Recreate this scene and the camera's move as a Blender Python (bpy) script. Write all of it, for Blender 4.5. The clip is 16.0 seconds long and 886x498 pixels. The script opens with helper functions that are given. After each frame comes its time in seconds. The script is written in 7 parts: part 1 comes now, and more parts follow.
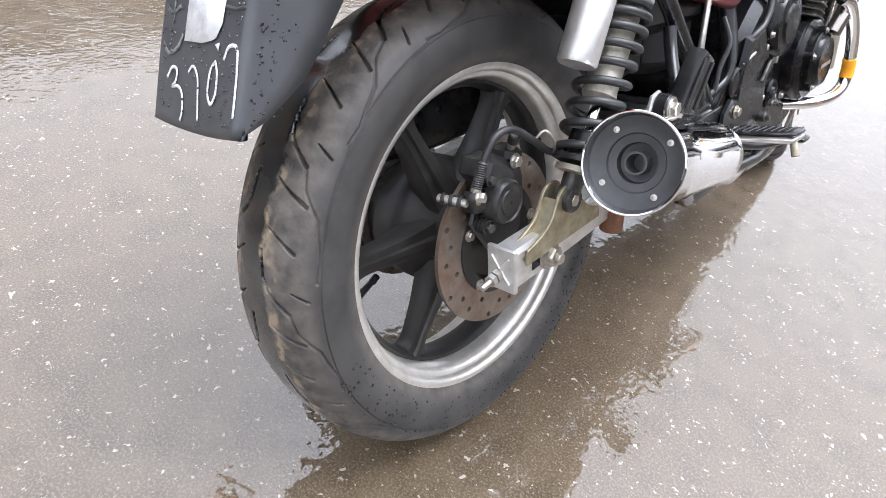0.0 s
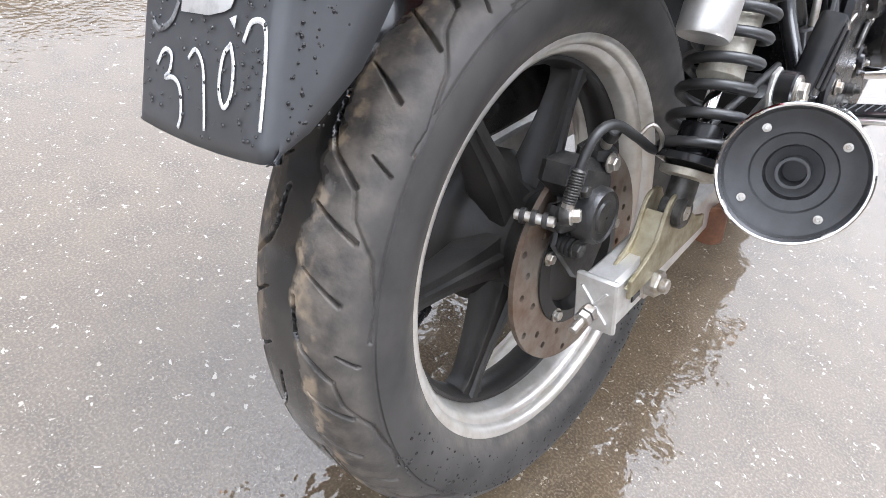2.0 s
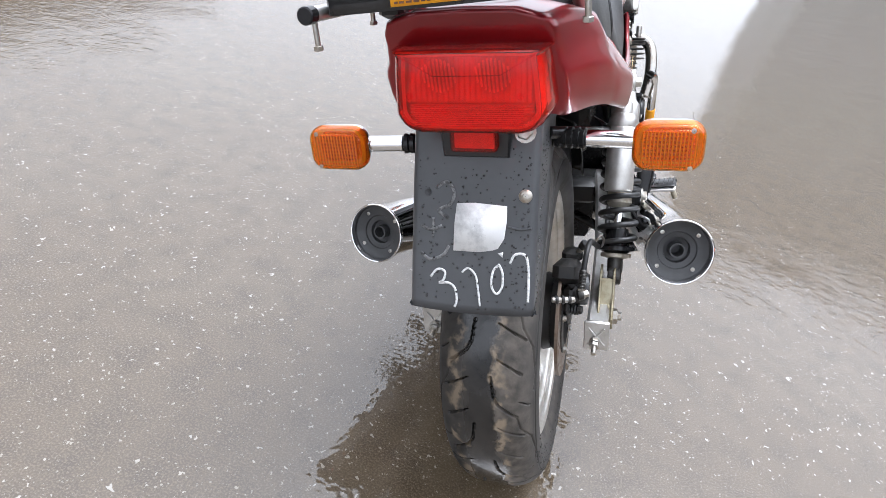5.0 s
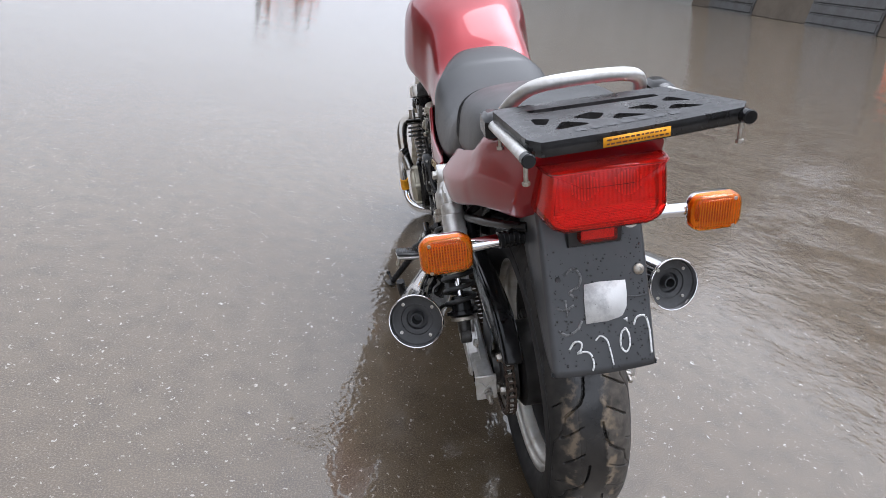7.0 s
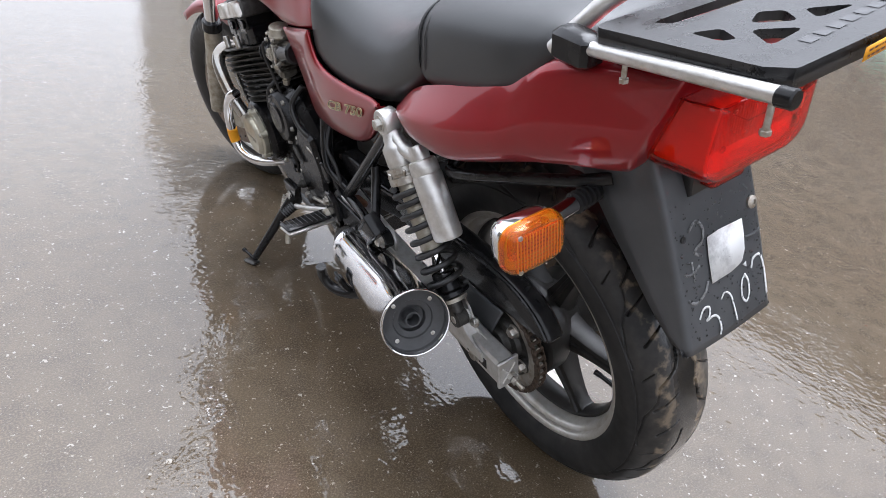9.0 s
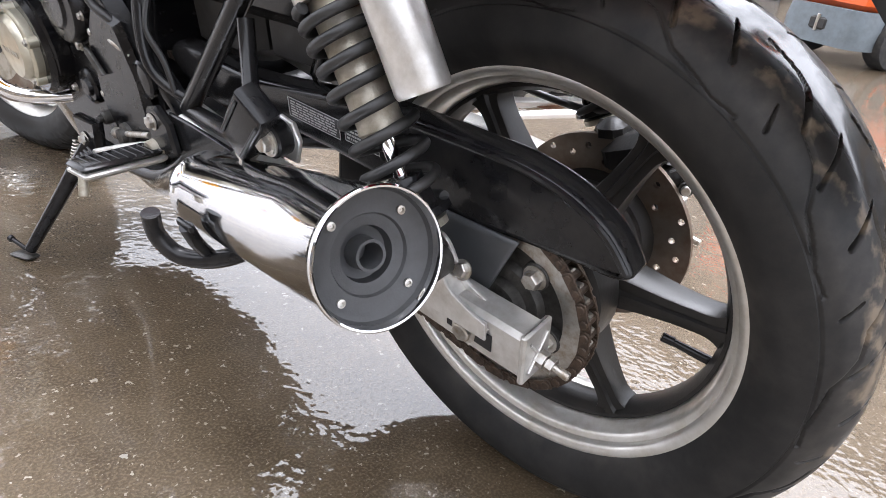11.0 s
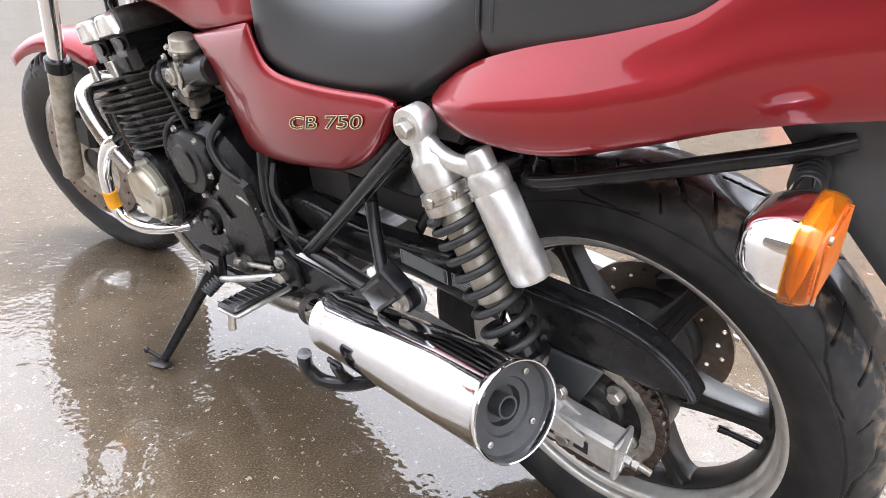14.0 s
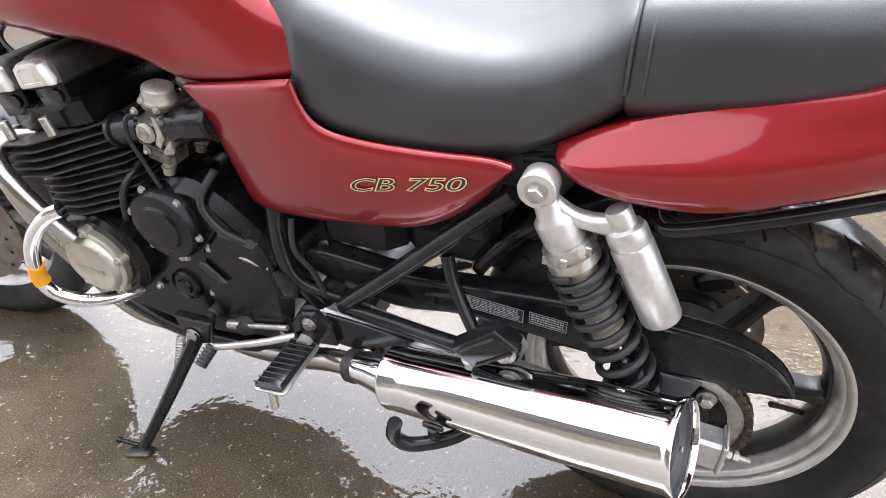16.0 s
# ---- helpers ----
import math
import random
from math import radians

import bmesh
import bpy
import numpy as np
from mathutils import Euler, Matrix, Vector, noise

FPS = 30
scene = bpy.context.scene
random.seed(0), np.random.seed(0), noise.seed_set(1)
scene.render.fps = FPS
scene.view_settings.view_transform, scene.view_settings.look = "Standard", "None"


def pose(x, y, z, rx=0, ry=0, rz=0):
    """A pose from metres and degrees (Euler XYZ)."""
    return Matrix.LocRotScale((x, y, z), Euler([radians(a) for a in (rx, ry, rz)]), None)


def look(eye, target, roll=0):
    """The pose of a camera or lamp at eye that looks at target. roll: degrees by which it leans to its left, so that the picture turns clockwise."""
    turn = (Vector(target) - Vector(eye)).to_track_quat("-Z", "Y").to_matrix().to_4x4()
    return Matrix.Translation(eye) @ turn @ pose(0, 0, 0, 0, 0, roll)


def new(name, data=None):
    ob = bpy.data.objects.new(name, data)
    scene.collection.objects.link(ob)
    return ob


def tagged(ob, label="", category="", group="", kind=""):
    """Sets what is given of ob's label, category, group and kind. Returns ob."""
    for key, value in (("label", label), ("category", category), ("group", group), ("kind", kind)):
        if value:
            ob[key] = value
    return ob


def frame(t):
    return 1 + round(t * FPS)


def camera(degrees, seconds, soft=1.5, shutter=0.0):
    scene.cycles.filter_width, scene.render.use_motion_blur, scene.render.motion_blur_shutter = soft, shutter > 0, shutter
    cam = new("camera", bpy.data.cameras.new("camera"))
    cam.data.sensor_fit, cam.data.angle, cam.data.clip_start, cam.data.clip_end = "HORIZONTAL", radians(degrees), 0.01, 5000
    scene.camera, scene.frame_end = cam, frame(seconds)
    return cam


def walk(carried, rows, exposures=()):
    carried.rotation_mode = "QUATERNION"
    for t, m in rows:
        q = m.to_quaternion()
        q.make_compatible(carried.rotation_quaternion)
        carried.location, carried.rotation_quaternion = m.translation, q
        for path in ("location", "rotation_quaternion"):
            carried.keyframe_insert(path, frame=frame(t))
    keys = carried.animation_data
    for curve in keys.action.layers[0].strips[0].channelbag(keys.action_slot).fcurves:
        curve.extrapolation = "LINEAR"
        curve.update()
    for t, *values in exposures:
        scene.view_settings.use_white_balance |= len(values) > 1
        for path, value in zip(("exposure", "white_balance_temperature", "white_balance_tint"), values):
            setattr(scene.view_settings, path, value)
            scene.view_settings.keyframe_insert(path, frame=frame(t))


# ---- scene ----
# The motorcycle rests on its side stand and leans to its left; the walk is written in the machine's own upright axes.
LEAN = pose(0, 0, 0.011, 0, -16.7, 0)
cam = camera(69.9, 16.0, soft=0.75)


def carried_pose(x, y, z, yaw, pitch, roll):
    yaw, pitch = radians(yaw), radians(pitch)
    way = Vector((-math.sin(yaw) * math.cos(pitch), math.cos(yaw) * math.cos(pitch), math.sin(pitch)))
    eye = Vector((x, y, z))
    return LEAN @ look(eye, eye + way, roll)


# seconds, x, y, z, yaw, pitch, roll
PATH = [
    (0.0, 0.5840, -0.6106, 0.6921, 44.75, -26.21, -3.29),
    (0.5, 0.4926, -0.5608, 0.6539, 42.06, -26.76, -3.08),
    (1.0, 0.4502, -0.5381, 0.6420, 41.85, -28.70, -3.14),
    (1.5, 0.4290, -0.5237, 0.6533, 42.97, -29.00, -3.19),
    (2.0, 0.3935, -0.5306, 0.6778, 43.98, -29.79, -3.54),
    (2.5, 0.3898, -0.5658, 0.7001, 40.75, -30.93, -3.23),
    (3.0, 0.3643, -0.6738, 0.7426, 35.12, -30.97, -4.89),
    (3.5, 0.3430, -0.7441, 0.7753, 32.01, -30.04, -5.87),
    (4.0, 0.2915, -0.8043, 0.8344, 30.24, -30.49, -8.43),
    (4.5, 0.2465, -0.8984, 0.9210, 24.88, -30.98, -5.40),
    (5.0, 0.1866, -1.0137, 1.0006, 18.09, -27.93, -4.77),
    (5.2, 0.1545, -1.0789, 1.0340, 13.93, -27.45, -3.25),
    (7.3, -0.3557, -1.1203, 1.1804, -9.38, -26.50, -6.92),
    (7.5, -0.3910, -1.0849, 1.1906, -13.39, -27.13, -7.40),
    (8.0, -0.4729, -0.9600, 1.1839, -19.05, -29.72, -8.25),
    (8.5, -0.5344, -0.7956, 1.1914, -21.69, -31.72, -9.47),
    (9.0, -0.5956, -0.6644, 1.1448, -30.12, -36.69, -6.16),
    (9.2, -0.6171, -0.6159, 1.1066, -36.60, -39.26, -3.05),
    (11.3, -0.5279, -0.2805, 0.7180, -48.66, -34.40, -0.06),
    (11.5, -0.5323, -0.2792, 0.7169, -48.60, -34.68, 0.13),
    (12.0, -0.5356, -0.2781, 0.7256, -48.58, -34.68, 0.45),
    (12.5, -0.5465, -0.2919, 0.7311, -49.40, -35.34, 0.50),
    (13.0, -0.5729, -0.2990, 0.7646, -48.97, -34.76, -0.52),
    (13.5, -0.6057, -0.2989, 0.8451, -47.88, -32.77, -1.97),
    (14.0, -0.6484, -0.2754, 0.9677, -46.52, -33.00, -5.38),
    (14.5, -0.6626, -0.2166, 1.0107, -50.95, -33.14, -5.88),
    (15.0, -0.6922, -0.1216, 1.0159, -58.20, -34.58, -4.26),
    (15.5, -0.7073, -0.0311, 1.0514, -60.24, -37.04, -3.35),
    (16.0, -0.7548, 0.0700, 1.0745, -66.87, -37.88, -2.27),
]
walk(cam, [(t, carried_pose(*p)) for t, *p in PATH], exposures=[(0.0, 1.92, 5810, 13), (2.0, 2.04, 5810, 12.6), (3.5, 1.80, 5810, 12.6), (5.2, 1.46, 5810, 12), (7.3, 1.06, 5820, 13), (8.0, 1.30, 5820, 13), (9.2, 1.45, 5860, 13), (11.3, 2.34, 5980, 14.5), (13.5, 2.40, 5980, 14.5), (16.0, 2.26, 5950, 14.5)])

# ---- overcast daylight ----
world = bpy.data.worlds.new("overcast_sky")
scene.world = world
world.use_nodes = True
wn, wl = world.node_tree.nodes, world.node_tree.links
sky = wn.new("ShaderNodeTexSky")
sky.sky_type, sky.sun_disc = "NISHITA", False
sky.sun_elevation, sky.sun_rotation, sky.dust_density = radians(76), radians(45), 7.0
grey = wn.new("ShaderNodeHueSaturation")
grey.inputs["Saturation"].default_value = 0.0
wl.new(sky.outputs["Color"], grey.inputs["Color"])
cloud = wn.new("ShaderNodeMix")
cloud.data_type = "RGBA"
cloud.inputs[0].default_value = 0.65
cloud.inputs[7].default_value = (4.6, 4.6, 4.6, 1)
wl.new(grey.outputs["Color"], cloud.inputs[6])
wl.new(cloud.outputs[2], wn["Background"].inputs["Color"])
wn["Background"].inputs["Strength"].default_value = 0.15
sun = new("sun", bpy.data.lights.new("sun", "SUN"))
sun.data.energy, sun.data.angle, sun.data.color = 1.0, radians(40), (1.0, 0.98, 0.95)
sun.matrix_world = look((0, 0, 20), (-3.5, -3.5, 0))
# ---- materials ----
def material(name, color, rough=0.5, metal=0.0, var=0.0, scale=20.0, color2=None, bump=0.0, bump_scale=200.0, rough_var=0.0,
             coat=0.0, coat_rough=0.05, spec=0.5, fac=(0.4, 0.7), transmission=0.0):
    """A surface with two scales of variation: a broad mottling towards color2, and a fine relief."""
    m = bpy.data.materials.new(name)
    m.use_nodes = True
    n, l = m.node_tree.nodes, m.node_tree.links
    b = n["Principled BSDF"]
    b.inputs["Roughness"].default_value, b.inputs["Metallic"].default_value = rough, metal
    b.inputs["Specular IOR Level"].default_value = spec
    b.inputs["Coat Weight"].default_value, b.inputs["Coat Roughness"].default_value = coat, coat_rough
    b.inputs["Transmission Weight"].default_value = transmission
    b.inputs["Base Color"].default_value = (*color, 1)
    tc = n.new("ShaderNodeTexCoord")
    color2 = color2 or tuple(c * (1 - var) for c in color)
    noisy = n.new("ShaderNodeTexNoise")
    noisy.inputs["Scale"].default_value, noisy.inputs["Detail"].default_value, noisy.inputs["Roughness"].default_value = scale, 8, 0.65
    l.new(tc.outputs["Object"], noisy.inputs["Vector"])
    ramp = n.new("ShaderNodeMapRange")
    ramp.inputs["From Min"].default_value, ramp.inputs["From Max"].default_value = fac
    l.new(noisy.outputs["Fac"], ramp.inputs["Value"])
    mix = n.new("ShaderNodeMix")
    mix.data_type = "RGBA"
    mix.inputs[6].default_value, mix.inputs[7].default_value = (*color, 1), (*color2, 1)
    l.new(ramp.outputs["Result"], mix.inputs[0])
    l.new(mix.outputs[2], b.inputs["Base Color"])
    if rough_var:
        rr = n.new("ShaderNodeMapRange")
        rr.inputs["From Min"].default_value, rr.inputs["From Max"].default_value = fac
        rr.inputs["To Min"].default_value, rr.inputs["To Max"].default_value = rough, rough + rough_var
        l.new(noisy.outputs["Fac"], rr.inputs["Value"])
        l.new(rr.outputs["Result"], b.inputs["Roughness"])
    if bump:
        fine = n.new("ShaderNodeTexNoise")
        fine.inputs["Scale"].default_value, fine.inputs["Detail"].default_value = bump_scale, 4
        l.new(tc.outputs["Object"], fine.inputs["Vector"])
        bp = n.new("ShaderNodeBump")
        bp.inputs["Strength"].default_value, bp.inputs["Distance"].default_value = bump, 0.002
        l.new(fine.outputs["Fac"], bp.inputs["Height"])
        l.new(bp.outputs["Normal"], b.inputs["Normal"])
    return m


SPRING = material("spring_paint", (0.014, 0.014, 0.014), 0.38, color2=(0.026, 0.024, 0.022), scale=40, bump=0.1, bump_scale=300, rough_var=0.2)
DARKM = material("grimy_dark_metal", (0.075, 0.072, 0.066), 0.40, 0.6, color2=(0.022, 0.020, 0.018), scale=60, bump=0.2, rough_var=0.2)
WATER = material("rain_drop", (0.010, 0.010, 0.011), 0.03, coat=0.5, coat_rough=0.02)
RUBBER = material("tyre_rubber", (0.011, 0.011, 0.011), 0.37, color2=(0.028, 0.0265, 0.025), scale=22, bump=0.03, bump_scale=300, rough_var=0.25)
ALLOY = material("cast_alloy", (0.74, 0.72, 0.68), 0.30, 0.8, color2=(0.56, 0.52, 0.45), scale=26, bump=0.08, bump_scale=600, rough_var=0.2)
ALU = material("brushed_aluminium", (0.70, 0.69, 0.67), 0.34, 0.8, color2=(0.5, 0.48, 0.44), scale=30, bump=0.1, bump_scale=500, rough_var=0.15)
DULL = material("aged_casting", (0.52, 0.49, 0.42), 0.42, 0.75, color2=(0.30, 0.26, 0.19), scale=35, bump=0.25, bump_scale=350, rough_var=0.25)
CHROME = material("chrome_plating", (0.86, 0.86, 0.87), 0.045, 1.0, color2=(0.78, 0.78, 0.79), scale=9, rough_var=0.05)
STEEL = material("zinc_steel", (0.55, 0.54, 0.51), 0.32, 0.9, color2=(0.33, 0.27, 0.2), scale=80, rough_var=0.2)
RUST = material("rusted_steel", (0.20, 0.09, 0.045), 0.8, 0.2, color2=(0.09, 0.045, 0.03), scale=60, bump=0.4)
BLACK = material("black_enamel", (0.009, 0.009, 0.010), 0.16, color2=(0.022, 0.021, 0.020), scale=25, bump=0.04, bump_scale=120, rough_var=0.10, spec=0.32)
ENGINE = material("black_engine_paint", (0.004, 0.004, 0.005), 0.17, color2=(0.012, 0.011, 0.010), scale=30, bump=0.08, bump_scale=260, rough_var=0.16, spec=0.28)
WHEEL = material("dark_wheel_paint", (0.013, 0.0125, 0.012), 0.34, color2=(0.036, 0.032, 0.028), scale=16, bump=0.1, bump_scale=300, rough_var=0.2, spec=0.36)
PLASTIC = material("black_guard_plastic", (0.048, 0.050, 0.053), 0.33, color2=(0.074, 0.076, 0.080), scale=7, bump=0.03, bump_scale=700, rough_var=0.12)
RACKP = material("rack_plastic", (0.014, 0.014, 0.015), 0.24, color2=(0.040, 0.040, 0.042), scale=28, bump=0.10, bump_scale=500, rough_var=0.28)
VINYL = material("seat_vinyl", (0.018, 0.019, 0.020), 0.42, color2=(0.028, 0.029, 0.030), scale=10, bump=0.10, bump_scale=900, rough_var=0.12, spec=0.7, coat=0.12, coat_rough=0.27)
RED = material("candy_red_paint", (0.255, 0.008, 0.013), 0.32, 0.40, color2=(0.215, 0.007, 0.011), scale=5, coat=0.8, coat_rough=0.04, spec=0.3, bump=0.02, bump_scale=1500)
GREY = material("grey_cap_paint", (0.052, 0.053, 0.055), 0.48, color2=(0.032, 0.032, 0.032), scale=25, bump=0.1, bump_scale=500)
DISC = material("brake_disc_steel", (0.29, 0.25, 0.21), 0.38, 0.85, color2=(0.19, 0.12, 0.08), scale=22, rough_var=0.2)
CHAIN = material("oiled_chain", (0.10, 0.07, 0.05), 0.45, 0.6, color2=(0.035, 0.028, 0.024), scale=120, bump=0.3)
RAMBER = material("amber_lens", (1.0, 0.43, 0.022), 0.06, color2=(0.99, 0.37, 0.016), scale=30, transmission=0.92, coat=0.5, coat_rough=0.03)
RLENS = material("red_lens", (1.0, 0.062, 0.030), 0.05, color2=(0.98, 0.048, 0.024), scale=25, transmission=0.95, coat=0.5, coat_rough=0.03)
ARIB = material("amber_lens_rib", (0.62, 0.15, 0.006), 0.14, color2=(0.54, 0.12, 0.005), scale=60)
for lens_paint in (RAMBER, RLENS):
    lens_paint.node_tree.nodes["Principled BSDF"].inputs["IOR"].default_value = 1.22
YELLOW = material("yellow_tape", (0.95, 0.42, 0.01), 0.5, color2=(0.85, 0.34, 0.01), scale=40)
PAPER = material("torn_paper", (0.80, 0.80, 0.79), 0.7, color2=(0.42, 0.42, 0.42), scale=30, fac=(0.50, 0.72), bump=0.2)
CHALK = material("white_marker", (0.78, 0.78, 0.77), 0.7, color2=(0.24, 0.24, 0.24), scale=210, fac=(0.47, 0.72))
FAINT = material("faded_marker", (0.24, 0.24, 0.24), 0.7, color2=(0.05, 0.05, 0.05), scale=150, fac=(0.4, 0.6))
WHITE_FILL = material("white_lamp_fill", (0.80, 0.79, 0.77), 0.35, color2=(0.70, 0.69, 0.66), scale=40)
REFLECT = material("bright_reflector", (0.90, 0.90, 0.90), 0.22, 0.55, color2=(0.84, 0.84, 0.84), scale=60)
COVER = material("dulled_cover_alloy", (0.58, 0.55, 0.45), 0.36, 0.75, color2=(0.47, 0.43, 0.33), scale=30, bump=0.1, bump_scale=500, rough_var=0.12)
GOLD = material("gold_lettering", (0.66, 0.52, 0.28), 0.35, 0.4)
SILVERINK = material("label_print", (0.45, 0.45, 0.44), 0.5)
LABELB = material("label_black", (0.018, 0.018, 0.019), 0.3)
OIL = material("blued_header_pipe", (0.44, 0.43, 0.41), 0.20, 0.95, color2=(0.36, 0.31, 0.25), scale=12)


def water_film():
    """Old asphalt under a film of rain: dark brownish binder with pale stone chips, and water over all of it."""
    m = bpy.data.materials.new("wet_asphalt")
    m.use_nodes = True
    n, l = m.node_tree.nodes, m.node_tree.links
    b = n["Principled BSDF"]
    tc = n.new("ShaderNodeTexCoord")

    def tex(kind, scale, detail=6.0):
        t = n.new(kind)
        t.inputs["Scale"].default_value = scale
        if kind == "ShaderNodeTexNoise":
            t.inputs["Detail"].default_value = detail
        l.new(tc.outputs["Object"], t.inputs["Vector"])
        return t

    def ranged(src, a, c, lo=0.0, hi=1.0):
        r = n.new("ShaderNodeMapRange")
        r.inputs["From Min"].default_value, r.inputs["From Max"].default_value = a, c
        r.inputs["To Min"].default_value, r.inputs["To Max"].default_value = lo, hi
        l.new(src, r.inputs["Value"])
        return r.outputs["Result"]

    def mixed(fac, a, c):
        x = n.new("ShaderNodeMix")
        x.data_type = "RGBA"
        if isinstance(a, tuple):
            x.inputs[6].default_value = (*a, 1)
        else:
            l.new(a, x.inputs[6])
        if isinstance(c, tuple):
            x.inputs[7].default_value = (*c, 1)
        else:
            l.new(c, x.inputs[7])
        l.new(fac, x.inputs[0])
        return x.outputs[2]

    def maths(op, a, c):
        x = n.new("ShaderNodeMath")
        x.operation = op
        for k, v in enumerate((a, c)):
            if isinstance(v, float):
                x.inputs[k].default_value = v
            else:
                l.new(v, x.inputs[k])
        return x.outputs[0]

    broad = tex("ShaderNodeTexNoise", 1.3)
    mid = tex("ShaderNodeTexNoise", 14)
    grit = tex("ShaderNodeTexNoise", 260, 3)
    base = mixed(ranged(broad.outputs["Fac"], 0.35, 0.65), (0.070, 0.047, 0.024), (0.082, 0.060, 0.035))
    base = mixed(ranged(mid.outputs["Fac"], 0.42, 0.72), base, (0.048, 0.032, 0.016))
    base = mixed(ranged(grit.outputs["Fac"], 0.45, 0.7), base, (0.130, 0.098, 0.062))
    # pale chips of three sizes, sparse and irregular
    for scale, limit, keep, tone in ((300, 0.40, 0.84, (0.17, 0.145, 0.108)), (150, 0.40, 0.885, (0.25, 0.220, 0.172)), (85, 0.36, 0.93, (0.30, 0.270, 0.222)), (42, 0.22, 0.955, (0.30, 0.278, 0.238))):
        v = tex("ShaderNodeTexVoronoi", scale)
        v.inputs["Randomness"].default_value = 1.0
        warp = tex("ShaderNodeTexNoise", scale * 1.1, 2)
        moved = n.new("ShaderNodeMix")
        moved.data_type = "VECTOR"
        moved.inputs[0].default_value = 1.9 / scale
        l.new(tc.outputs["Object"], moved.inputs[4])
        l.new(warp.outputs["Color"], moved.inputs[5])
        l.new(moved.outputs[1], v.inputs["Vector"])
        sep = n.new("ShaderNodeSeparateColor")
        l.new(v.outputs["Color"], sep.inputs["Color"])
        size = maths("MULTIPLY", ranged(sep.outputs["Green"], 0.0, 1.0, 0.35, 1.0), float(limit))
        inside = maths("LESS_THAN", v.outputs["Distance"], size)
        on = maths("MULTIPLY", inside, maths("GREATER_THAN", sep.outputs["Red"], float(keep)))
        base = mixed(on, base, tone)
    l.new(base, b.inputs["Base Color"])
    b.inputs["Roughness"].default_value = 0.6
    b.inputs["Specular IOR Level"].default_value = 0.2
    film = tex("ShaderNodeTexNoise", 190, 2)
    l.new(ranged(film.outputs["Fac"], 0.30, 0.50, 0.62, 1.0), b.inputs["Coat Weight"])
    b.inputs["Coat IOR"].default_value = 1.88
    wet = tex("ShaderNodeTexNoise", 3.2)
    l.new(ranged(wet.outputs["Fac"], 0.45, 0.7, 0.0, 0.006), b.inputs["Coat Roughness"])
    rip = tex("ShaderNodeTexNoise", 72, 0.6)
    rip2 = tex("ShaderNodeTexNoise", 24, 1)
    amount = ranged(wet.outputs["Fac"], 0.4, 0.62, 0.30, 1.0)
    height = maths("MULTIPLY", maths("ADD", rip.outputs["Fac"], maths("MULTIPLY", rip2.outputs["Fac"], 1.3)), amount)
    bp = n.new("ShaderNodeBump")
    bp.inputs["Strength"].default_value, bp.inputs["Distance"].default_value = 0.30, 0.0034
    l.new(height, bp.inputs["Height"])
    l.new(bp.outputs["Normal"], b.inputs["Coat Normal"])
    bg = n.new("ShaderNodeBump")
    bg.inputs["Strength"].default_value, bg.inputs["Distance"].default_value = 0.5, 0.003
    l.new(grit.outputs["Fac"], bg.inputs["Height"])
    l.new(bg.outputs["Normal"], b.inputs["Normal"])
    return m


ASPHALT = water_film()
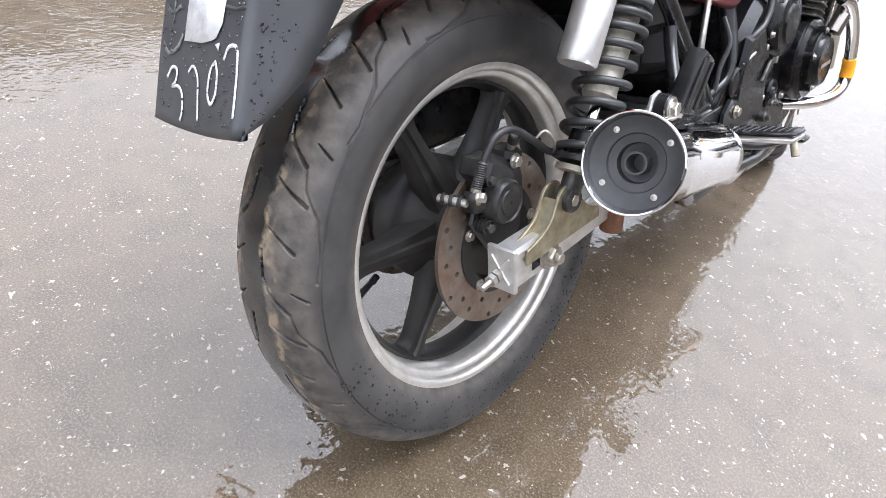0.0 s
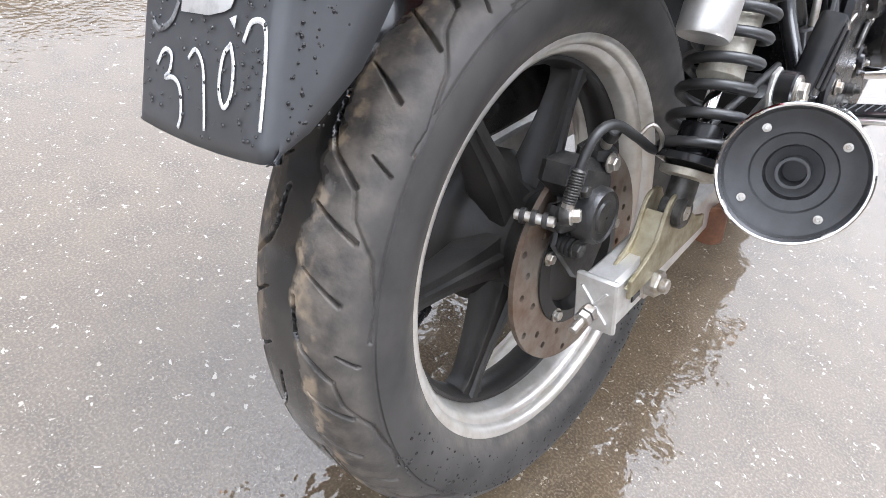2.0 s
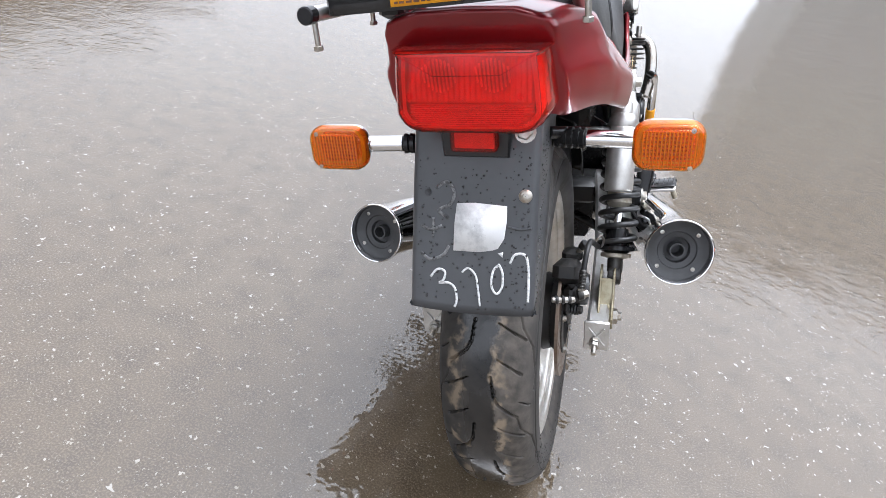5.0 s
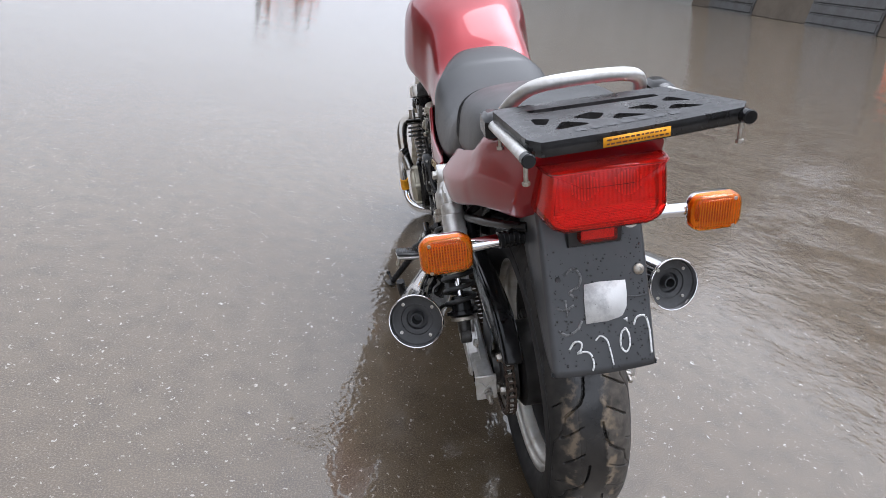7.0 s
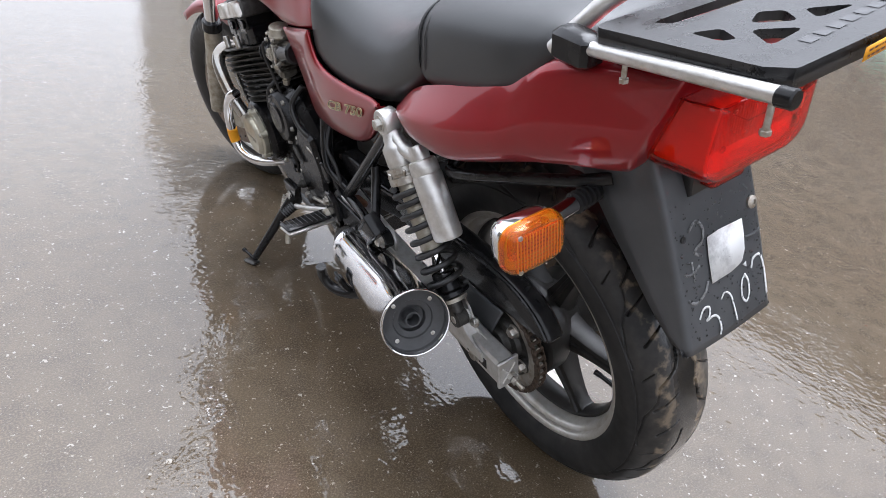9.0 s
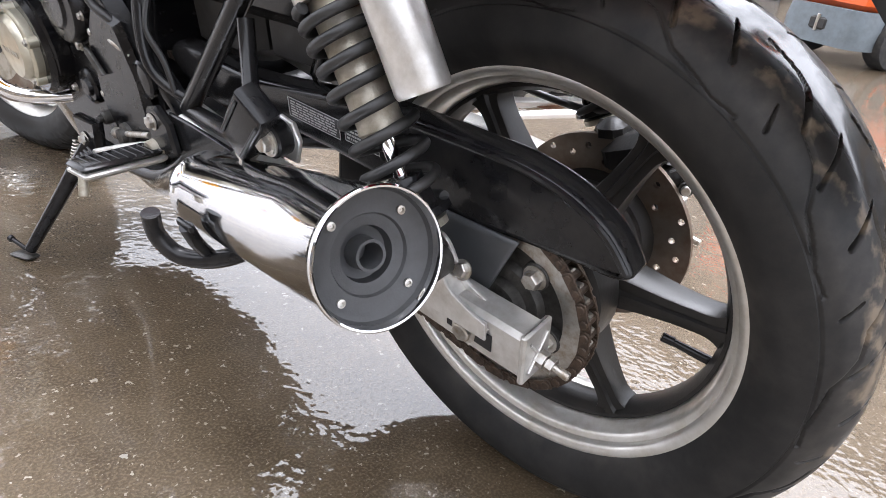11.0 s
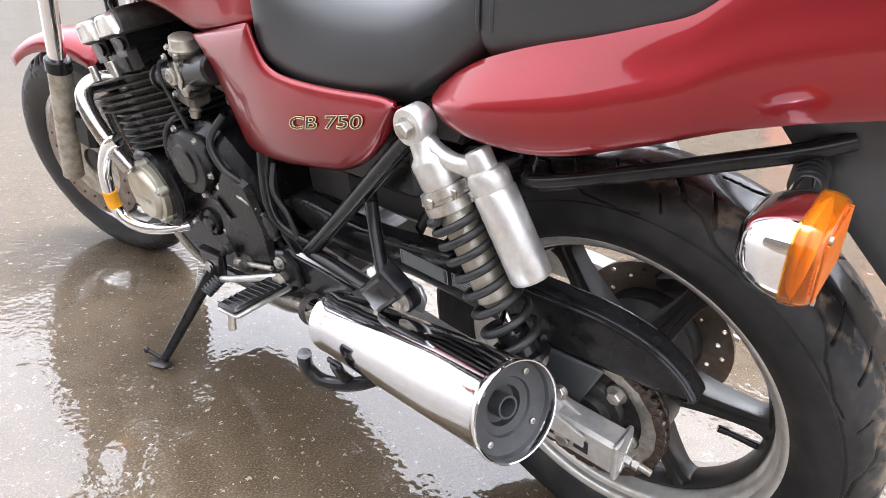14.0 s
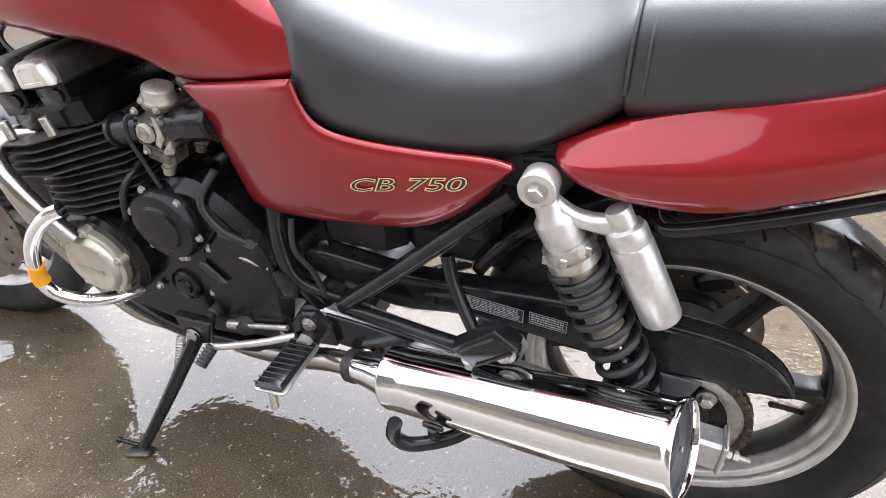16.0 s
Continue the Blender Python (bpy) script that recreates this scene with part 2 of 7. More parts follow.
# ---- shape helpers ----
class Geo:
    """Collects vertices and faces of one mesh."""

    def __init__(self):
        self.v, self.f = [], []

    def grid(self, rows, close_u=False, close_v=False, cap=False):
        """Rows of points joined into quads; close_v joins each row to a ring, close_u the last row to the first."""
        o, n, m = len(self.v), len(rows), len(rows[0])
        for r in rows:
            self.v += [tuple(p) for p in r]
        for i in range(n if close_u else n - 1):
            for j in range(m if close_v else m - 1):
                a, b = o + i * m, o + (i + 1) % n * m
                self.f.append((a + j, a + (j + 1) % m, b + (j + 1) % m, b + j))
        if cap:
            self.f.append(tuple(o + j for j in range(m))[::-1])
            self.f.append(tuple(o + (n - 1) * m + j for j in range(m)))
        return self

    def lathe(self, profile, center, axis, seg=32, closed=False, cap=False):
        """profile: (radius, height) along axis from center."""
        ax = Vector(axis).normalized()
        u = ax.orthogonal().normalized()
        w = ax.cross(u)
        c = Vector(center)
        rows = [[c + ax * h + (u * math.cos(a) + w * math.sin(a)) * r for a in (2 * math.pi * k / seg for k in range(seg))] for r, h in profile]
        return self.grid(rows, close_u=closed, close_v=True, cap=cap and not closed)

    def rod(self, p, q, r, r2=None, seg=14, edge=None):
        """A round bar with softened ends."""
        p, q = Vector(p), Vector(q)
        r2 = r if r2 is None else r2
        d = (q - p).length
        e = min(r, r2, d / 2) * 0.18 if edge is None else edge
        return self.lathe([(r - e, 0), (r, e), (r2, d - e), (r2 - e, d)], p, q - p, seg, cap=True)

    def tube(self, path, r, seg=10, smooth=4, radii=None):
        pts = curve(path, smooth) if smooth else [Vector(p) for p in path]
        rows, up = [], None
        for i, p in enumerate(pts):
            t = (pts[min(i + 1, len(pts) - 1)] - pts[max(i - 1, 0)]).normalized()
            if up is None:
                up = t.orthogonal().normalized()
            up = (up - t * up.dot(t)).normalized()
            w = t.cross(up)
            k = i / (len(pts) - 1)
            rr = r if radii is None else radii[0] + (radii[1] - radii[0]) * k
            rows.append([p + (up * math.cos(a) + w * math.sin(a)) * rr for a in (2 * math.pi * j / seg for j in range(seg))])
        return self.grid(rows, close_v=True, cap=True)

    def box(self, center, size, turn=(0, 0, 0), bevel=0.004):
        """A block with chamfered edges."""
        m = pose(*center, *turn)
        hx, hy, hz = (s / 2 for s in size)
        b = min(bevel, hx * 0.9, hy * 0.9, hz * 0.9)
        rings = []
        for z, inset in ((-hz, b), (-hz + b, 0), (hz - b, 0), (hz, b)):
            x, y = hx - inset, hy - inset
            ring = [(x, -y + b), (x, y - b), (x - b, y), (-x + b, y), (-x, y - b), (-x, -y + b), (-x + b, -y), (x - b, -y)]
            rings.append([m @ Vector((px, py, z)) for px, py in ring])
        return self.grid(rings, close_v=True, cap=True)

    def prism(self, outline, axis, lo, hi, bevel=0.003, steps=1):
        """An outline in the plane across axis ('x', 'y' or 'z'), from lo to hi, with chamfered rims."""
        k = "xyz".index(axis)
        c = [sum(p[i] for p in outline) / len(outline) for i in (0, 1)]

        def at(p, h):
            q = list(p)
            q.insert(k, h)
            return Vector(q)

        def inset(d):
            n, out = len(outline), []
            area = sum(outline[i][0] * outline[(i + 1) % n][1] - outline[(i + 1) % n][0] * outline[i][1] for i in range(n))
            s = 1 if area > 0 else -1
            for i in range(n):
                p0, p1, p2 = Vector(outline[i - 1]), Vector(outline[i]), Vector(outline[(i + 1) % n])
                e = ((p1 - p0).normalized() + (p2 - p1).normalized())
                e = e.normalized() if e.length > 1e-6 else (p2 - p1).normalized()
                out.append(tuple(p1 + Vector((-e.y, e.x)) * d * s))
            return out

        turns = [math.pi / 2 * k / steps for k in range(steps + 1)]
        rims = [(inset(bevel * (1 - math.sin(a))), bevel * (1 - math.cos(a))) for a in turns]
        rows = [[at(p, lo + d) for p in ring] for ring, d in rims] + [[at(p, hi - d) for p in ring] for ring, d in rims[::-1]]
        return self.grid(rows, close_v=True, cap=True)

    def moved(self, m):
        self.v = [tuple(m @ Vector(p)) for p in self.v]
        return self

    def mesh(self, name, sharp=38):
        me = bpy.data.meshes.new(name)
        me.from_pydata(self.v, [], self.f)
        bm = bmesh.new()
        bm.from_mesh(me)
        bmesh.ops.recalc_face_normals(bm, faces=bm.faces)
        bm.to_mesh(me)
        bm.free()
        me.polygons.foreach_set("use_smooth", [True] * len(me.polygons))
        me.set_sharp_from_angle(angle=radians(sharp))
        return me


def curve(path, steps=4, closed=False):
    """A smooth line through the given points."""
    p = [Vector(q) for q in path]
    n, out = len(p), []
    for i in range(n if closed else n - 1):
        a, b, c, d = (p[(i - 1) % n], p[i], p[(i + 1) % n], p[(i + 2) % n]) if closed else (p[max(i - 1, 0)], p[i], p[i + 1], p[min(i + 2, n - 1)])
        for k in range(steps):
            t = k / steps
            out.append(0.5 * (2 * b + (c - a) * t + (2 * a - 5 * b + 4 * c - d) * t * t + (3 * b - 3 * c + d - a) * t ** 3))
    if not closed:
        out.append(p[-1])
    return out


def part(name, geo, mat, parent, label="", smooth=0, solid=0.0, sharp=38):
    ob = new(name, geo.mesh(name, sharp) if isinstance(geo, Geo) else geo)
    ob.data.materials.append(mat)
    ob.parent = parent
    if solid:
        s = ob.modifiers.new("thickness", "SOLIDIFY")
        s.thickness, s.offset = solid, -1
    if smooth:
        s = ob.modifiers.new("rounding", "SUBSURF")
        s.levels = s.render_levels = smooth
    if label:
        tagged(ob, label)
    if mat in (RLENS, RAMBER):
        ob.visible_shadow = False
    return ob


def rounded_ring(y, half, low, high, power=0.62, n=32, pinch=0.0, foot=None):
    """A cross-section of bodywork at y; pinch narrows it towards the top, foot squares its lower half."""
    out = []
    for k in range(n):
        a = 2 * math.pi * k / n
        c, s = math.cos(a), math.sin(a)
        bend = foot if foot and s < 0 else power
        z = math.copysign(abs(s) ** bend, s)
        x = math.copysign(abs(c) ** bend, c) * (1 - pinch * (z + 1) / 2)
        out.append((half * x, y, (low + high) / 2 + (high - low) / 2 * z))
    return out


def resample(rows, steps):
    """Sections blended smoothly into one another."""
    cols = [curve([r[j] for r in rows], steps) for j in range(len(rows[0]))]
    return [[c[i] for c in cols] for i in range(len(cols[0]))]


def skin(upper, lower, bulge, across=10, along=6, edge=1.0):
    """A curved panel between an upper and a lower line of points; it swells by bulge along x."""
    up, lo = (eased([Vector(p) for p in q]) if along == 0 else curve(q, along) for q in (upper, lower))
    rows = []
    for k in range(across + 1):
        v = k / across
        rows.append([a.lerp(b, v) + Vector((bulge * (math.sin(math.pi * v) ** edge), 0, 0)) for a, b in zip(up, lo)])
    return Geo().grid(rows)


def eased(points, times=2):
    """A line with its corners cut softly, end points kept."""
    for _ in range(times):
        out = [points[0]]
        for a, b in zip(points, points[1:]):
            out += [a.lerp(b, 0.25), a.lerp(b, 0.75)]
        points = out + [points[-1]]
    return points


def hexbolt(g, at, axis, r=0.008, h=0.007):
    ax = Vector(axis).normalized()
    g.lathe([(r * 1.35, 0), (r * 1.35, 0.0015), (0.0005, 0.0016)], at, ax, 14)
    g.lathe([(r, 0.0015), (r, h * 0.85), (r * 0.85, h), (0.0005, h)], at, ax, 6)
    return g
# ---- the yard ----
def rise(x):
    """Height of the yard: level round the machine, sloping up beyond it and level again at the far side."""
    if x < 1.2:
        return 0.0
    if x < 3.2:
        return 0.15 * (x - 1.2) ** 2 / 4.0
    if x < 12.0:
        return 0.15 + 0.15 * (x - 3.2)
    if x < 16.0:
        u = (x - 12.0) / 4.0
        return 1.47 + 0.6 * (u - u * u / 2)
    return 1.77


def build_ground():
    xs = [-2500, -400, -90, -30, -12, -6, -3, -1.5, 0, 0.8] + [1.2 + 0.25 * k for k in range(9)] + [4, 6, 8, 10, 12] + [12.5 + 0.5 * k for k in range(8)] + [22, 40, 90, 400, 2500]
    ys = [-2500, -400, -90, -30, -12, -5, -2, 0, 2, 5, 12, 30, 90, 400, 2500]
    g = Geo().grid([[(x, y, rise(x)) for y in ys] for x in xs])
    ob = new("ground", g.mesh("ground", 60))
    ob.data.materials.append(ASPHALT)
    return tagged(ob, "wet dark asphalt yard with pale stone chips", "ground", kind="structure")


ground = build_ground()


def concrete(name, color, color2):
    return material(name, color, 0.75, color2=color2, scale=0.9, bump=0.2, bump_scale=40)


WALL = concrete("grimy_render", (0.135, 0.110, 0.082), (0.085, 0.068, 0.050))
SHEET = material("roof_sheet", (0.12, 0.12, 0.12), 0.5, 0.3, color2=(0.08, 0.075, 0.07), scale=2)
GLASS = material("dark_window_glass", (0.02, 0.024, 0.026), 0.08)
ORANGE = material("orange_truck_paint", (0.72, 0.115, 0.012), 0.35, color2=(0.55, 0.08, 0.01), scale=6, coat=0.4)
SLATE = material("blue_grey_truck_paint", (0.16, 0.19, 0.21), 0.45, color2=(0.11, 0.125, 0.135), scale=7)
MINT = material("mint_truck_paint", (0.16, 0.48, 0.34), 0.4, color2=(0.12, 0.38, 0.27), scale=6, coat=0.3)
TREAD = material("solid_truck_tyre", (0.02, 0.02, 0.02), 0.75, color2=(0.05, 0.045, 0.04), scale=20)


def warehouse(x, y0, y1, base, height, deep, label="long grimy rendered warehouse beyond the wet yard"):
    """A long shed: walls, roof, roller doors and a band of windows."""
    hall = tagged(new("warehouse"), label, "building")
    part("wall", Geo().box((x + deep / 2, (y0 + y1) / 2, base + height / 2), (deep, y1 - y0, height), bevel=0.05), WALL, hall)
    part("roof", Geo().box((x + deep / 2, (y0 + y1) / 2, base + height + 0.15), (deep + 0.8, y1 - y0 + 0.8, 0.3), bevel=0.04), SHEET, hall)
    n = int((y1 - y0) / 7)
    for k in range(n):
        y = y0 + (k + 0.5) * (y1 - y0) / n
        door = part("roller_door", Geo().box((x - 0.02, y, base + 1.9), (0.10, 3.6, 3.8), bevel=0.02), SHEET, hall)
        for s in range(10):
            part("slat", Geo().box((x - 0.08, y, base + 0.25 + 0.36 * s), (0.04, 3.5, 0.30), bevel=0.02), SHEET, door)
        win = part("window", Geo().box((x - 0.03, y, base + height - 0.68), (0.12, 4.2, 0.95), bevel=0.02), SHEET, hall)
        for s in (-1.35, 0, 1.35):
            part("pane", Geo().box((x - 0.10, y + s, base + height - 0.68), (0.02, 1.2, 0.80), bevel=0.005), GLASS, win)
    return hall


warehouse(16.0, -34.0, 31.0, rise(16.5), 5.9, 8.0)
west = warehouse(20.0, -30.0, 24.0, 0.0, 7.4, 8.0, "long grimy rendered warehouse on the far side of the yard")
west.matrix_world = pose(0, 0, 0, 0, 0, 180)


def office_block(x0, x1, y, base, height, deep):
    """A plain pale block."""
    block = tagged(new("office_block"), "plain pale grey rendered block beyond the wet yard", "building")
    part("wall", Geo().box(((x0 + x1) / 2, y + deep / 2, base + height / 2), (x1 - x0, deep, height), bevel=0.05), PALE, block)
    part("roof", Geo().box(((x0 + x1) / 2, y + deep / 2, base + height + 0.2), (x1 - x0 + 0.5, deep + 0.5, 0.4), bevel=0.05), SHEET, block)
    return block


PALE = concrete("pale_render", (0.42, 0.42, 0.40), (0.34, 0.335, 0.32))
office_block(8.2, 26.0, 36.0, 0.0, 16.0, 10.0)


def forklift(paint, place, turn, label, ballast=None):
    """A counterbalance truck: chassis, counterweight, hood, wheels, guard, mast and forks; it faces along its own +y."""
    truck = tagged(new("forklift"), label, "forklift", group="forklifts parked by the warehouse")
    chassis = Geo().box((0, 0.0, 0.40), (0.80, 1.70, 0.50), bevel=0.05)
    part("chassis", chassis, ballast or SLATE, truck, "steel chassis")
    cw = [[(x * k, y, z) for x, z in ((-0.47, 0.16), (0.47, 0.16), (0.49, 0.34), (0.46, 0.50), (-0.46, 0.50), (-0.49, 0.34))] for y, k in ((-0.62, 1.0), (-1.05, 1.0), (-1.22, 0.90), (-1.28, 0.72))]
    part("counterweight", Geo().grid(resample(cw, 3), close_v=True, cap=True), ballast or SLATE, truck, "rounded cast counterweight")
    part("hood", Geo().box((0, -0.62, 0.72), (0.92, 1.2, 0.50), bevel=0.08), paint, truck)
    part("front_cowl", Geo().box((0, 0.72, 0.95), (0.95, 0.22, 0.60), (8, 0, 0), 0.06), paint, truck)
    part("seat", Geo().box((0, -0.35, 1.02), (0.48, 0.46, 0.12), bevel=0.04).box((0, -0.58, 1.26), (0.46, 0.10, 0.42), (-10, 0, 0), 0.04), VINYL, truck)
    part("tow_recess", Geo().box((0, -1.262, 0.34), (0.20, 0.07, 0.12), bevel=0.02), TREAD, truck)
    part("tow_pin", Geo().rod((0, -1.292, 0.27), (0, -1.292, 0.42), 0.016), STEEL, truck)
    for sx in (-1, 1):
        part("side_step", Geo().box((sx * 0.54, 0.10, 0.42), (0.10, 0.50, 0.08), bevel=0.02), TREAD, truck)
        for y, r, w in ((0.70, 0.33, 0.24), (-0.78, 0.27, 0.18)):
            wheel = part("wheel", Geo().lathe([(r * 0.5, -w / 2), (r * 0.95, -w / 2), (r, -w / 2 + 0.03), (r, w / 2 - 0.03), (r * 0.95, w / 2), (r * 0.5, w / 2)], (sx * 0.45, y, r), X_AXIS, 32, cap=True), TREAD, truck, "solid rubber wheel")
            part("rim", Geo().lathe([(r * 0.55, w / 2 - 0.01), (r * 0.52, w / 2 + 0.008), (r * 0.2, w / 2 - 0.03), (0.01, w / 2 - 0.03)], (sx * 0.45, y, r), (sx, 0, 0), 24), paint, wheel)
        part("guard_post", Geo().tube([(sx * 0.46, 0.78, 1.20), (sx * 0.45, 0.55, 1.75), (sx * 0.43, 0.38, 2.12)], 0.03, 8, 3), TREAD, truck)
        part("guard_post", Geo().tube([(sx * 0.46, -0.85, 1.15), (sx * 0.45, -0.80, 1.75), (sx * 0.43, -0.70, 2.12)], 0.03, 8, 3), TREAD, truck)
        part("mast_rail", Geo().box((sx * 0.30, 1.02, 1.20), (0.09, 0.12, 2.1), bevel=0.01), TREAD, truck)
        part("fork", Geo().box((sx * 0.25, 1.65, 0.10), (0.11, 1.1, 0.04), bevel=0.01).box((sx * 0.25, 1.12, 0.35), (0.11, 0.05, 0.5), bevel=0.01), TREAD, truck)
        part("lamp", Geo().lathe([(0.05, -0.06), (0.07, 0.0), (0.06, 0.02), (0.001, 0.025)], (sx * 0.40, -1.22, 0.80), (0, -1, 0), 18), RED_GLASS, truck)
    for k in range(7):
        part("guard_bar", Geo().rod((-0.43, 0.38 - 0.18 * k, 2.12), (0.43, 0.38 - 0.18 * k, 2.12), 0.02, seg=8), TREAD, truck)
    part("carriage", Geo().box((0, 1.10, 0.60), (0.80, 0.05, 0.30), bevel=0.01), TREAD, truck)
    slope = -8.5 if 3.2 < place[0] < 12.0 else 0.0
    truck.matrix_world = pose(place[0], place[1], rise(place[0]), 0, slope, 0) @ pose(0, 0, 0, 0, 0, turn)
    return truck


X_AXIS = (1, 0, 0)
RED_GLASS = material("rear_lamp_glass", (0.45, 0.01, 0.008), 0.15)
forklift(ORANGE, (7.75, 0.55), -118, "orange and blue-grey forklift parked on the wet yard")
forklift(MINT, (10.85, 3.72), -70, "mint green and grey forklift parked on the wet yard")
forklift(ORANGE, (12.6, 9.9), -75, "all-orange forklift with black wheels on the wet yard", ORANGE)
forklift(ORANGE, (13.4, 13.2), -75, "all-orange forklift with black wheels on the wet yard", ORANGE)
forklift(ORANGE, (-3.0, 25.5), 60, "orange forklift standing across the wet yard")
# ---- the motorcycle ----
from mathutils import geometry

bike = tagged(new("motorcycle"), "dark red naked motorcycle parked on its side stand on wet asphalt", "motorcycle")
bike.matrix_world = LEAN
AXLE = Vector((0, 0, 0.318))
X = (1, 0, 0)


def tyre_geo(center, width_k=1.0, grow=0.0, around=2300, across=250, pitches=12, turn=None):
    """A road tyre: rounded crown, sidewalls, cut grooves."""
    half = [(0.056, 0.226), (0.066, 0.238), (0.0745, 0.256), (0.0765, 0.271), (0.0752, 0.284), (0.0715, 0.2925), (0.063, 0.3045), (0.046, 0.3165), (0.027, 0.3215), (0.0, 0.3224)]
    line = curve([(x * width_k, r + grow, 0) for x, r in half] + [(-x * width_k, r + grow, 0) for x, r in half[-2::-1]], 10)
    arc = np.concatenate([[0], np.cumsum([(b - a).length for a, b in zip(line, line[1:])])])
    s = np.linspace(0, arc[-1], across + 1)
    px = np.interp(s, arc, [p.x for p in line])
    pr = np.interp(s, arc, [p.y for p in line])
    th = np.linspace(0, 2 * math.pi, around, endpoint=False)
    A, S = np.meshgrid(th, s, indexing="ij")
    mid = arc[-1] / 2
    cut = np.zeros_like(A)
    pitch = 2 * math.pi / pitches
    R = 0.31

    def groove(points, wide, deep, offset, side, taper=1.0):
        local = ((A - offset) % pitch)
        for shift in (-pitch, 0.0, pitch):
            u, v = (local + shift) * R, (S - mid) * side
            for n, ((u0, v0), (u1, v1)) in enumerate(zip(points, points[1:])):
                d = np.array([u1 - u0, v1 - v0])
                k = np.clip(((u - u0) * d[0] + (v - v0) * d[1]) / (d @ d), 0, 1)
                dist = np.hypot(u - u0 - k * d[0], v - v0 - k * d[1])
                w = wide * (taper + (1 - taper) * (n + k) / (len(points) - 1))
                np.maximum(cut, deep * np.clip((w * 1.15 - dist) / (w * 0.75), 0, 1), out=cut)

    for side, off in ((1, 0.0), (-1, pitch / 2)):
        groove([(0.000, 0.013), (0.030, 0.017), (0.044, 0.024), (0.066, 0.052)], 0.0026, 0.0062, off, side, 0.8)
        groove([(0.066, 0.052), (0.090, 0.058), (0.118, 0.078), (0.166, 0.087), (0.190, 0.084)], 0.0019, 0.0024, off, side)
        for start, reach in ((0.084, 0.063), (0.136, 0.058)):
            groove([(start, 0.022), (start + 0.010, 0.040), (start + 0.022, reach)], 0.0026, 0.0056, off, side, 0.40)
        groove([(0.040, 0.056), (0.050, 0.074)], 0.0019, 0.0040, off, side, 0.5)
    # the step between tread and sidewall
    edge = 0.088 * width_k
    np.maximum(cut, 0.0014 * np.clip((0.0016 - np.abs(np.abs(S - mid) - edge)) / 0.0008, 0, 1), out=cut)
    dx, dr = np.gradient(px), np.gradient(pr)
    size = np.hypot(dx, dr)
    nx, nr = dr / size, -dx / size
    flip = np.where(nr[len(s) // 2] < 0, -1.0, 1.0)
    X2 = px[None, :] - cut * nx[None, :] * flip
    R2 = pr[None, :] - cut * nr[None, :] * flip
    pts = np.stack([X2, np.cos(A) * R2, np.sin(A) * R2], -1)
    g = Geo()
    m = across + 1
    flat = pts.reshape(-1, 3)
    mat = Matrix.Translation(center) @ (turn or Matrix.Identity(4))
    rot = np.array(mat.to_3x3())
    flat = flat @ rot.T + np.array(mat.translation)
    g.v = [tuple(p) for p in flat.tolist()]
    i = np.arange(around)[:, None]
    j = np.arange(across)[None, :]
    a, b = i * m, ((i + 1) % around) * m
    g.f = np.stack([a + j, a + j + 1, b + j + 1, b + j], -1).reshape(-1, 4).tolist()
    return g


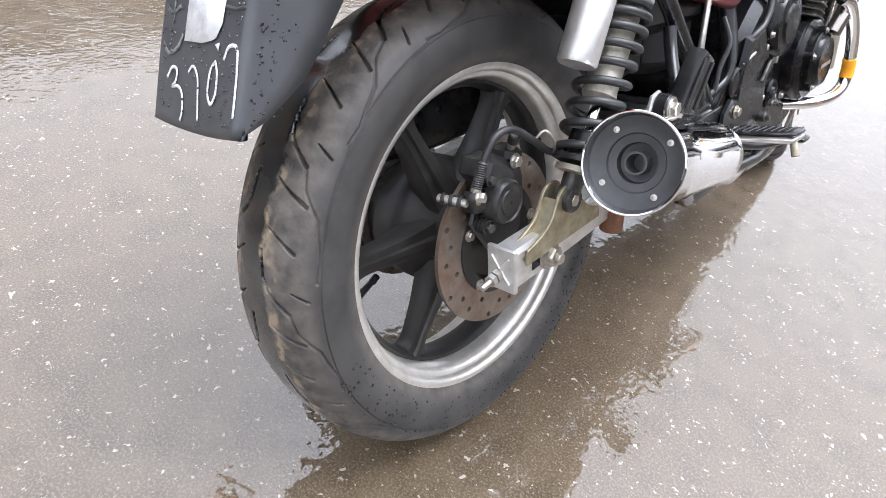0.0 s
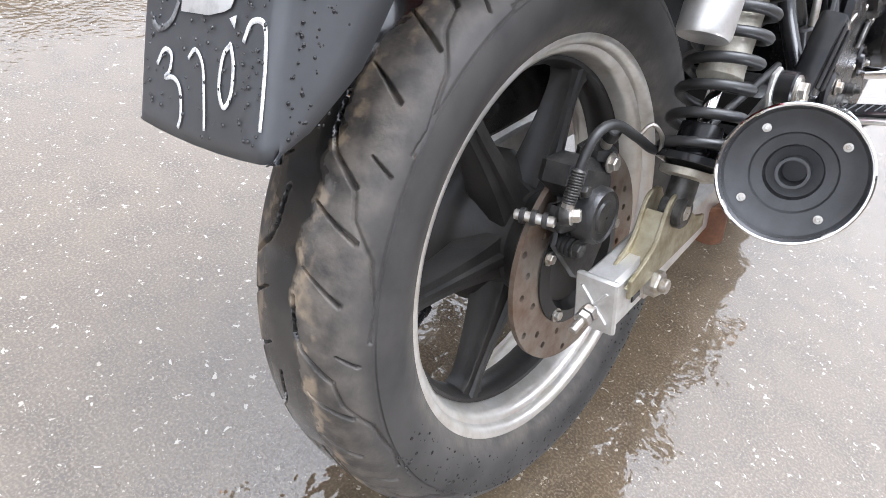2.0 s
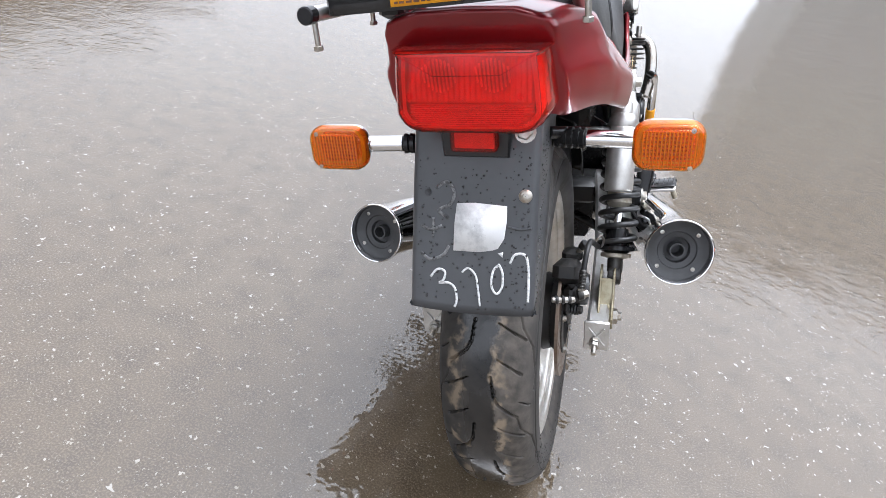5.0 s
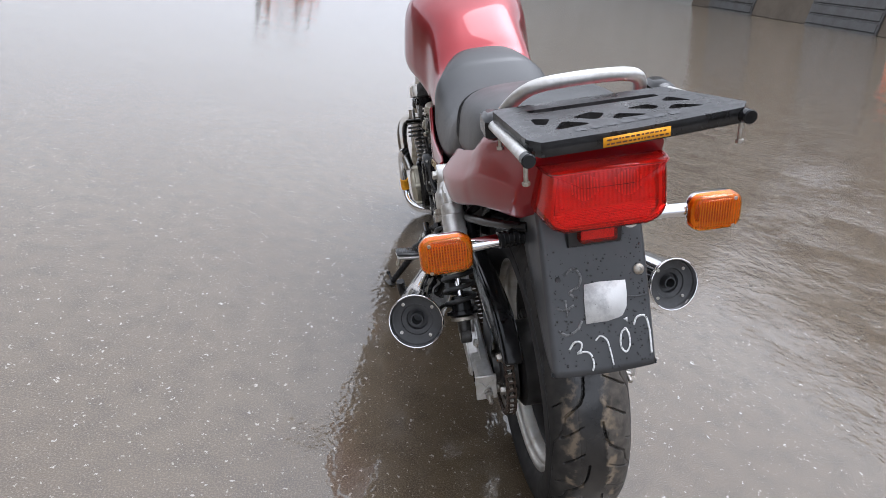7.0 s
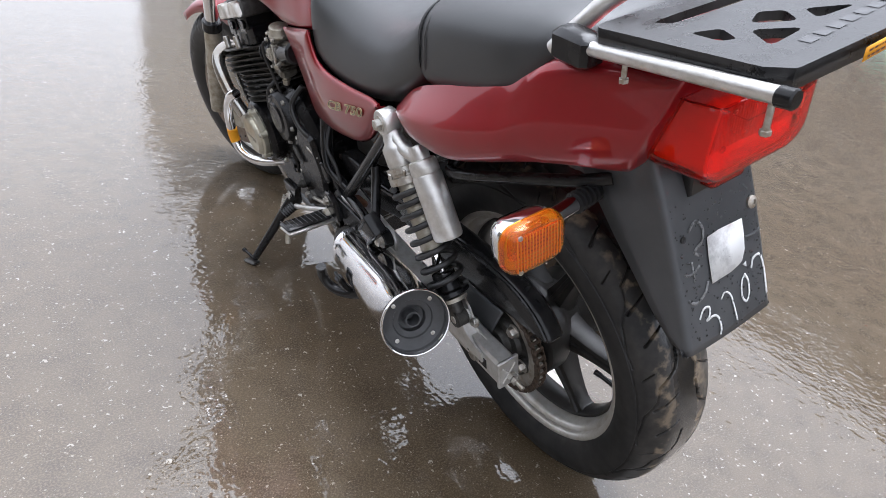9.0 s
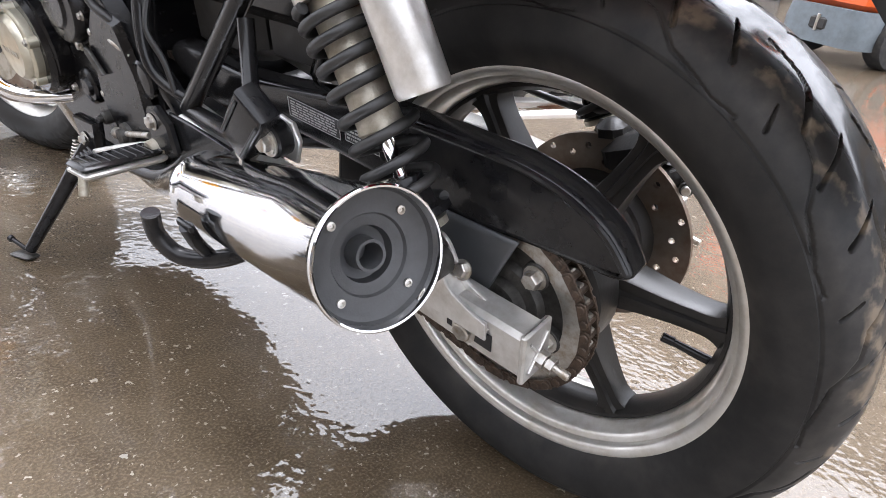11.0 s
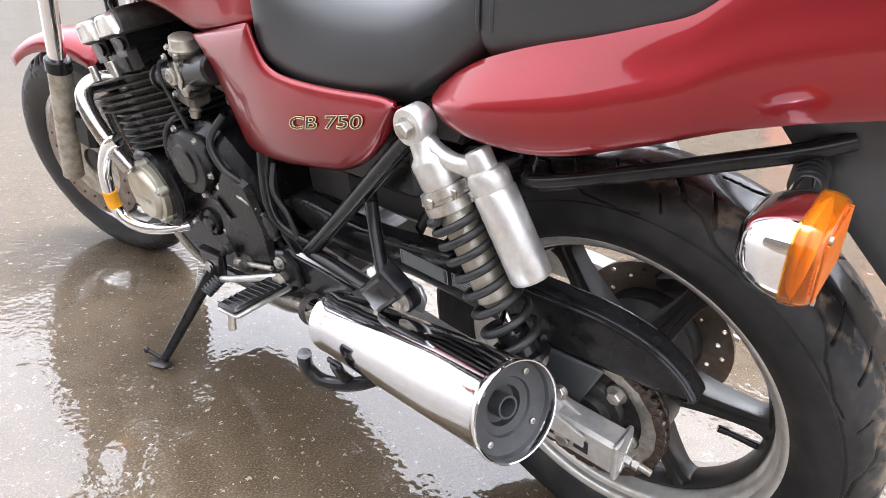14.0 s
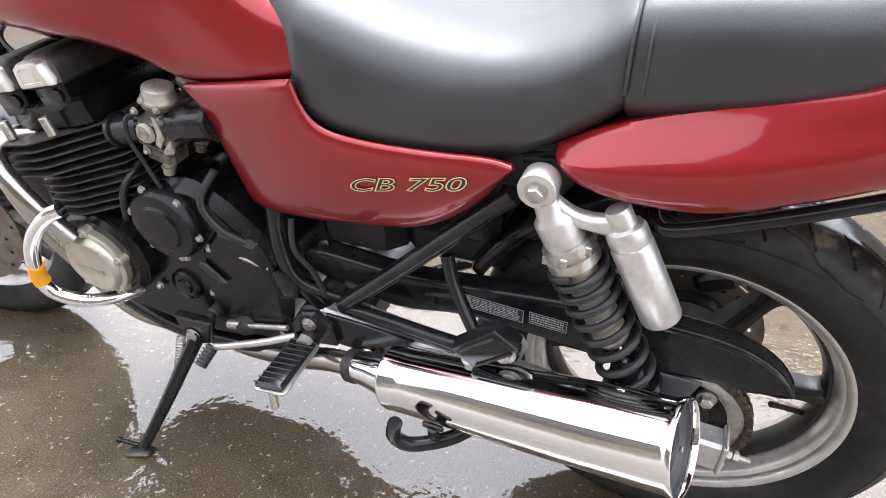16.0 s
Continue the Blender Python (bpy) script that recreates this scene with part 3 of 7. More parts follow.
def tyre_rubber():
    """Rubber with a polished wet crown; dust and caked mud lie on the right shoulder, a little on the left."""
    m = RUBBER.copy()
    m.name = "road_worn_rubber"
    n, l = m.node_tree.nodes, m.node_tree.links
    b = n["Principled BSDF"]
    b.inputs["Specular IOR Level"].default_value = 0.35
    tc = n.new("ShaderNodeTexCoord")
    sep = n.new("ShaderNodeSeparateXYZ")
    l.new(tc.outputs["Object"], sep.inputs["Vector"])
    x = sep.outputs["X"]
    old = b.inputs["Base Color"].links[0].from_socket

    def noise(scale, detail=8):
        t = n.new("ShaderNodeTexNoise")
        t.inputs["Scale"].default_value, t.inputs["Detail"].default_value = scale, detail
        l.new(tc.outputs["Object"], t.inputs["Vector"])
        return t.outputs["Fac"]

    def calc(op, *v):
        k = n.new("ShaderNodeMath")
        k.operation = op
        for i, s in enumerate(v):
            if isinstance(s, (int, float)):
                k.inputs[i].default_value = s
            else:
                l.new(s, k.inputs[i])
        return k.outputs[0]

    def ranged(src, a, c, lo=0.0, hi=1.0):
        r = n.new("ShaderNodeMapRange")
        r.inputs["From Min"].default_value, r.inputs["From Max"].default_value = a, c
        r.inputs["To Min"].default_value, r.inputs["To Max"].default_value = lo, hi
        l.new(src, r.inputs["Value"])
        return r.outputs["Result"]

    def blend(fac, a, c):
        k = n.new("ShaderNodeMix")
        k.data_type = "RGBA"
        l.new(a, k.inputs[6])
        k.inputs[7].default_value = (*c, 1)
        l.new(fac, k.inputs[0])
        return k.outputs[2]

    ragged = calc("MULTIPLY", calc("SUBTRACT", noise(26), 0.5), 0.05)
    edge = calc("ADD", x, ragged)
    # dusty right shoulder, from a ragged inner edge to the end of the tread
    dust = calc("MULTIPLY", ranged(edge, 0.018, 0.026), ranged(x, 0.074, 0.066))
    left = calc("MULTIPLY", calc("MULTIPLY", ranged(edge, -0.020, -0.032), ranged(x, -0.074, -0.064)), ranged(noise(11), 0.42, 0.62, 0.0, 0.32))
    dust = calc("MAXIMUM", dust, left)
    color = blend(calc("MULTIPLY", dust, ranged(noise(48, 12), 0.35, 0.65, 0.25, 1.0)), old, (0.115, 0.100, 0.084))
    wall = calc("MULTIPLY", ranged(x, 0.048, 0.064), ranged(noise(16), 0.30, 0.62, 0.20, 0.62))
    color = blend(wall, color, (0.070, 0.065, 0.060))
    # caked mud along the inner edge of the dust
    band = ranged(calc("ABSOLUTE", calc("SUBTRACT", edge, 0.028)), 0.012, 0.004)
    band2 = calc("MULTIPLY", ranged(calc("ABSOLUTE", calc("ADD", edge, 0.040)), 0.012, 0.004), 0.7)
    mud = calc("MULTIPLY", calc("MAXIMUM", band, band2), ranged(noise(46, 7), 0.48, 0.59, 0.0, 0.9))
    color = blend(mud, color, (0.25, 0.195, 0.135))
    l.new(color, b.inputs["Base Color"])
    side = ranged(calc("ABSOLUTE", x), 0.026, 0.042, 0.18, 0.55)
    rough = calc("MAXIMUM", calc("ADD", side, ranged(noise(40), 0.3, 0.7, -0.03, 0.06)), calc("MULTIPLY", dust, 0.58))
    l.new(rough, b.inputs["Roughness"])
    film = calc("MULTIPLY", ranged(calc("ABSOLUTE", edge), 0.040, 0.024), ranged(noise(30), 0.38, 0.55, 0.20, 0.85))
    l.new(film, b.inputs["Coat Weight"])
    b.inputs["Coat Roughness"].default_value, b.inputs["Coat IOR"].default_value = 0.07, 1.45
    bump = n.new("ShaderNodeBump")
    bump.inputs["Distance"].default_value = 0.002
    l.new(calc("MULTIPLY", dust, 0.35), bump.inputs["Strength"])
    l.new(noise(160, 6), bump.inputs["Height"])
    l.new(bump.outputs["Normal"], b.inputs["Normal"])
    return m


TYRE = tyre_rubber()

# rear wheel
rim = Geo().lathe([(0.2305, -0.060), (0.2325, -0.056), (0.2305, -0.053), (0.2245, -0.051), (0.221, -0.046), (0.218, -0.040), (0.214, -0.030), (0.211, -0.010),
                   (0.211, 0.010), (0.214, 0.030), (0.218, 0.040), (0.221, 0.046), (0.2245, 0.051), (0.2305, 0.053), (0.2325, 0.056), (0.2305, 0.060),
                   (0.2275, 0.0602), (0.2245, 0.0585), (0.2215, 0.0570), (0.2195, 0.0530), (0.2185, 0.0480), (0.2140, 0.0465), (0.2105, 0.0430), (0.2085, 0.0350), (0.2050, 0.0200), (0.2035, 0.010),
                   (0.2035, -0.010), (0.2050, -0.0200), (0.2085, -0.0350), (0.2105, -0.0430), (0.2140, -0.0465), (0.2185, -0.0480), (0.2195, -0.0530), (0.2215, -0.0570), (0.2245, -0.0585), (0.2275, -0.0602)], AXLE, X, 96, closed=True)
rear_wheel = part("rear_wheel", rim, ALLOY, bike, "cast alloy rear wheel with a bare rim and dark spokes")
part("tyre", tyre_geo(AXLE), TYRE, rear_wheel, "wet worn rear tyre with muddy shoulders", sharp=50)
beads = Geo()
rnd = random.Random(23)
for k in range(330):
    a = radians(rnd.uniform(195, 345))
    r = rnd.uniform(0.246, 0.292)
    x = float(np.interp(r, [0.238, 0.256, 0.271, 0.284, 0.2925], [0.066, 0.0745, 0.0765, 0.0752, 0.0715]))
    size = rnd.choice((0.0008, 0.0010, 0.0014, 0.0019))
    beads.lathe([(size, 0.0), (size * 0.9, size * 0.3), (size * 0.5, size * 0.55), (size * 0.05, size * 0.62)], AXLE + Vector((x + 0.0002, math.cos(a) * r, math.sin(a) * r)), (1, 0.2 * math.cos(a), 0.2 * math.sin(a)), 7)
tagged(part("rain_bead", beads, WATER, rear_wheel, "beads of rain on the sidewall"), kind="stuff")
for k in range(6):
    a = radians(58 + k * 60)
    u, t = Vector((0, math.cos(a), math.sin(a))), Vector((0, -math.sin(a), math.cos(a)))
    rows = []
    for r, w, d in ((0.045, 0.031, 0.034), (0.080, 0.0215, 0.029), (0.130, 0.0150, 0.023), (0.168, 0.0135, 0.0195), (0.184, 0.0150, 0.0195), (0.194, 0.0205, 0.020), (0.2035, 0.0330, 0.021)):
        c = AXLE + u * r
        ring = [(-1.0, 0.62), (-0.94, 0.74), (-0.34, 0.80), (-0.22, 1.0), (0.22, 1.0), (0.34, 0.80), (0.94, 0.74), (1.0, 0.62)]
        rows.append([c + t * (w * p) + Vector((d * q, 0, 0)) for p, q in ring] + [c + t * (w * p) - Vector((d * q, 0, 0)) for p, q in ring[::-1]])
    part("spoke", Geo().grid(resample(rows, 3), close_v=True, cap=True), WHEEL, rear_wheel, sharp=28)
hub = Geo().lathe([(0.030, -0.075), (0.084, -0.074), (0.093, -0.067), (0.094, -0.032), (0.084, -0.014), (0.066, 0.004), (0.061, 0.030), (0.074, 0.052), (0.070, 0.066), (0.030, 0.068)], AXLE, X, 40, cap=True)
part("hub", hub, WHEEL, rear_wheel, "dark painted wheel hub")
inner_band = Geo().lathe([(0.2048, -0.022), (0.2005, -0.021), (0.1945, -0.012), (0.1935, 0.0), (0.1945, 0.012), (0.2005, 0.021), (0.2048, 0.022)], AXLE, X, 72, closed=True)
part("rim_band", inner_band, WHEEL, rear_wheel, "dark painted band inside the rim")
valve = Geo()
va = radians(193)
vu = Vector((0, math.cos(va), math.sin(va)))
valve.rod(AXLE + vu * 0.196, AXLE + vu * 0.150 + Vector((-0.010, 0, 0)), 0.0055, 0.004).rod(AXLE + vu * 0.156 + Vector((-0.008, 0, 0)), AXLE + vu * 0.143 + Vector((-0.012, 0, 0)), 0.0052)
part("valve_stem", valve, BLACK, rear_wheel)


def drilled_disc(x, r_out, r_in, thick, holes):
    """A brake disc with holes right through it; holes: (angle, radius) of each."""
    round_loop = lambda cy, cz, r, n: [Vector((cy + r * math.cos(2 * math.pi * k / n), cz + r * math.sin(2 * math.pi * k / n), 0)) for k in range(n)]  # noqa: E731
    loops = [round_loop(0, AXLE.z, r_out, 120), round_loop(0, AXLE.z, r_in, 72)]
    loops += [round_loop(math.cos(a) * r, AXLE.z + math.sin(a) * r, 0.0040, 10) for a, r in holes]
    tris = geometry.tessellate_polygon(loops)
    flat = [p for lp in loops for p in lp]
    n = len(flat)
    g = Geo()
    g.v = [(x - thick / 2, p.x, p.y) for p in flat] + [(x + thick / 2, p.x, p.y) for p in flat]
    g.f = [tuple(t) for t in tris] + [tuple(n + k for k in reversed(t)) for t in tris]
    o = 0
    for lp in loops:
        m = len(lp)
        g.f += [(o + k, o + (k + 1) % m, n + o + (k + 1) % m, n + o + k) for k in range(m)]
        o += m
    return g


drill = [(2 * math.pi * k / 28, (0.112, 0.098, 0.105, 0.088)[k % 4]) for k in range(28)]
part("brake_disc", drilled_disc(0.084, 0.120, 0.074, 0.006, drill), DISC, rear_wheel, "rusty-tinged drilled rear brake disc")
carrier = Geo().lathe([(0.030, 0.060), (0.066, 0.062), (0.077, 0.079), (0.077, 0.089), (0.062, 0.091), (0.055, 0.078), (0.030, 0.076)], AXLE, X, 48, cap=True)
part("disc_carrier", carrier, WHEEL, rear_wheel)
for k in range(5):
    a = radians(228 + 72 * k)
    part("disc_bolt", hexbolt(Geo(), AXLE + Vector((0.090, math.cos(a) * 0.069, math.sin(a) * 0.069)), X, 0.006, 0.006), STEEL, rear_wheel)

# sprocket and chain on the left
SX = -0.103
teeth = 40
spr = Geo()
outline = []
for k in range(teeth * 4):
    a = 2 * math.pi * k / (teeth * 4)
    r = 0.1005 + (0.004, 0.004, -0.003, -0.003)[k % 4]
    outline.append((math.cos(a) * r, 0.318 + math.sin(a) * r))
rows = [[Vector((SX - 0.0035, y, z)) for y, z in outline], [Vector((SX + 0.0035, y, z)) for y, z in outline]]
inner = [[Vector((x, math.cos(2 * math.pi * k / 160) * 0.074, 0.318 + math.sin(2 * math.pi * k / 160) * 0.074)) for k in range(160)] for x in (SX + 0.0035, SX - 0.0035)]
spr.grid(rows + inner, close_u=True, close_v=True)
sprocket = part("sprocket", spr, STEEL, rear_wheel, "worn steel rear sprocket")
part("sprocket_carrier", Geo().lathe([(0.022, -0.126), (0.034, -0.125), (0.036, -0.113), (0.046, -0.109), (0.050, -0.101), (0.075, -0.099), (0.077, -0.094), (0.077, -0.080), (0.030, -0.078)], AXLE, X, 48, cap=True), DARKM, rear_wheel)
for k in range(5):
    a = radians(56 + 72 * k)
    part("carrier_boss", Geo().rod(AXLE + Vector((-0.098, math.cos(a) * 0.062, math.sin(a) * 0.062)), AXLE + Vector((-0.1085, math.cos(a) * 0.062, math.sin(a) * 0.062)), 0.0155, seg=20), DARKM, sprocket)
    part("sprocket_nut", hexbolt(Geo(), AXLE + Vector((-0.108, math.cos(a) * 0.062, math.sin(a) * 0.062)), (-1, 0, 0), 0.010, 0.012), STEEL, sprocket)


def chain_line():
    """Pin places round the rear sprocket and along both runs to the gearbox."""
    c1, r1, c2, r2 = Vector((0, 0.318)), 0.1012, Vector((0.60, 0.405)), 0.045
    d = c2 - c1
    ang = math.atan2(d.y, d.x)
    off = math.acos((r1 - r2) / d.length)
    pts = []
    steps = 400
    a0, a1 = ang + off, ang - off + 2 * math.pi
    for k in range(steps + 1):
        a = a0 + (a1 - a0) * k / steps
        pts.append(c1 + Vector((math.cos(a), math.sin(a))) * r1)
    b0, b1 = ang - off, ang + off
    for k in range(steps + 1):
        a = b0 + (b1 - b0) * k / steps
        pts.append(c2 + Vector((math.cos(a), math.sin(a))) * r2)
    pts.append(pts[0])
    length = [0.0]
    for p, q in zip(pts, pts[1:]):
        length.append(length[-1] + (q - p).length)
    count = int(length[-1] / 0.015875)
    out, j = [], 0
    for k in range(count):
        want = k * length[-1] / count
        while length[j + 1] < want:
            j += 1
        f = (want - length[j]) / (length[j + 1] - length[j])
        out.append(pts[j].lerp(pts[j + 1], f))
    return out


pins = chain_line()
rollers = Geo()
for p in pins:
    rollers.rod((SX - 0.011, p.x, p.y), (SX + 0.011, p.x, p.y), 0.0048, seg=8)
drive_chain = part("drive_chain", rollers, CHAIN, bike, "oily brown drive chain round the rear sprocket")
plate = Geo()
ring = []
for k in range(20):
    a = 2 * math.pi * k / 20
    y = math.cos(a) * 0.0072 + (0.0079 if math.cos(a) > 0 else -0.0079)
    z = math.sin(a) * (0.0072 if abs(math.cos(a)) > 0.35 else 0.0058)
    ring.append((y, z))
for x0 in (-0.0095, 0.0078):
    plate.prism(ring, "x", x0, x0 + 0.0022, 0.0006)
plate_mesh = plate.mesh("link")
plate_mesh.materials.append(CHAIN)
for k, (p, q) in enumerate(zip(pins, pins[1:] + pins[:1])):
    ob = new("link", plate_mesh)
    ob.parent = drive_chain
    d = q - p
    ob.matrix_local = Matrix.Translation((SX + (0.0 if k % 2 else 0.0), (p.x + q.x) / 2, (p.y + q.y) / 2)) @ Matrix.Rotation(math.atan2(d.y, d.x), 4, "X") @ Matrix.Diagonal((1.0 if k % 2 else 0.78, 1, 1, 1))

# swing arm
CADM = material("yellowed_plating", (0.42, 0.38, 0.27), 0.40, 0.8, color2=(0.24, 0.20, 0.12), scale=40, bump=0.1, rough_var=0.2)


def arm_geo(side):
    rows = []
    for y, zc, h, xi, xo in ((-0.066, 0.320, 0.054, 0.131, 0.168), (0.0, 0.324, 0.054, 0.131, 0.168), (0.18, 0.340, 0.056, 0.128, 0.166), (0.40, 0.350, 0.058, 0.115, 0.160), (0.56, 0.358, 0.062, 0.10, 0.150)):
        b = 0.005
        ring = [(xi, zc - h / 2 + b), (xi, zc + h / 2 - b), (xi + b, zc + h / 2), (xo - b, zc + h / 2), (xo, zc + h / 2 - b), (xo, zc - h / 2 + b), (xo - b, zc - h / 2), (xi + b, zc - h / 2)]
        rows.append([(side * x, y, z) for x, z in ring])
    return Geo().grid(rows, close_v=True, cap=True)


for side in (1, -1):
    swing = part("swing_arm", arm_geo(side), ALU, bike, "silver box-section swing arm")
    sx = lambda v: side * v  # noqa: E731
    end = Geo().box((sx(0.1495), -0.070, 0.321), (0.044, 0.007, 0.060), bevel=0.002)
    for s in (1, -1):
        end.box((sx(0.1495), -0.0745, 0.321), (0.0035, 0.003, 0.046), (0, s * 38, 0), 0.001)
    part("end_plate", end, ALU, swing)
    adj = Geo().rod((sx(0.147), -0.072, 0.314), (sx(0.147), -0.108, 0.308), 0.0045).lathe([(0.009, 0), (0.009, 0.008), (0.0005, 0.0082)], (sx(0.147), -0.075, 0.3135), (0, -1, -0.17), 6)
    adj.lathe([(0.0085, 0), (0.0085, 0.007), (0.0005, 0.0072)], (sx(0.147), -0.085, 0.312), (0, -1, -0.17), 6)
    part("adjuster_bolt", adj, STEEL, swing)
    slot = Geo().prism([(-0.034, 0.309), (-0.034, 0.329), (0.022, 0.334), (0.022, 0.314)], "x", *sorted((sx(0.1655), sx(0.1695))), bevel=0.001)
    part("axle_slot", slot, BLACK, swing)
    nut = hexbolt(Geo(), (sx(0.168), 0, 0.318), (side, 0, 0), 0.0145 if side > 0 else 0.011, 0.015 if side > 0 else 0.008)
    nut.rod((sx(0.17), 0, 0.318), (sx(0.190 if side > 0 else 0.176), 0, 0.318), 0.008)
    part("axle_nut", nut, STEEL, swing)
    brk = Geo()
    sh = 0.0 if side > 0 else 0.022
    shape = curve([(-0.052, 0.345, 0), (-0.030, 0.352, 0), (-0.005, 0.366, 0), (0.012, 0.395, 0), (0.026, 0.404, 0), (0.046, 0.401, 0), (0.056, 0.386, 0), (0.085, 0.360, 0), (0.112, 0.350, 0)], 4)
    prof = [(p.x, p.y) for p in shape] + [(0.112, 0.335), (-0.052, 0.325)]
    for x0 in (0.147, 0.1705):
        brk.prism([(y + sh, z) for y, z in prof], "x", *sorted((sx(x0), sx(x0 + 0.0045))), bevel=0.001)
    brk.grid([[(sx(0.149), p.x + sh, p.y - 0.010) for p in shape[:14]], [(sx(0.173), p.x + sh, p.y - 0.010) for p in shape[:14]]])
    part("shock_bracket", brk, CADM if side > 0 else ALU, swing, "yellowed plated shock bracket" if side > 0 else "")
    part("bracket_bolt", hexbolt(Geo(), (sx(0.175), 0.035, 0.385), (side, 0, 0), 0.009, 0.010), STEEL, swing)
    hole = Geo().lathe([(0.0085, 0.0), (0.0085, 0.0015), (0.0055, 0.0016), (0.005, 0.0002)], (sx(0.1672), 0.072, 0.345), (side, 0, 0), 18)
    part("eyelet", hole, STEEL, swing)
pivot = Geo().rod((-0.155, 0.56, 0.360), (0.155, 0.56, 0.360), 0.028, seg=24)
pivot.box((0, 0.50, 0.357), (0.22, 0.06, 0.055), bevel=0.008)
part("swing_arm_pivot", pivot, SPRING, bike)

# shock absorbers with remote reservoirs
def along(a, b, s):
    return Vector(a) + (Vector(b) - Vector(a)).normalized() * s


for side in (1, -1):
    top, low = Vector((side * 0.172, 0.201, 0.700)), Vector((side * 0.172, 0.035, 0.385))
    ax = (low - top).normalized()
    body = Geo().lathe([(0.004, 0.016), (0.016, 0.018), (0.0185, 0.034), (0.0245, 0.041), (0.0252, 0.046), (0.0252, 0.070), (0.024, 0.075)], top, ax, 32, cap=True)
    shock = part("shock_absorber", body, ALU, bike, "aluminium shock absorber with a black spring and remote reservoir")
    back = ax.cross(Vector((side, 0, 0))).normalized()
    eye = Geo().lathe([(0.009, -0.014), (0.021, -0.014), (0.0225, -0.012), (0.0225, 0.012), (0.021, 0.014), (0.009, 0.014)], top, X, 28, closed=True)
    eye.box(tuple(top + ax * 0.018), (0.024, 0.028, 0.03), (math.degrees(math.atan2(-ax.y, -ax.z)) * -1, 0, 0), 0.004)
    part("upper_eye", eye, ALU, shock)
    part("upper_bolt", hexbolt(Geo(), top + Vector((side * 0.014, 0, 0)), (side, 0, 0), 0.010, 0.011), STEEL, shock)
    ring = Geo().lathe([(0.024, 0.075), (0.0305, 0.076), (0.0305, 0.086), (0.028, 0.087), (0.028, 0.091), (0.032, 0.092), (0.032, 0.104), (0.024, 0.105)], top, ax, 32)
    for k in range(6):
        a = 2 * math.pi * k / 6
        w = Vector((side, 0, 0)) * math.cos(a) + back * math.sin(a)
        ring.box(tuple(top + ax * 0.086 + w * 0.0305), (0.004, 0.008, 0.012), (0, 0, 0), 0.001)
    part("preload_ring", ring, STEEL, shock)
    part("damper_body", Geo().lathe([(0.019, 0.10), (0.0215, 0.105), (0.0215, 0.215), (0.0225, 0.222), (0.017, 0.230), (0.006, 0.231)], top, ax, 28, cap=True), DULL, shock)
    part("damper_rod", Geo().lathe([(0.0068, 0.22), (0.0068, 0.30)], top, ax, 18, cap=True), CHROME, shock)
    cup = Geo().lathe([(0.010, 0.268), (0.020, 0.270), (0.022, 0.290), (0.0235, 0.300), (0.034, 0.302), (0.035, 0.309), (0.020, 0.314), (0.008, 0.315)], top, ax, 32, cap=True)
    part("spring_seat", cup, BLACK, shock)
    part("lock_ring", Geo().lathe([(0.018, 0.314), (0.027, 0.315), (0.027, 0.322), (0.018, 0.324)], top, ax, 28, cap=True), DULL, shock)
    part("lower_eye", Geo().rod(low + Vector((-0.012, 0, 0)), low + Vector((0.012, 0, 0)), 0.017, seg=24).rod(along(low, top, 0.005), along(low, top, 0.045), 0.014), DARKM, shock)
    # a spring whose coils lie close at the top and wide at the foot
    pts, turns, seg = [], 8.6, 26
    for k in range(int(turns * seg) + 1):
        q = k / (turns * seg)
        h = 0.108 + (0.302 - 0.108) * (q ** 1.35 * 0.80 + q * 0.20)
        a = 2 * math.pi * turns * q
        pts.append(top + ax * h + (Vector((side, 0, 0)) * math.cos(a) + back * math.sin(a)) * 0.0318)
    part("coil_spring", Geo().tube(pts, 0.0053, 10, smooth=0), SPRING, shock, "black coil spring")
    rt, rb = Vector((side * 0.170, 0.108, 0.672)), Vector((side * 0.170, 0.046, 0.549))
    rax = (rb - rt).normalized()
    n_len = (rb - rt).length
    can = Geo().lathe([(0.004, -0.018), (0.013, -0.018), (0.015, -0.014), (0.015, 0.004), (0.021, 0.006), (0.0235, 0.012), (0.0235, 0.026), (0.0225, 0.028), (0.0245, 0.032), (0.0245, n_len - 0.004), (0.0225, n_len), (0.004, n_len)], rt, rax, 32, cap=True)
    part("reservoir", can, ALU, shock, "bare aluminium gas reservoir")
    link = Geo()
    a, b = top + ax * 0.024, rt + rax * 0.004
    rows = []
    for q in (0.0, 0.35, 0.7, 1.0):
        c = a.lerp(b, q) + Vector((0, 0, -0.008 * math.sin(math.pi * q)))
        hgt = 0.020 - 0.010 * math.sin(math.pi * q)
        d = (b - a).normalized()
        nrm = d.cross(Vector((1, 0, 0)))
        rows.append([c + nrm * hgt * math.sin(w) + Vector((0.012, 0, 0)) * math.cos(w) for w in (2 * math.pi * j / 12 for j in range(12))])
    link.grid(resample(rows, 3), close_v=True, cap=True)
    part("bridge", link, ALU, shock)

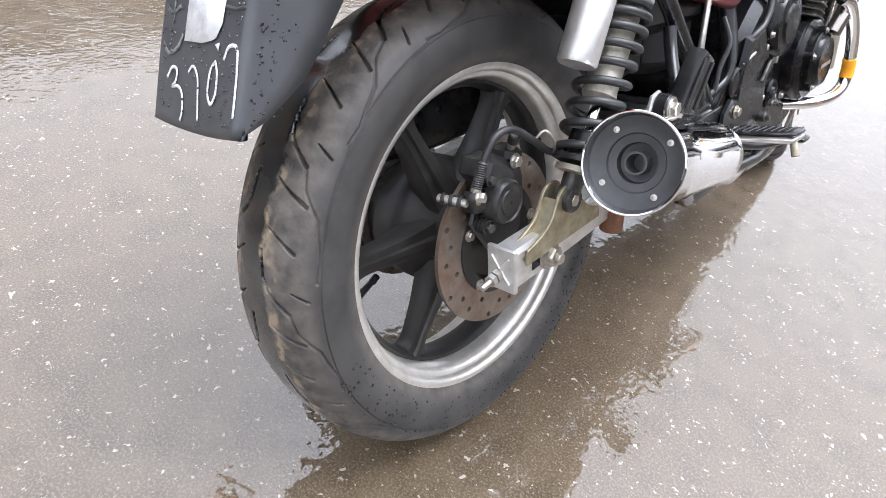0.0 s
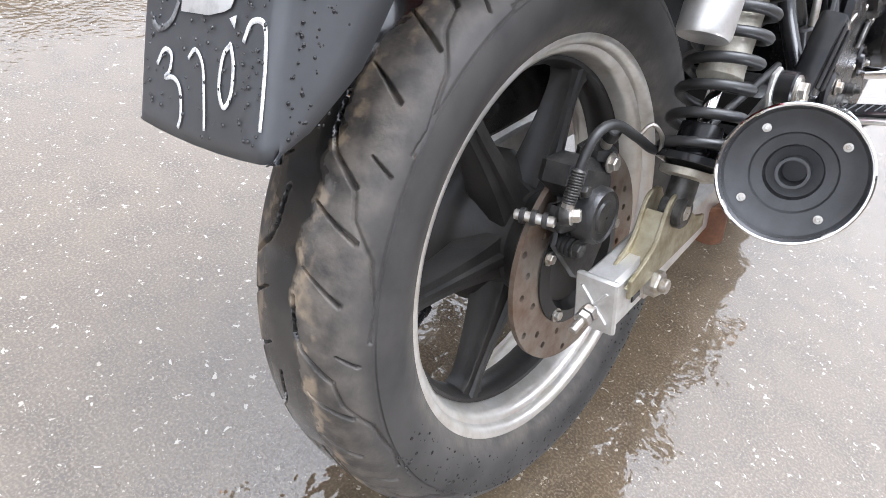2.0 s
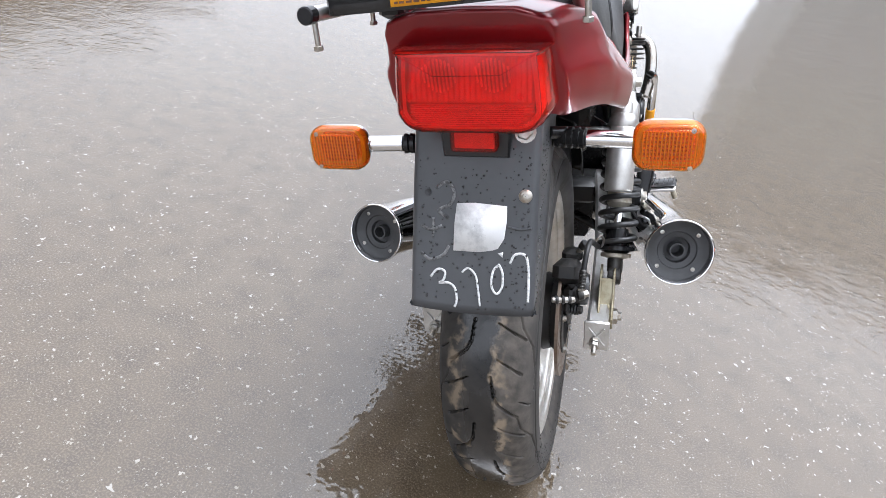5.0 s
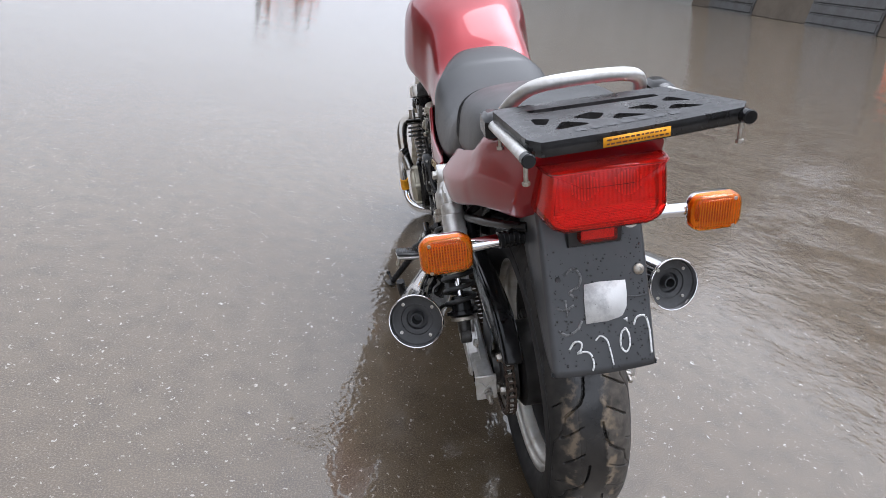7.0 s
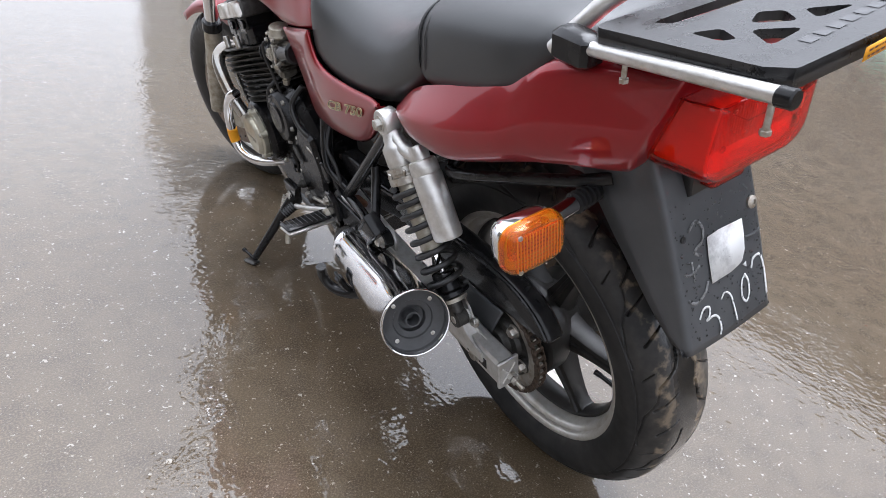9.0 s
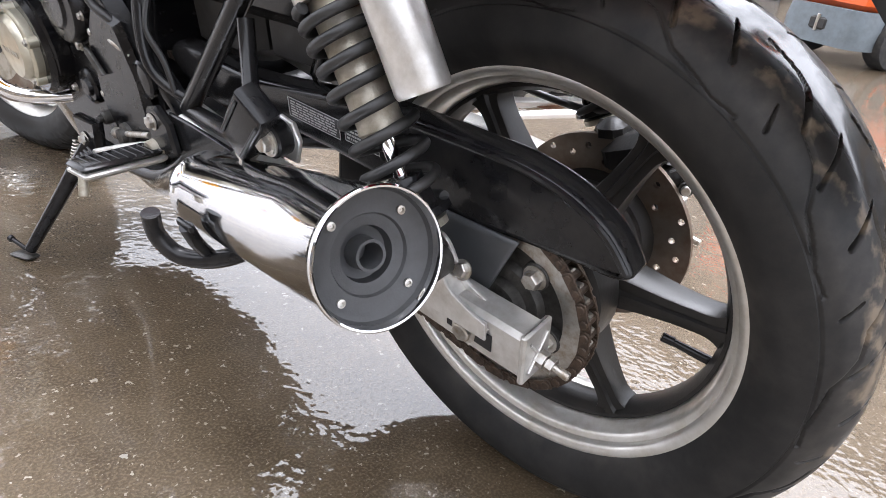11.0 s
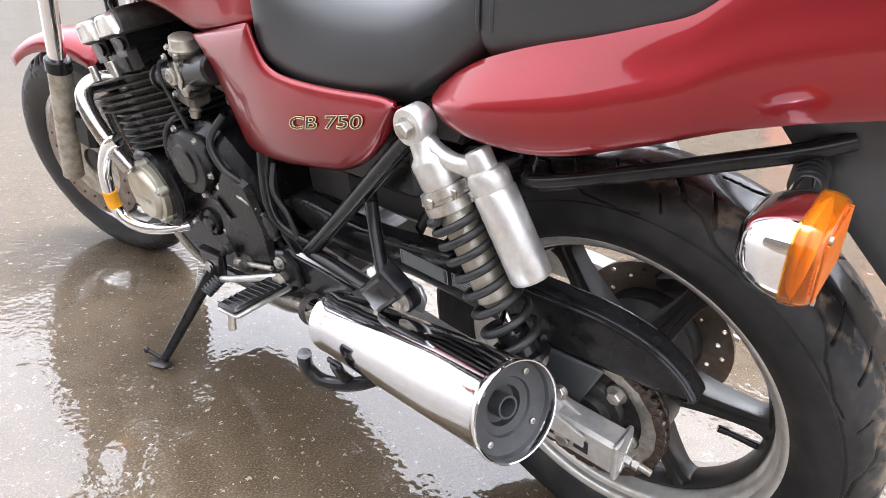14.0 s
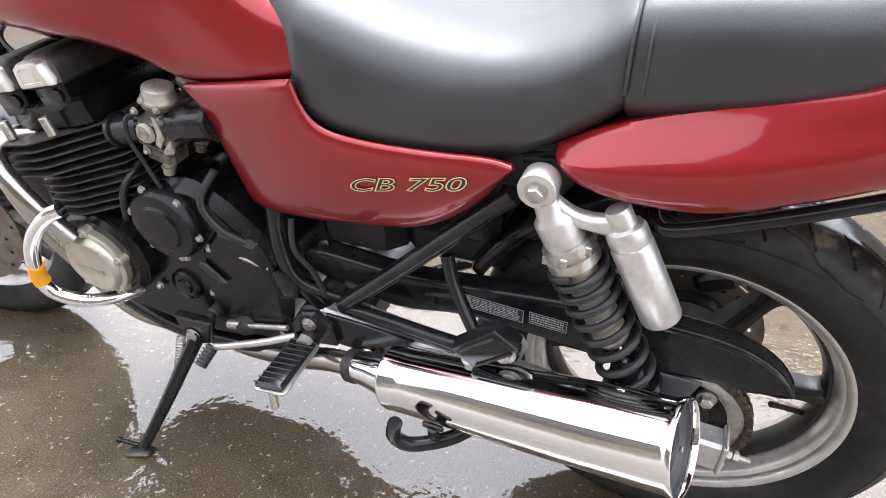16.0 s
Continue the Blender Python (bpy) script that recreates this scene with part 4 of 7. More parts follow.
# chain guard
guard_line = [(0.567, 0.476), (0.404, 0.468), (0.250, 0.482), (0.152, 0.490), (0.046, 0.489), (-0.020, 0.486), (-0.070, 0.474), (-0.108, 0.452), (-0.130, 0.426), (-0.1335, 0.415),
              (-0.120, 0.408), (-0.090, 0.407), (-0.020, 0.404), (0.079, 0.400), (0.297, 0.416), (0.428, 0.398), (0.565, 0.431)]
gl = [(p.x, p.y) for p in curve([(y, z, 0) for y, z in guard_line], 4, closed=True)]
guard = part("chain_guard", Geo().prism(gl, "x", -0.119, -0.080, 0.010, 4), BLACK, bike, "glossy black chain guard over the chain")
part("guard_lip", Geo().tube([(-0.119, y, z - 0.004) for y, z in guard_line[3:9]], 0.0035, 8), BLACK, guard)
flap = skin([(-0.1225, 0.085, 0.408), (-0.1225, 0.03, 0.408), (-0.1225, -0.025, 0.408)], [(-0.1265, 0.072, 0.330), (-0.1265, 0.030, 0.330), (-0.1265, 0.005, 0.338)], -0.002)
part("chain_flap", flap, PLASTIC, guard, solid=0.003)
part("flap_bolt", hexbolt(Geo(), (-0.150, 0.018, 0.372), (-1, 0, 0.4), 0.008, 0.008), STEEL, guard)
def label_plate(y0, z0, y1, z1, drop, lines, parent):
    """A printed data label: black plate, thin frame and rows of unreadable print."""
    u = Vector((0, y1 - y0, z1 - z0))
    d = Vector((0, 0, -drop))
    o = Vector((-0.1197, y0, z0))
    quad = lambda a, b, c, e, x: [[o + u * a + d * c + Vector((x, 0, 0)), o + u * b + d * c + Vector((x, 0, 0))], [o + u * a + d * e + Vector((x, 0, 0)), o + u * b + d * e + Vector((x, 0, 0))]]  # noqa: E731
    lab = part("data_label", Geo().grid(quad(0, 1, 0, 1, 0)), LABELB, parent, "small printed data label")
    ink = Geo()
    for a, b, c, e in ((0, 1, 0, 0.05), (0, 1, 0.95, 1), (0, 0.015, 0, 1), (0.985, 1, 0, 1)):
        ink.grid(quad(a, b, c, e, -0.0004))
    rnd = random.Random(5)
    for k in range(lines):
        c = 0.14 + 0.80 * k / lines
        q = 0.05
        while q < 0.9:
            w = rnd.uniform(0.03, 0.14)
            ink.grid(quad(q, min(q + w, 0.95), c, c + 0.45 / lines, -0.0004))
            q += w + 0.02
    part("print", ink, SILVERINK, lab)


label_plate(0.313, 0.464, 0.222, 0.459, 0.024, 6, guard)
label_plate(0.214, 0.460, 0.160, 0.457, 0.022, 4, guard)

# silencers
def silencer(side):
    tip, front = Vector((side * 0.2765, -0.006, 0.4630)), Vector((side * 0.2447, 0.358, 0.4014))
    front = Vector((0.2150, 0.372, 0.3600)) if side > 0 else Vector((-0.2020, 0.388, 0.3440))
    ax = (tip - front).normalized()
    L = (tip - front).length
    shell = Geo().lathe([(0.034, 0.004), (0.0445, 0.0025), (0.0475, 0.0), (0.0490, -0.0015), (0.0502, 0.0), (0.0506, 0.003), (0.0495, 0.006), (0.0500, 0.04), (0.0535, L * 0.75), (0.0545, L - 0.012), (0.0565, L - 0.006), (0.0576, L - 0.002), (0.0572, L + 0.0004), (0.0560, L + 0.0012), (0.0545, L + 0.0006), (0.0536, L - 0.002), (0.0532, L - 0.012)], front, ax, 72)
    can = part("silencer", shell, CHROME, bike, "polished chrome megaphone silencer")
    cap = Geo().lathe([(0.0533, L - 0.008), (0.0515, L - 0.012), (0.047, L - 0.013), (0.044, L - 0.015), (0.0335, L - 0.016), (0.032, L - 0.019), (0.023, L - 0.021), (0.0215, L - 0.030), (0.0135, L - 0.032), (0.013, L - 0.014), (0.0105, L - 0.014), (0.0095, L - 0.040), (0.0002, L - 0.040)], front, ax, 56)
    part("end_cap", cap, GREY, can, "matt grey end cap with an outlet pipe")
    up = (Vector((0, 0, 1)) - ax * ax.z).normalized()
    rt = ax.cross(up)
    for k in range(4):
        a = radians(38 + 90 * k)
        c = front + ax * (L - 0.0145) + (up * math.cos(a) + rt * math.sin(a)) * 0.0425
        part("rivet", Geo().lathe([(0.0036, 0), (0.0036, 0.0018), (0.0019, 0.0022), (0.0016, 0.0006), (0.0002, 0.0006)], c, ax, 14), STEEL, can)
    neck = Geo().lathe([(0.0215, -0.092), (0.0245, -0.088), (0.0262, -0.070), (0.0310, -0.040), (0.0360, -0.016), (0.0385, 0.004)], front, ax, 48)
    part("neck", neck, CHROME, can)
    clamp = Geo().lathe([(0.0240, -0.096), (0.0275, -0.095), (0.0275, -0.082), (0.0240, -0.081)], front, ax, 36, closed=True)
    part("clamp", clamp, DARKM, can)
    pipe = Geo().tube([front - ax * 0.07, front - ax * 0.14, Vector((side * 0.158, 0.60, 0.262)), Vector((side * 0.115, 0.75, 0.190)), Vector((side * 0.092, 0.90, 0.175)), Vector((side * 0.085, 1.02, 0.185))], 0.0190, 20, 5)
    part("exhaust_pipe", pipe, OIL, can)
    # hanger ear and its bolt
    ear = Geo().prism([(0.205, 0.440), (0.196, 0.466), (0.204, 0.484), (0.224, 0.488), (0.240, 0.476), (0.246, 0.440)], "x", *sorted((side * 0.188, side * 0.194)), bevel=0.0015)
    part("hanger", ear, ALU, can)
    bush = Geo().rod((side * 0.190, 0.222, 0.466), (side * 0.212, 0.222, 0.466), 0.019, seg=24)
    part("rubber_bush", bush, BLACK, can)
    part("hanger_bolt", hexbolt(Geo().lathe([(0.016, 0), (0.016, 0.002), (0.0005, 0.0021)], (side * 0.212, 0.222, 0.466), (side, 0, 0), 20), (side * 0.214, 0.222, 0.466), (side, 0, 0), 0.010, 0.009), STEEL, can)
    stamp = Geo()
    for k in range(9):
        q = L * (0.44 + 0.018 * k)
        a = radians(38) * side
        r = 0.0497 + 0.0012 * k / 9
        c = front + ax * q + (up * math.cos(a) + rt * math.sin(a) * -1) * r
        stamp.box(tuple(c), (0.0026, 0.0042, 0.0012), (0, 0, 0), 0.0003)
    part("stamped_mark", stamp, DARKM, can)
    return can


silencer(1)
silencer(-1)
# ---- bodywork ----
tank_rows = [rounded_ring(0.490, 0.085, 0.785, 0.836, 0.75, 48), rounded_ring(0.506, 0.142, 0.767, 0.846, 0.56, 48, 0.12, 0.36), rounded_ring(0.58, 0.154, 0.750, 0.874, 0.50, 48, 0.20, 0.34),
             rounded_ring(0.64, 0.153, 0.738, 0.925, 0.50, 48, 0.18, 0.34), rounded_ring(0.705, 0.153, 0.730, 0.975, 0.52, 48, 0.14, 0.36), rounded_ring(0.76, 0.167, 0.754, 1.005, 0.56, 48, 0.12, 0.38), rounded_ring(0.82, 0.186, 0.773, 1.030, 0.60, 48, 0.14, 0.40),
             rounded_ring(0.90, 0.200, 0.782, 1.050, 0.64, 48, 0.16, 0.42), rounded_ring(1.02, 0.192, 0.787, 1.045, 0.70, 48, 0.20, 0.44), rounded_ring(1.10, 0.150, 0.805, 1.010, 0.75, 48, 0.2, 0.5), rounded_ring(1.13, 0.09, 0.85, 0.97, 0.8, 48)]
tank = part("fuel_tank", Geo().grid(resample(tank_rows, 5), close_v=True, cap=True), RED, bike, "glossy dark red fuel tank", sharp=60)
part("filler_cap", Geo().lathe([(0.030, -0.01), (0.034, 0.0), (0.033, 0.008), (0.026, 0.011), (0.001, 0.012)], (0, 0.92, 1.047), (0, -0.1, 1), 32), CHROME, tank)

seat_rows = [rounded_ring(0.618, 0.050, 0.830, 0.884, 0.70, 40), rounded_ring(0.610, 0.088, 0.805, 0.897, 0.66, 40, 0.10), rounded_ring(0.585, 0.108, 0.790, 0.898, 0.62, 40, 0.14), rounded_ring(0.552, 0.130, 0.760, 0.890, 0.60, 40, 0.14), rounded_ring(0.524, 0.150, 0.715, 0.880, 0.58, 40, 0.14), rounded_ring(0.500, 0.161, 0.690, 0.868, 0.56, 40, 0.13), rounded_ring(0.42, 0.169, 0.676, 0.842, 0.58, 40, 0.21),
             rounded_ring(0.33, 0.170, 0.680, 0.828, 0.58, 40, 0.21), rounded_ring(0.25, 0.166, 0.694, 0.832, 0.58, 40, 0.19), rounded_ring(0.18, 0.155, 0.728, 0.855, 0.58, 40, 0.13), rounded_ring(0.140, 0.150, 0.756, 0.884, 0.58, 40, 0.14),
             rounded_ring(0.127, 0.146, 0.766, 0.890, 0.6, 40, 0.14)]
seat = part("rider_seat", Geo().grid(resample(seat_rows, 5), close_v=True, cap=True), VINYL, bike, "black vinyl seat, wet and lightly scuffed", sharp=60)
pill_rows = [rounded_ring(0.131, 0.146, 0.768, 0.893, 0.6, 40, 0.14), rounded_ring(0.118, 0.150, 0.756, 0.900, 0.58, 40, 0.14), rounded_ring(0.05, 0.150, 0.762, 0.908, 0.56, 40, 0.14), rounded_ring(-0.04, 0.148, 0.780, 0.914, 0.56, 40, 0.15),
             rounded_ring(-0.09, 0.141, 0.800, 0.917, 0.58, 40, 0.17), rounded_ring(-0.125, 0.124, 0.848, 0.915, 0.62, 40, 0.18), rounded_ring(-0.152, 0.096, 0.868, 0.908, 0.7, 40, 0.2), rounded_ring(-0.160, 0.06, 0.875, 0.898, 0.8, 40, 0.2)]
part("pillion_pad", Geo().grid(resample(pill_rows, 5), close_v=True, cap=True), VINYL, seat, "raised black vinyl pillion pad", sharp=60)
for y, k in ((0.129, 1.004), (0.112, 1.002)):
    ring = rounded_ring(y, 0.147 * k + 0.0025, 0.768, 0.8955, 0.58, 48, 0.14)
    part("seam_piping", Geo().tube([Vector(p) for p in ring[-3:] + ring[:27]], 0.0022, 8, 0), VINYL, seat)

# side panels under the seat
up = [(0.700, 0.739), (0.690, 0.7405), (0.600, 0.759), (0.5135, 0.778), (0.5125, 0.776), (0.503, 0.742), (0.480, 0.720), (0.420, 0.7145), (0.330, 0.716), (0.260, 0.722), (0.233, 0.718)]
lo = [(0.700, 0.731), (0.690, 0.700), (0.668, 0.625), (0.648, 0.566), (0.640, 0.556), (0.615, 0.550), (0.530, 0.560), (0.442, 0.577), (0.355, 0.592), (0.285, 0.637), (0.234, 0.706)]
for side in (1, -1):
    front_x = lambda y: side * (0.166 - 0.034 * max(0, (y - 0.45) / 0.26) ** 1.2)  # noqa: E731
    panel = skin([(front_x(y), y, z) for y, z in up], [(front_x(y) - side * 0.012, y, z) for y, z in lo], side * 0.014, 22, 0, 0.50)
    panel = part("side_panel", panel, RED, bike, "dark red side panel with gold model lettering", solid=0.006)
    for dark in (False, True):
        word = bpy.data.curves.new("word", "FONT")
        word.body, word.size, word.shear, word.space_character, word.align_x = "CB 750", 0.0275, 0.22, 1.02, "CENTER"
        word.fill_mode, word.bevel_depth, word.offset = ("FRONT", 0.0, 0.0003) if dark else ("NONE", 0.00055, 0.0004)
        holder = new("word_holder", word)
        bpy.context.view_layer.update()
        flat = bpy.data.meshes.new_from_object(holder.evaluated_get(bpy.context.evaluated_depsgraph_get()))
        bpy.data.objects.remove(holder)
        turn = Matrix(((0, 0, side, side * (0.1768 if dark else 0.1771)), (side * 1.82, 0, 0, 0.366), (0.38, 0.90, 0, 0.662), (0, 0, 0, 1)))
        flat.transform(turn)
        part("letter_fill" if dark else "lettering", flat, LABELB if dark else GOLD, panel, "" if dark else "gold outlined lettering")

# tail cowl
def cowl_section(y, half, low, edge, inner, top):
    """One section of the tail: a sharp lower lip, a nearly upright flank, a sloping shoulder up to the seat."""
    h = edge - low
    line = [(half - 0.030, low + 0.004), (half - 0.014, low + 0.001), (half - 0.009, low), (half - 0.004, low + 0.06 * h), (half - 0.0005, low + 0.25 * h), (half, low + 0.43 * h), (half - 0.002, low + 0.50 * h), (half - 0.007, low + 0.58 * h),
            (half * 0.48 + inner * 0.52, low + 0.76 * h), (inner + 0.009, low + 0.88 * h), (inner + 0.003, edge - 0.002), (inner - 0.012, edge + 0.3 * (top - edge)), (inner * 0.62, edge + 0.85 * (top - edge)), (0, top)]
    lean = min(1.0, max(0.0, (-0.17 - y) / 0.11))
    side_line = [(x, y + (0.838 - z) * 0.42 * lean, z) for x, z in line]
    return side_line + [(-x, yy, z) for x, yy, z in side_line[-2::-1]]


cowl_rows = [cowl_section(*r) for r in ((0.193, 0.146, 0.722, 0.738, 0.128, 0.735), (0.180, 0.164, 0.712, 0.745, 0.137, 0.738), (0.150, 0.176, 0.703, 0.764, 0.144, 0.748), (0.110, 0.182, 0.699, 0.783, 0.146, 0.766), (0.050, 0.183, 0.700, 0.802, 0.146, 0.780),
                                        (0.0, 0.180, 0.709, 0.814, 0.145, 0.796), (-0.050, 0.173, 0.725, 0.828, 0.142, 0.812), (-0.085, 0.167, 0.737, 0.839, 0.139, 0.830), (-0.110, 0.161, 0.746, 0.857, 0.134, 0.852), (-0.140, 0.154, 0.755, 0.876, 0.127, 0.884),
                                        (-0.190, 0.140, 0.764, 0.888, 0.114, 0.902), (-0.235, 0.125, 0.767, 0.893, 0.101, 0.906), (-0.270, 0.112, 0.770, 0.894, 0.092, 0.906), (-0.276, 0.106, 0.775, 0.889, 0.088, 0.900))]
cowl = part("tail_cowl", Geo().grid(resample(cowl_rows, 4), close_v=True, cap=True), RED, bike, "glossy dark red tail cowl", sharp=60)

# tail lamp
def rounded_rect(hw, hh, r, n=5):
    out = []
    for cx, cz, a0 in ((hw - r, hh - r, 0), (-hw + r, hh - r, 90), (-hw + r, -hh + r, 180), (hw - r, -hh + r, 270)):
        out += [(cx + r * math.cos(radians(a0 + 90 * k / n)), cz + r * math.sin(radians(a0 + 90 * k / n))) for k in range(n + 1)]
    return out


def lamp_loop(k, y, lean, grow=0.0):
    """The outline of the tail lamp, narrower at its foot; lean pushes its lower part forward."""
    right = [(0.074, 0.0465), (0.081, 0.0430), (0.0865, -0.016), (0.0855, -0.027), (0.078, -0.038), (0.064, -0.0445), (0.046, -0.0455)]
    loop = right + [(-x, z) for x, z in right[::-1]]
    loop = [(p.x, p.y) for p in curve([(x, z, 0) for x, z in loop], 3, closed=True)]
    return [(x * (k + grow) + 0.006, y - lean * z, 0.818 + z * k) for x, z in loop]


shell = [lamp_loop(1.0, -0.245, 0.42, 0.08), lamp_loop(1.0, -0.282, 0.38, 0.06), lamp_loop(1.0, -0.316, 0.10, 0.01), lamp_loop(0.985, -0.3225, 0.06), lamp_loop(0.955, -0.3265, 0.05), lamp_loop(0.90, -0.3275, 0.05), lamp_loop(0.45, -0.3280, 0.05)]
lamp = part("tail_lamp", Geo().grid(shell, close_v=True, cap=True), RLENS, bike, "wide red tail lamp lens", solid=0.0022, sharp=30)
flutes = Geo()
rows = []
for k in range(97):
    x = -0.072 + 0.156 * k / 96
    w = 0.0007 if k % 4 in (1, 2) else -0.0007
    rows.append([(x, -0.3085 + w, 0.861), (x, -0.3115 + w, 0.846), (x, -0.3145 + w, 0.828), (x, -0.3165 + w, 0.806)])
part("reflector", flutes.grid(rows), REFLECT, lamp, "fluted bright reflector behind the red lens")
facets = Geo()
for k in range(7):
    z = 0.7765 + 0.0042 * k
    half = 0.062 + 0.012 * min(1.0, k / 3)
    facets.grid([[(x + 0.006, -0.3150 - 0.0016 * (j % 2), z + 0.0021 * j) for j in range(3)] for x in (-half, -half / 2, 0.0, half / 2, half)])
part("line_reflector", facets, REFLECT, lamp)
# white shell added behind the lens so that it shows bright red
housing = [lamp_loop(0.10, -0.258, 0.0), lamp_loop(0.88, -0.258, 0.25), lamp_loop(0.955, -0.268, 0.34, 0.03), lamp_loop(0.955, -0.292, 0.28, 0.02), lamp_loop(0.955, -0.316, 0.09), lamp_loop(0.935, -0.3205, 0.06), lamp_loop(0.88, -0.3205, 0.06)]
part("lamp_backing", Geo().grid(housing, close_v=True, cap=False), WHITE_FILL, lamp, "white backing added inside the lamp to brighten the lens")
# white rods added for the bright upright lines in the lens
for x0 in (-0.027, 0.035):
    ribs = Geo()
    for k in range(9):
        x = x0 - 0.018 + 0.0045 * k
        tall = 0.021 - 0.0007 * (k - 4) ** 2
        ribs.rod((x + 0.001, -0.3226, 0.840 - tall), (x - 0.001, -0.3236, 0.840 + tall * 0.8), 0.0013, seg=8)
    tagged(part("rib_field", ribs, WHITE_FILL, lamp, "bright upright ribs behind the red lens"), kind="stuff")
lines = Geo()
for k in range(11):
    z = 0.781 + 0.0024 * k
    lines.rod((-0.058, -0.3258, z), (0.070, -0.3258, z), 0.0005, seg=5)
tagged(part("lens_line_field", lines, RLENS, lamp), kind="stuff")
for x in (-0.062, 0.066):
    part("lens_screw", Geo().lathe([(0.004, 0), (0.004, 0.003), (0.0005, 0.0035)], (x, -0.3265, 0.816), (0, -1, 0), 12), RLENS, lamp)
rows = [[(x + 0.003, y, 0.756 + z) for x, z in rounded_rect(0.029 * k, 0.016 * k, 0.004)] for y, k in ((-0.245, 1), (-0.300, 1), (-0.303, 0.92))]
# white block added to brighten the small lens
part("window_backing", Geo().box((0.003, -0.294, 0.756), (0.050, 0.003, 0.026), bevel=0.001), WHITE_FILL, lamp)
part("plate_window", Geo().grid(rows, close_v=True, cap=True), RLENS, lamp, "small red lens under the tail lamp", solid=0.0018)

# rear mudguard and number board
back = [(0.542, -0.352), (0.60, -0.332), (0.685, -0.300), (0.74, -0.278), (0.80, -0.252)]
fronts = [(-0.350, 0.5415), (-0.318, 0.553), (-0.272, 0.581), (-0.240, 0.617), (-0.216, 0.646), (-0.148, 0.738), (-0.06, 0.785)]
lefts = [(-0.350, 0.5415), (-0.322, 0.550), (-0.282, 0.588), (-0.254, 0.619), (-0.215, 0.661), (-0.148, 0.740), (-0.06, 0.785)]
rows = []
for k in range(25):
    v = k / 24
    zb = 0.542 + 0.258 * v
    yb = float(np.interp(zb, [b[0] for b in back], [b[1] for b in back]))
    q = v * (len(fronts) - 1)
    i = min(int(q), len(fronts) - 2)
    fy, fz = (a + (b - a) * (q - i) for a, b in zip(fronts[i], fronts[i + 1]))
    ly, lz = (a + (b - a) * (q - i) for a, b in zip(lefts[i], lefts[i + 1]))
    hw = 0.0820
    r = 0.009
    line = []
    for c in (0.0, 0.33, 0.66):
        line.append((hw + 0.002 * min(1, v * 4) * (1 - c), fy + (yb + r - fy) * c, fz + (zb - fz) * c))
    for a in (0, 22.5, 45, 67.5, 90):
        line.append((hw - r + r * math.cos(radians(a)), yb + r - r * math.sin(radians(a)), zb))
    for x in (0.055, 0.03, 0.0):
        line.append((x, yb, zb - 0.004 * (1 - (x / 0.075) ** 2) * (1 - v)))
    other = [(-x, y, z) for x, y, z in line[-2::-1]]
    for c, n in ((0.0, -1), (0.33, -2), (0.66, -3)):
        other[n] = (-hw - 0.002 * min(1, v * 4) * (1 - c), ly + (yb + r - ly) * c, lz + (zb - lz) * c)
    rows.append(line + other)
board = part("rear_mudguard", Geo().grid(rows), PLASTIC, bike, "black plastic rear mudguard beaded with rain", solid=0.0035, sharp=60)


def on_board(x, z, lift=0.0):
    """A place on the back face of the mudguard."""
    y = float(np.interp(z, [b[0] for b in back], [b[1] for b in back]))
    return Vector((x, y - 0.0006 - lift, z))


def stroke(points, w):
    """A flat marker stroke on the board."""
    line = curve([(x, z, 0) for x, z in points], 5)
    left, right = [], []
    for i, p in enumerate(line):
        t = line[min(i + 1, len(line) - 1)] - line[max(i - 1, 0)]
        n = Vector((-t.y, t.x, 0)).normalized() * w / 2
        left.append(on_board(p.x + n.x, p.y + n.y))
        right.append(on_board(p.x - n.x, p.y - n.y))
    return Geo().grid([left, right])


torn = [(-0.021, 0.6735), (0.002, 0.6750), (0.0435, 0.6725), (0.0440, 0.655), (0.0415, 0.634), (0.034, 0.622), (0.027, 0.6195), (0.010, 0.6165), (-0.024, 0.6165), (-0.0235, 0.650)]
sticker = Geo()
sticker.v = [tuple(on_board(x, z, 0.0004)) for x, z in torn]
sticker.f = [tuple(range(len(torn)))]
part("torn_sticker", sticker, PAPER, board, "torn blank white paper sticker", solid=0.0005)
scrap = Geo()
scrap.v = [tuple(on_board(x, z, 0.0004)) for x, z in ((0.034, 0.6165), (0.041, 0.6185), (0.0405, 0.6115))]
scrap.f = [(0, 1, 2)]
part("sticker_scrap", scrap, PAPER, board, solid=0.0005)
scrawl = (([(-0.054, 0.582), (-0.045, 0.592), (-0.035, 0.590), (-0.036, 0.580), (-0.042, 0.575), (-0.030, 0.576), (-0.021, 0.570), (-0.018, 0.555), (-0.021, 0.546)], 0.0030),
          ([(-0.012, 0.590), (-0.004, 0.596), (0.006, 0.588), (0.010, 0.570), (0.013, 0.550)], 0.0026),
          ([(0.037, 0.603), (0.029, 0.595), (0.027, 0.577), (0.034, 0.567), (0.041, 0.576), (0.041, 0.593), (0.036, 0.603)], 0.0030),
          ([(0.050, 0.605), (0.056, 0.616), (0.069, 0.616), (0.0735, 0.600), (0.0745, 0.580), (0.0745, 0.560)], 0.0032))
for pts, w in scrawl:
    part("marker_stroke", stroke(pts, w), CHALK, board, "white hand-drawn marker stroke", solid=0.0003)
faint = (([(-0.05, 0.690), (-0.035, 0.698), (-0.025, 0.686), (-0.03, 0.672), (-0.045, 0.664), (-0.032, 0.655)], 0.004), ([(-0.068, 0.645), (-0.055, 0.640), (-0.040, 0.646)], 0.0035),
         ([(-0.052, 0.655), (-0.052, 0.630)], 0.003), ([(-0.068, 0.612), (-0.055, 0.604), (-0.038, 0.610), (-0.030, 0.622)], 0.004))
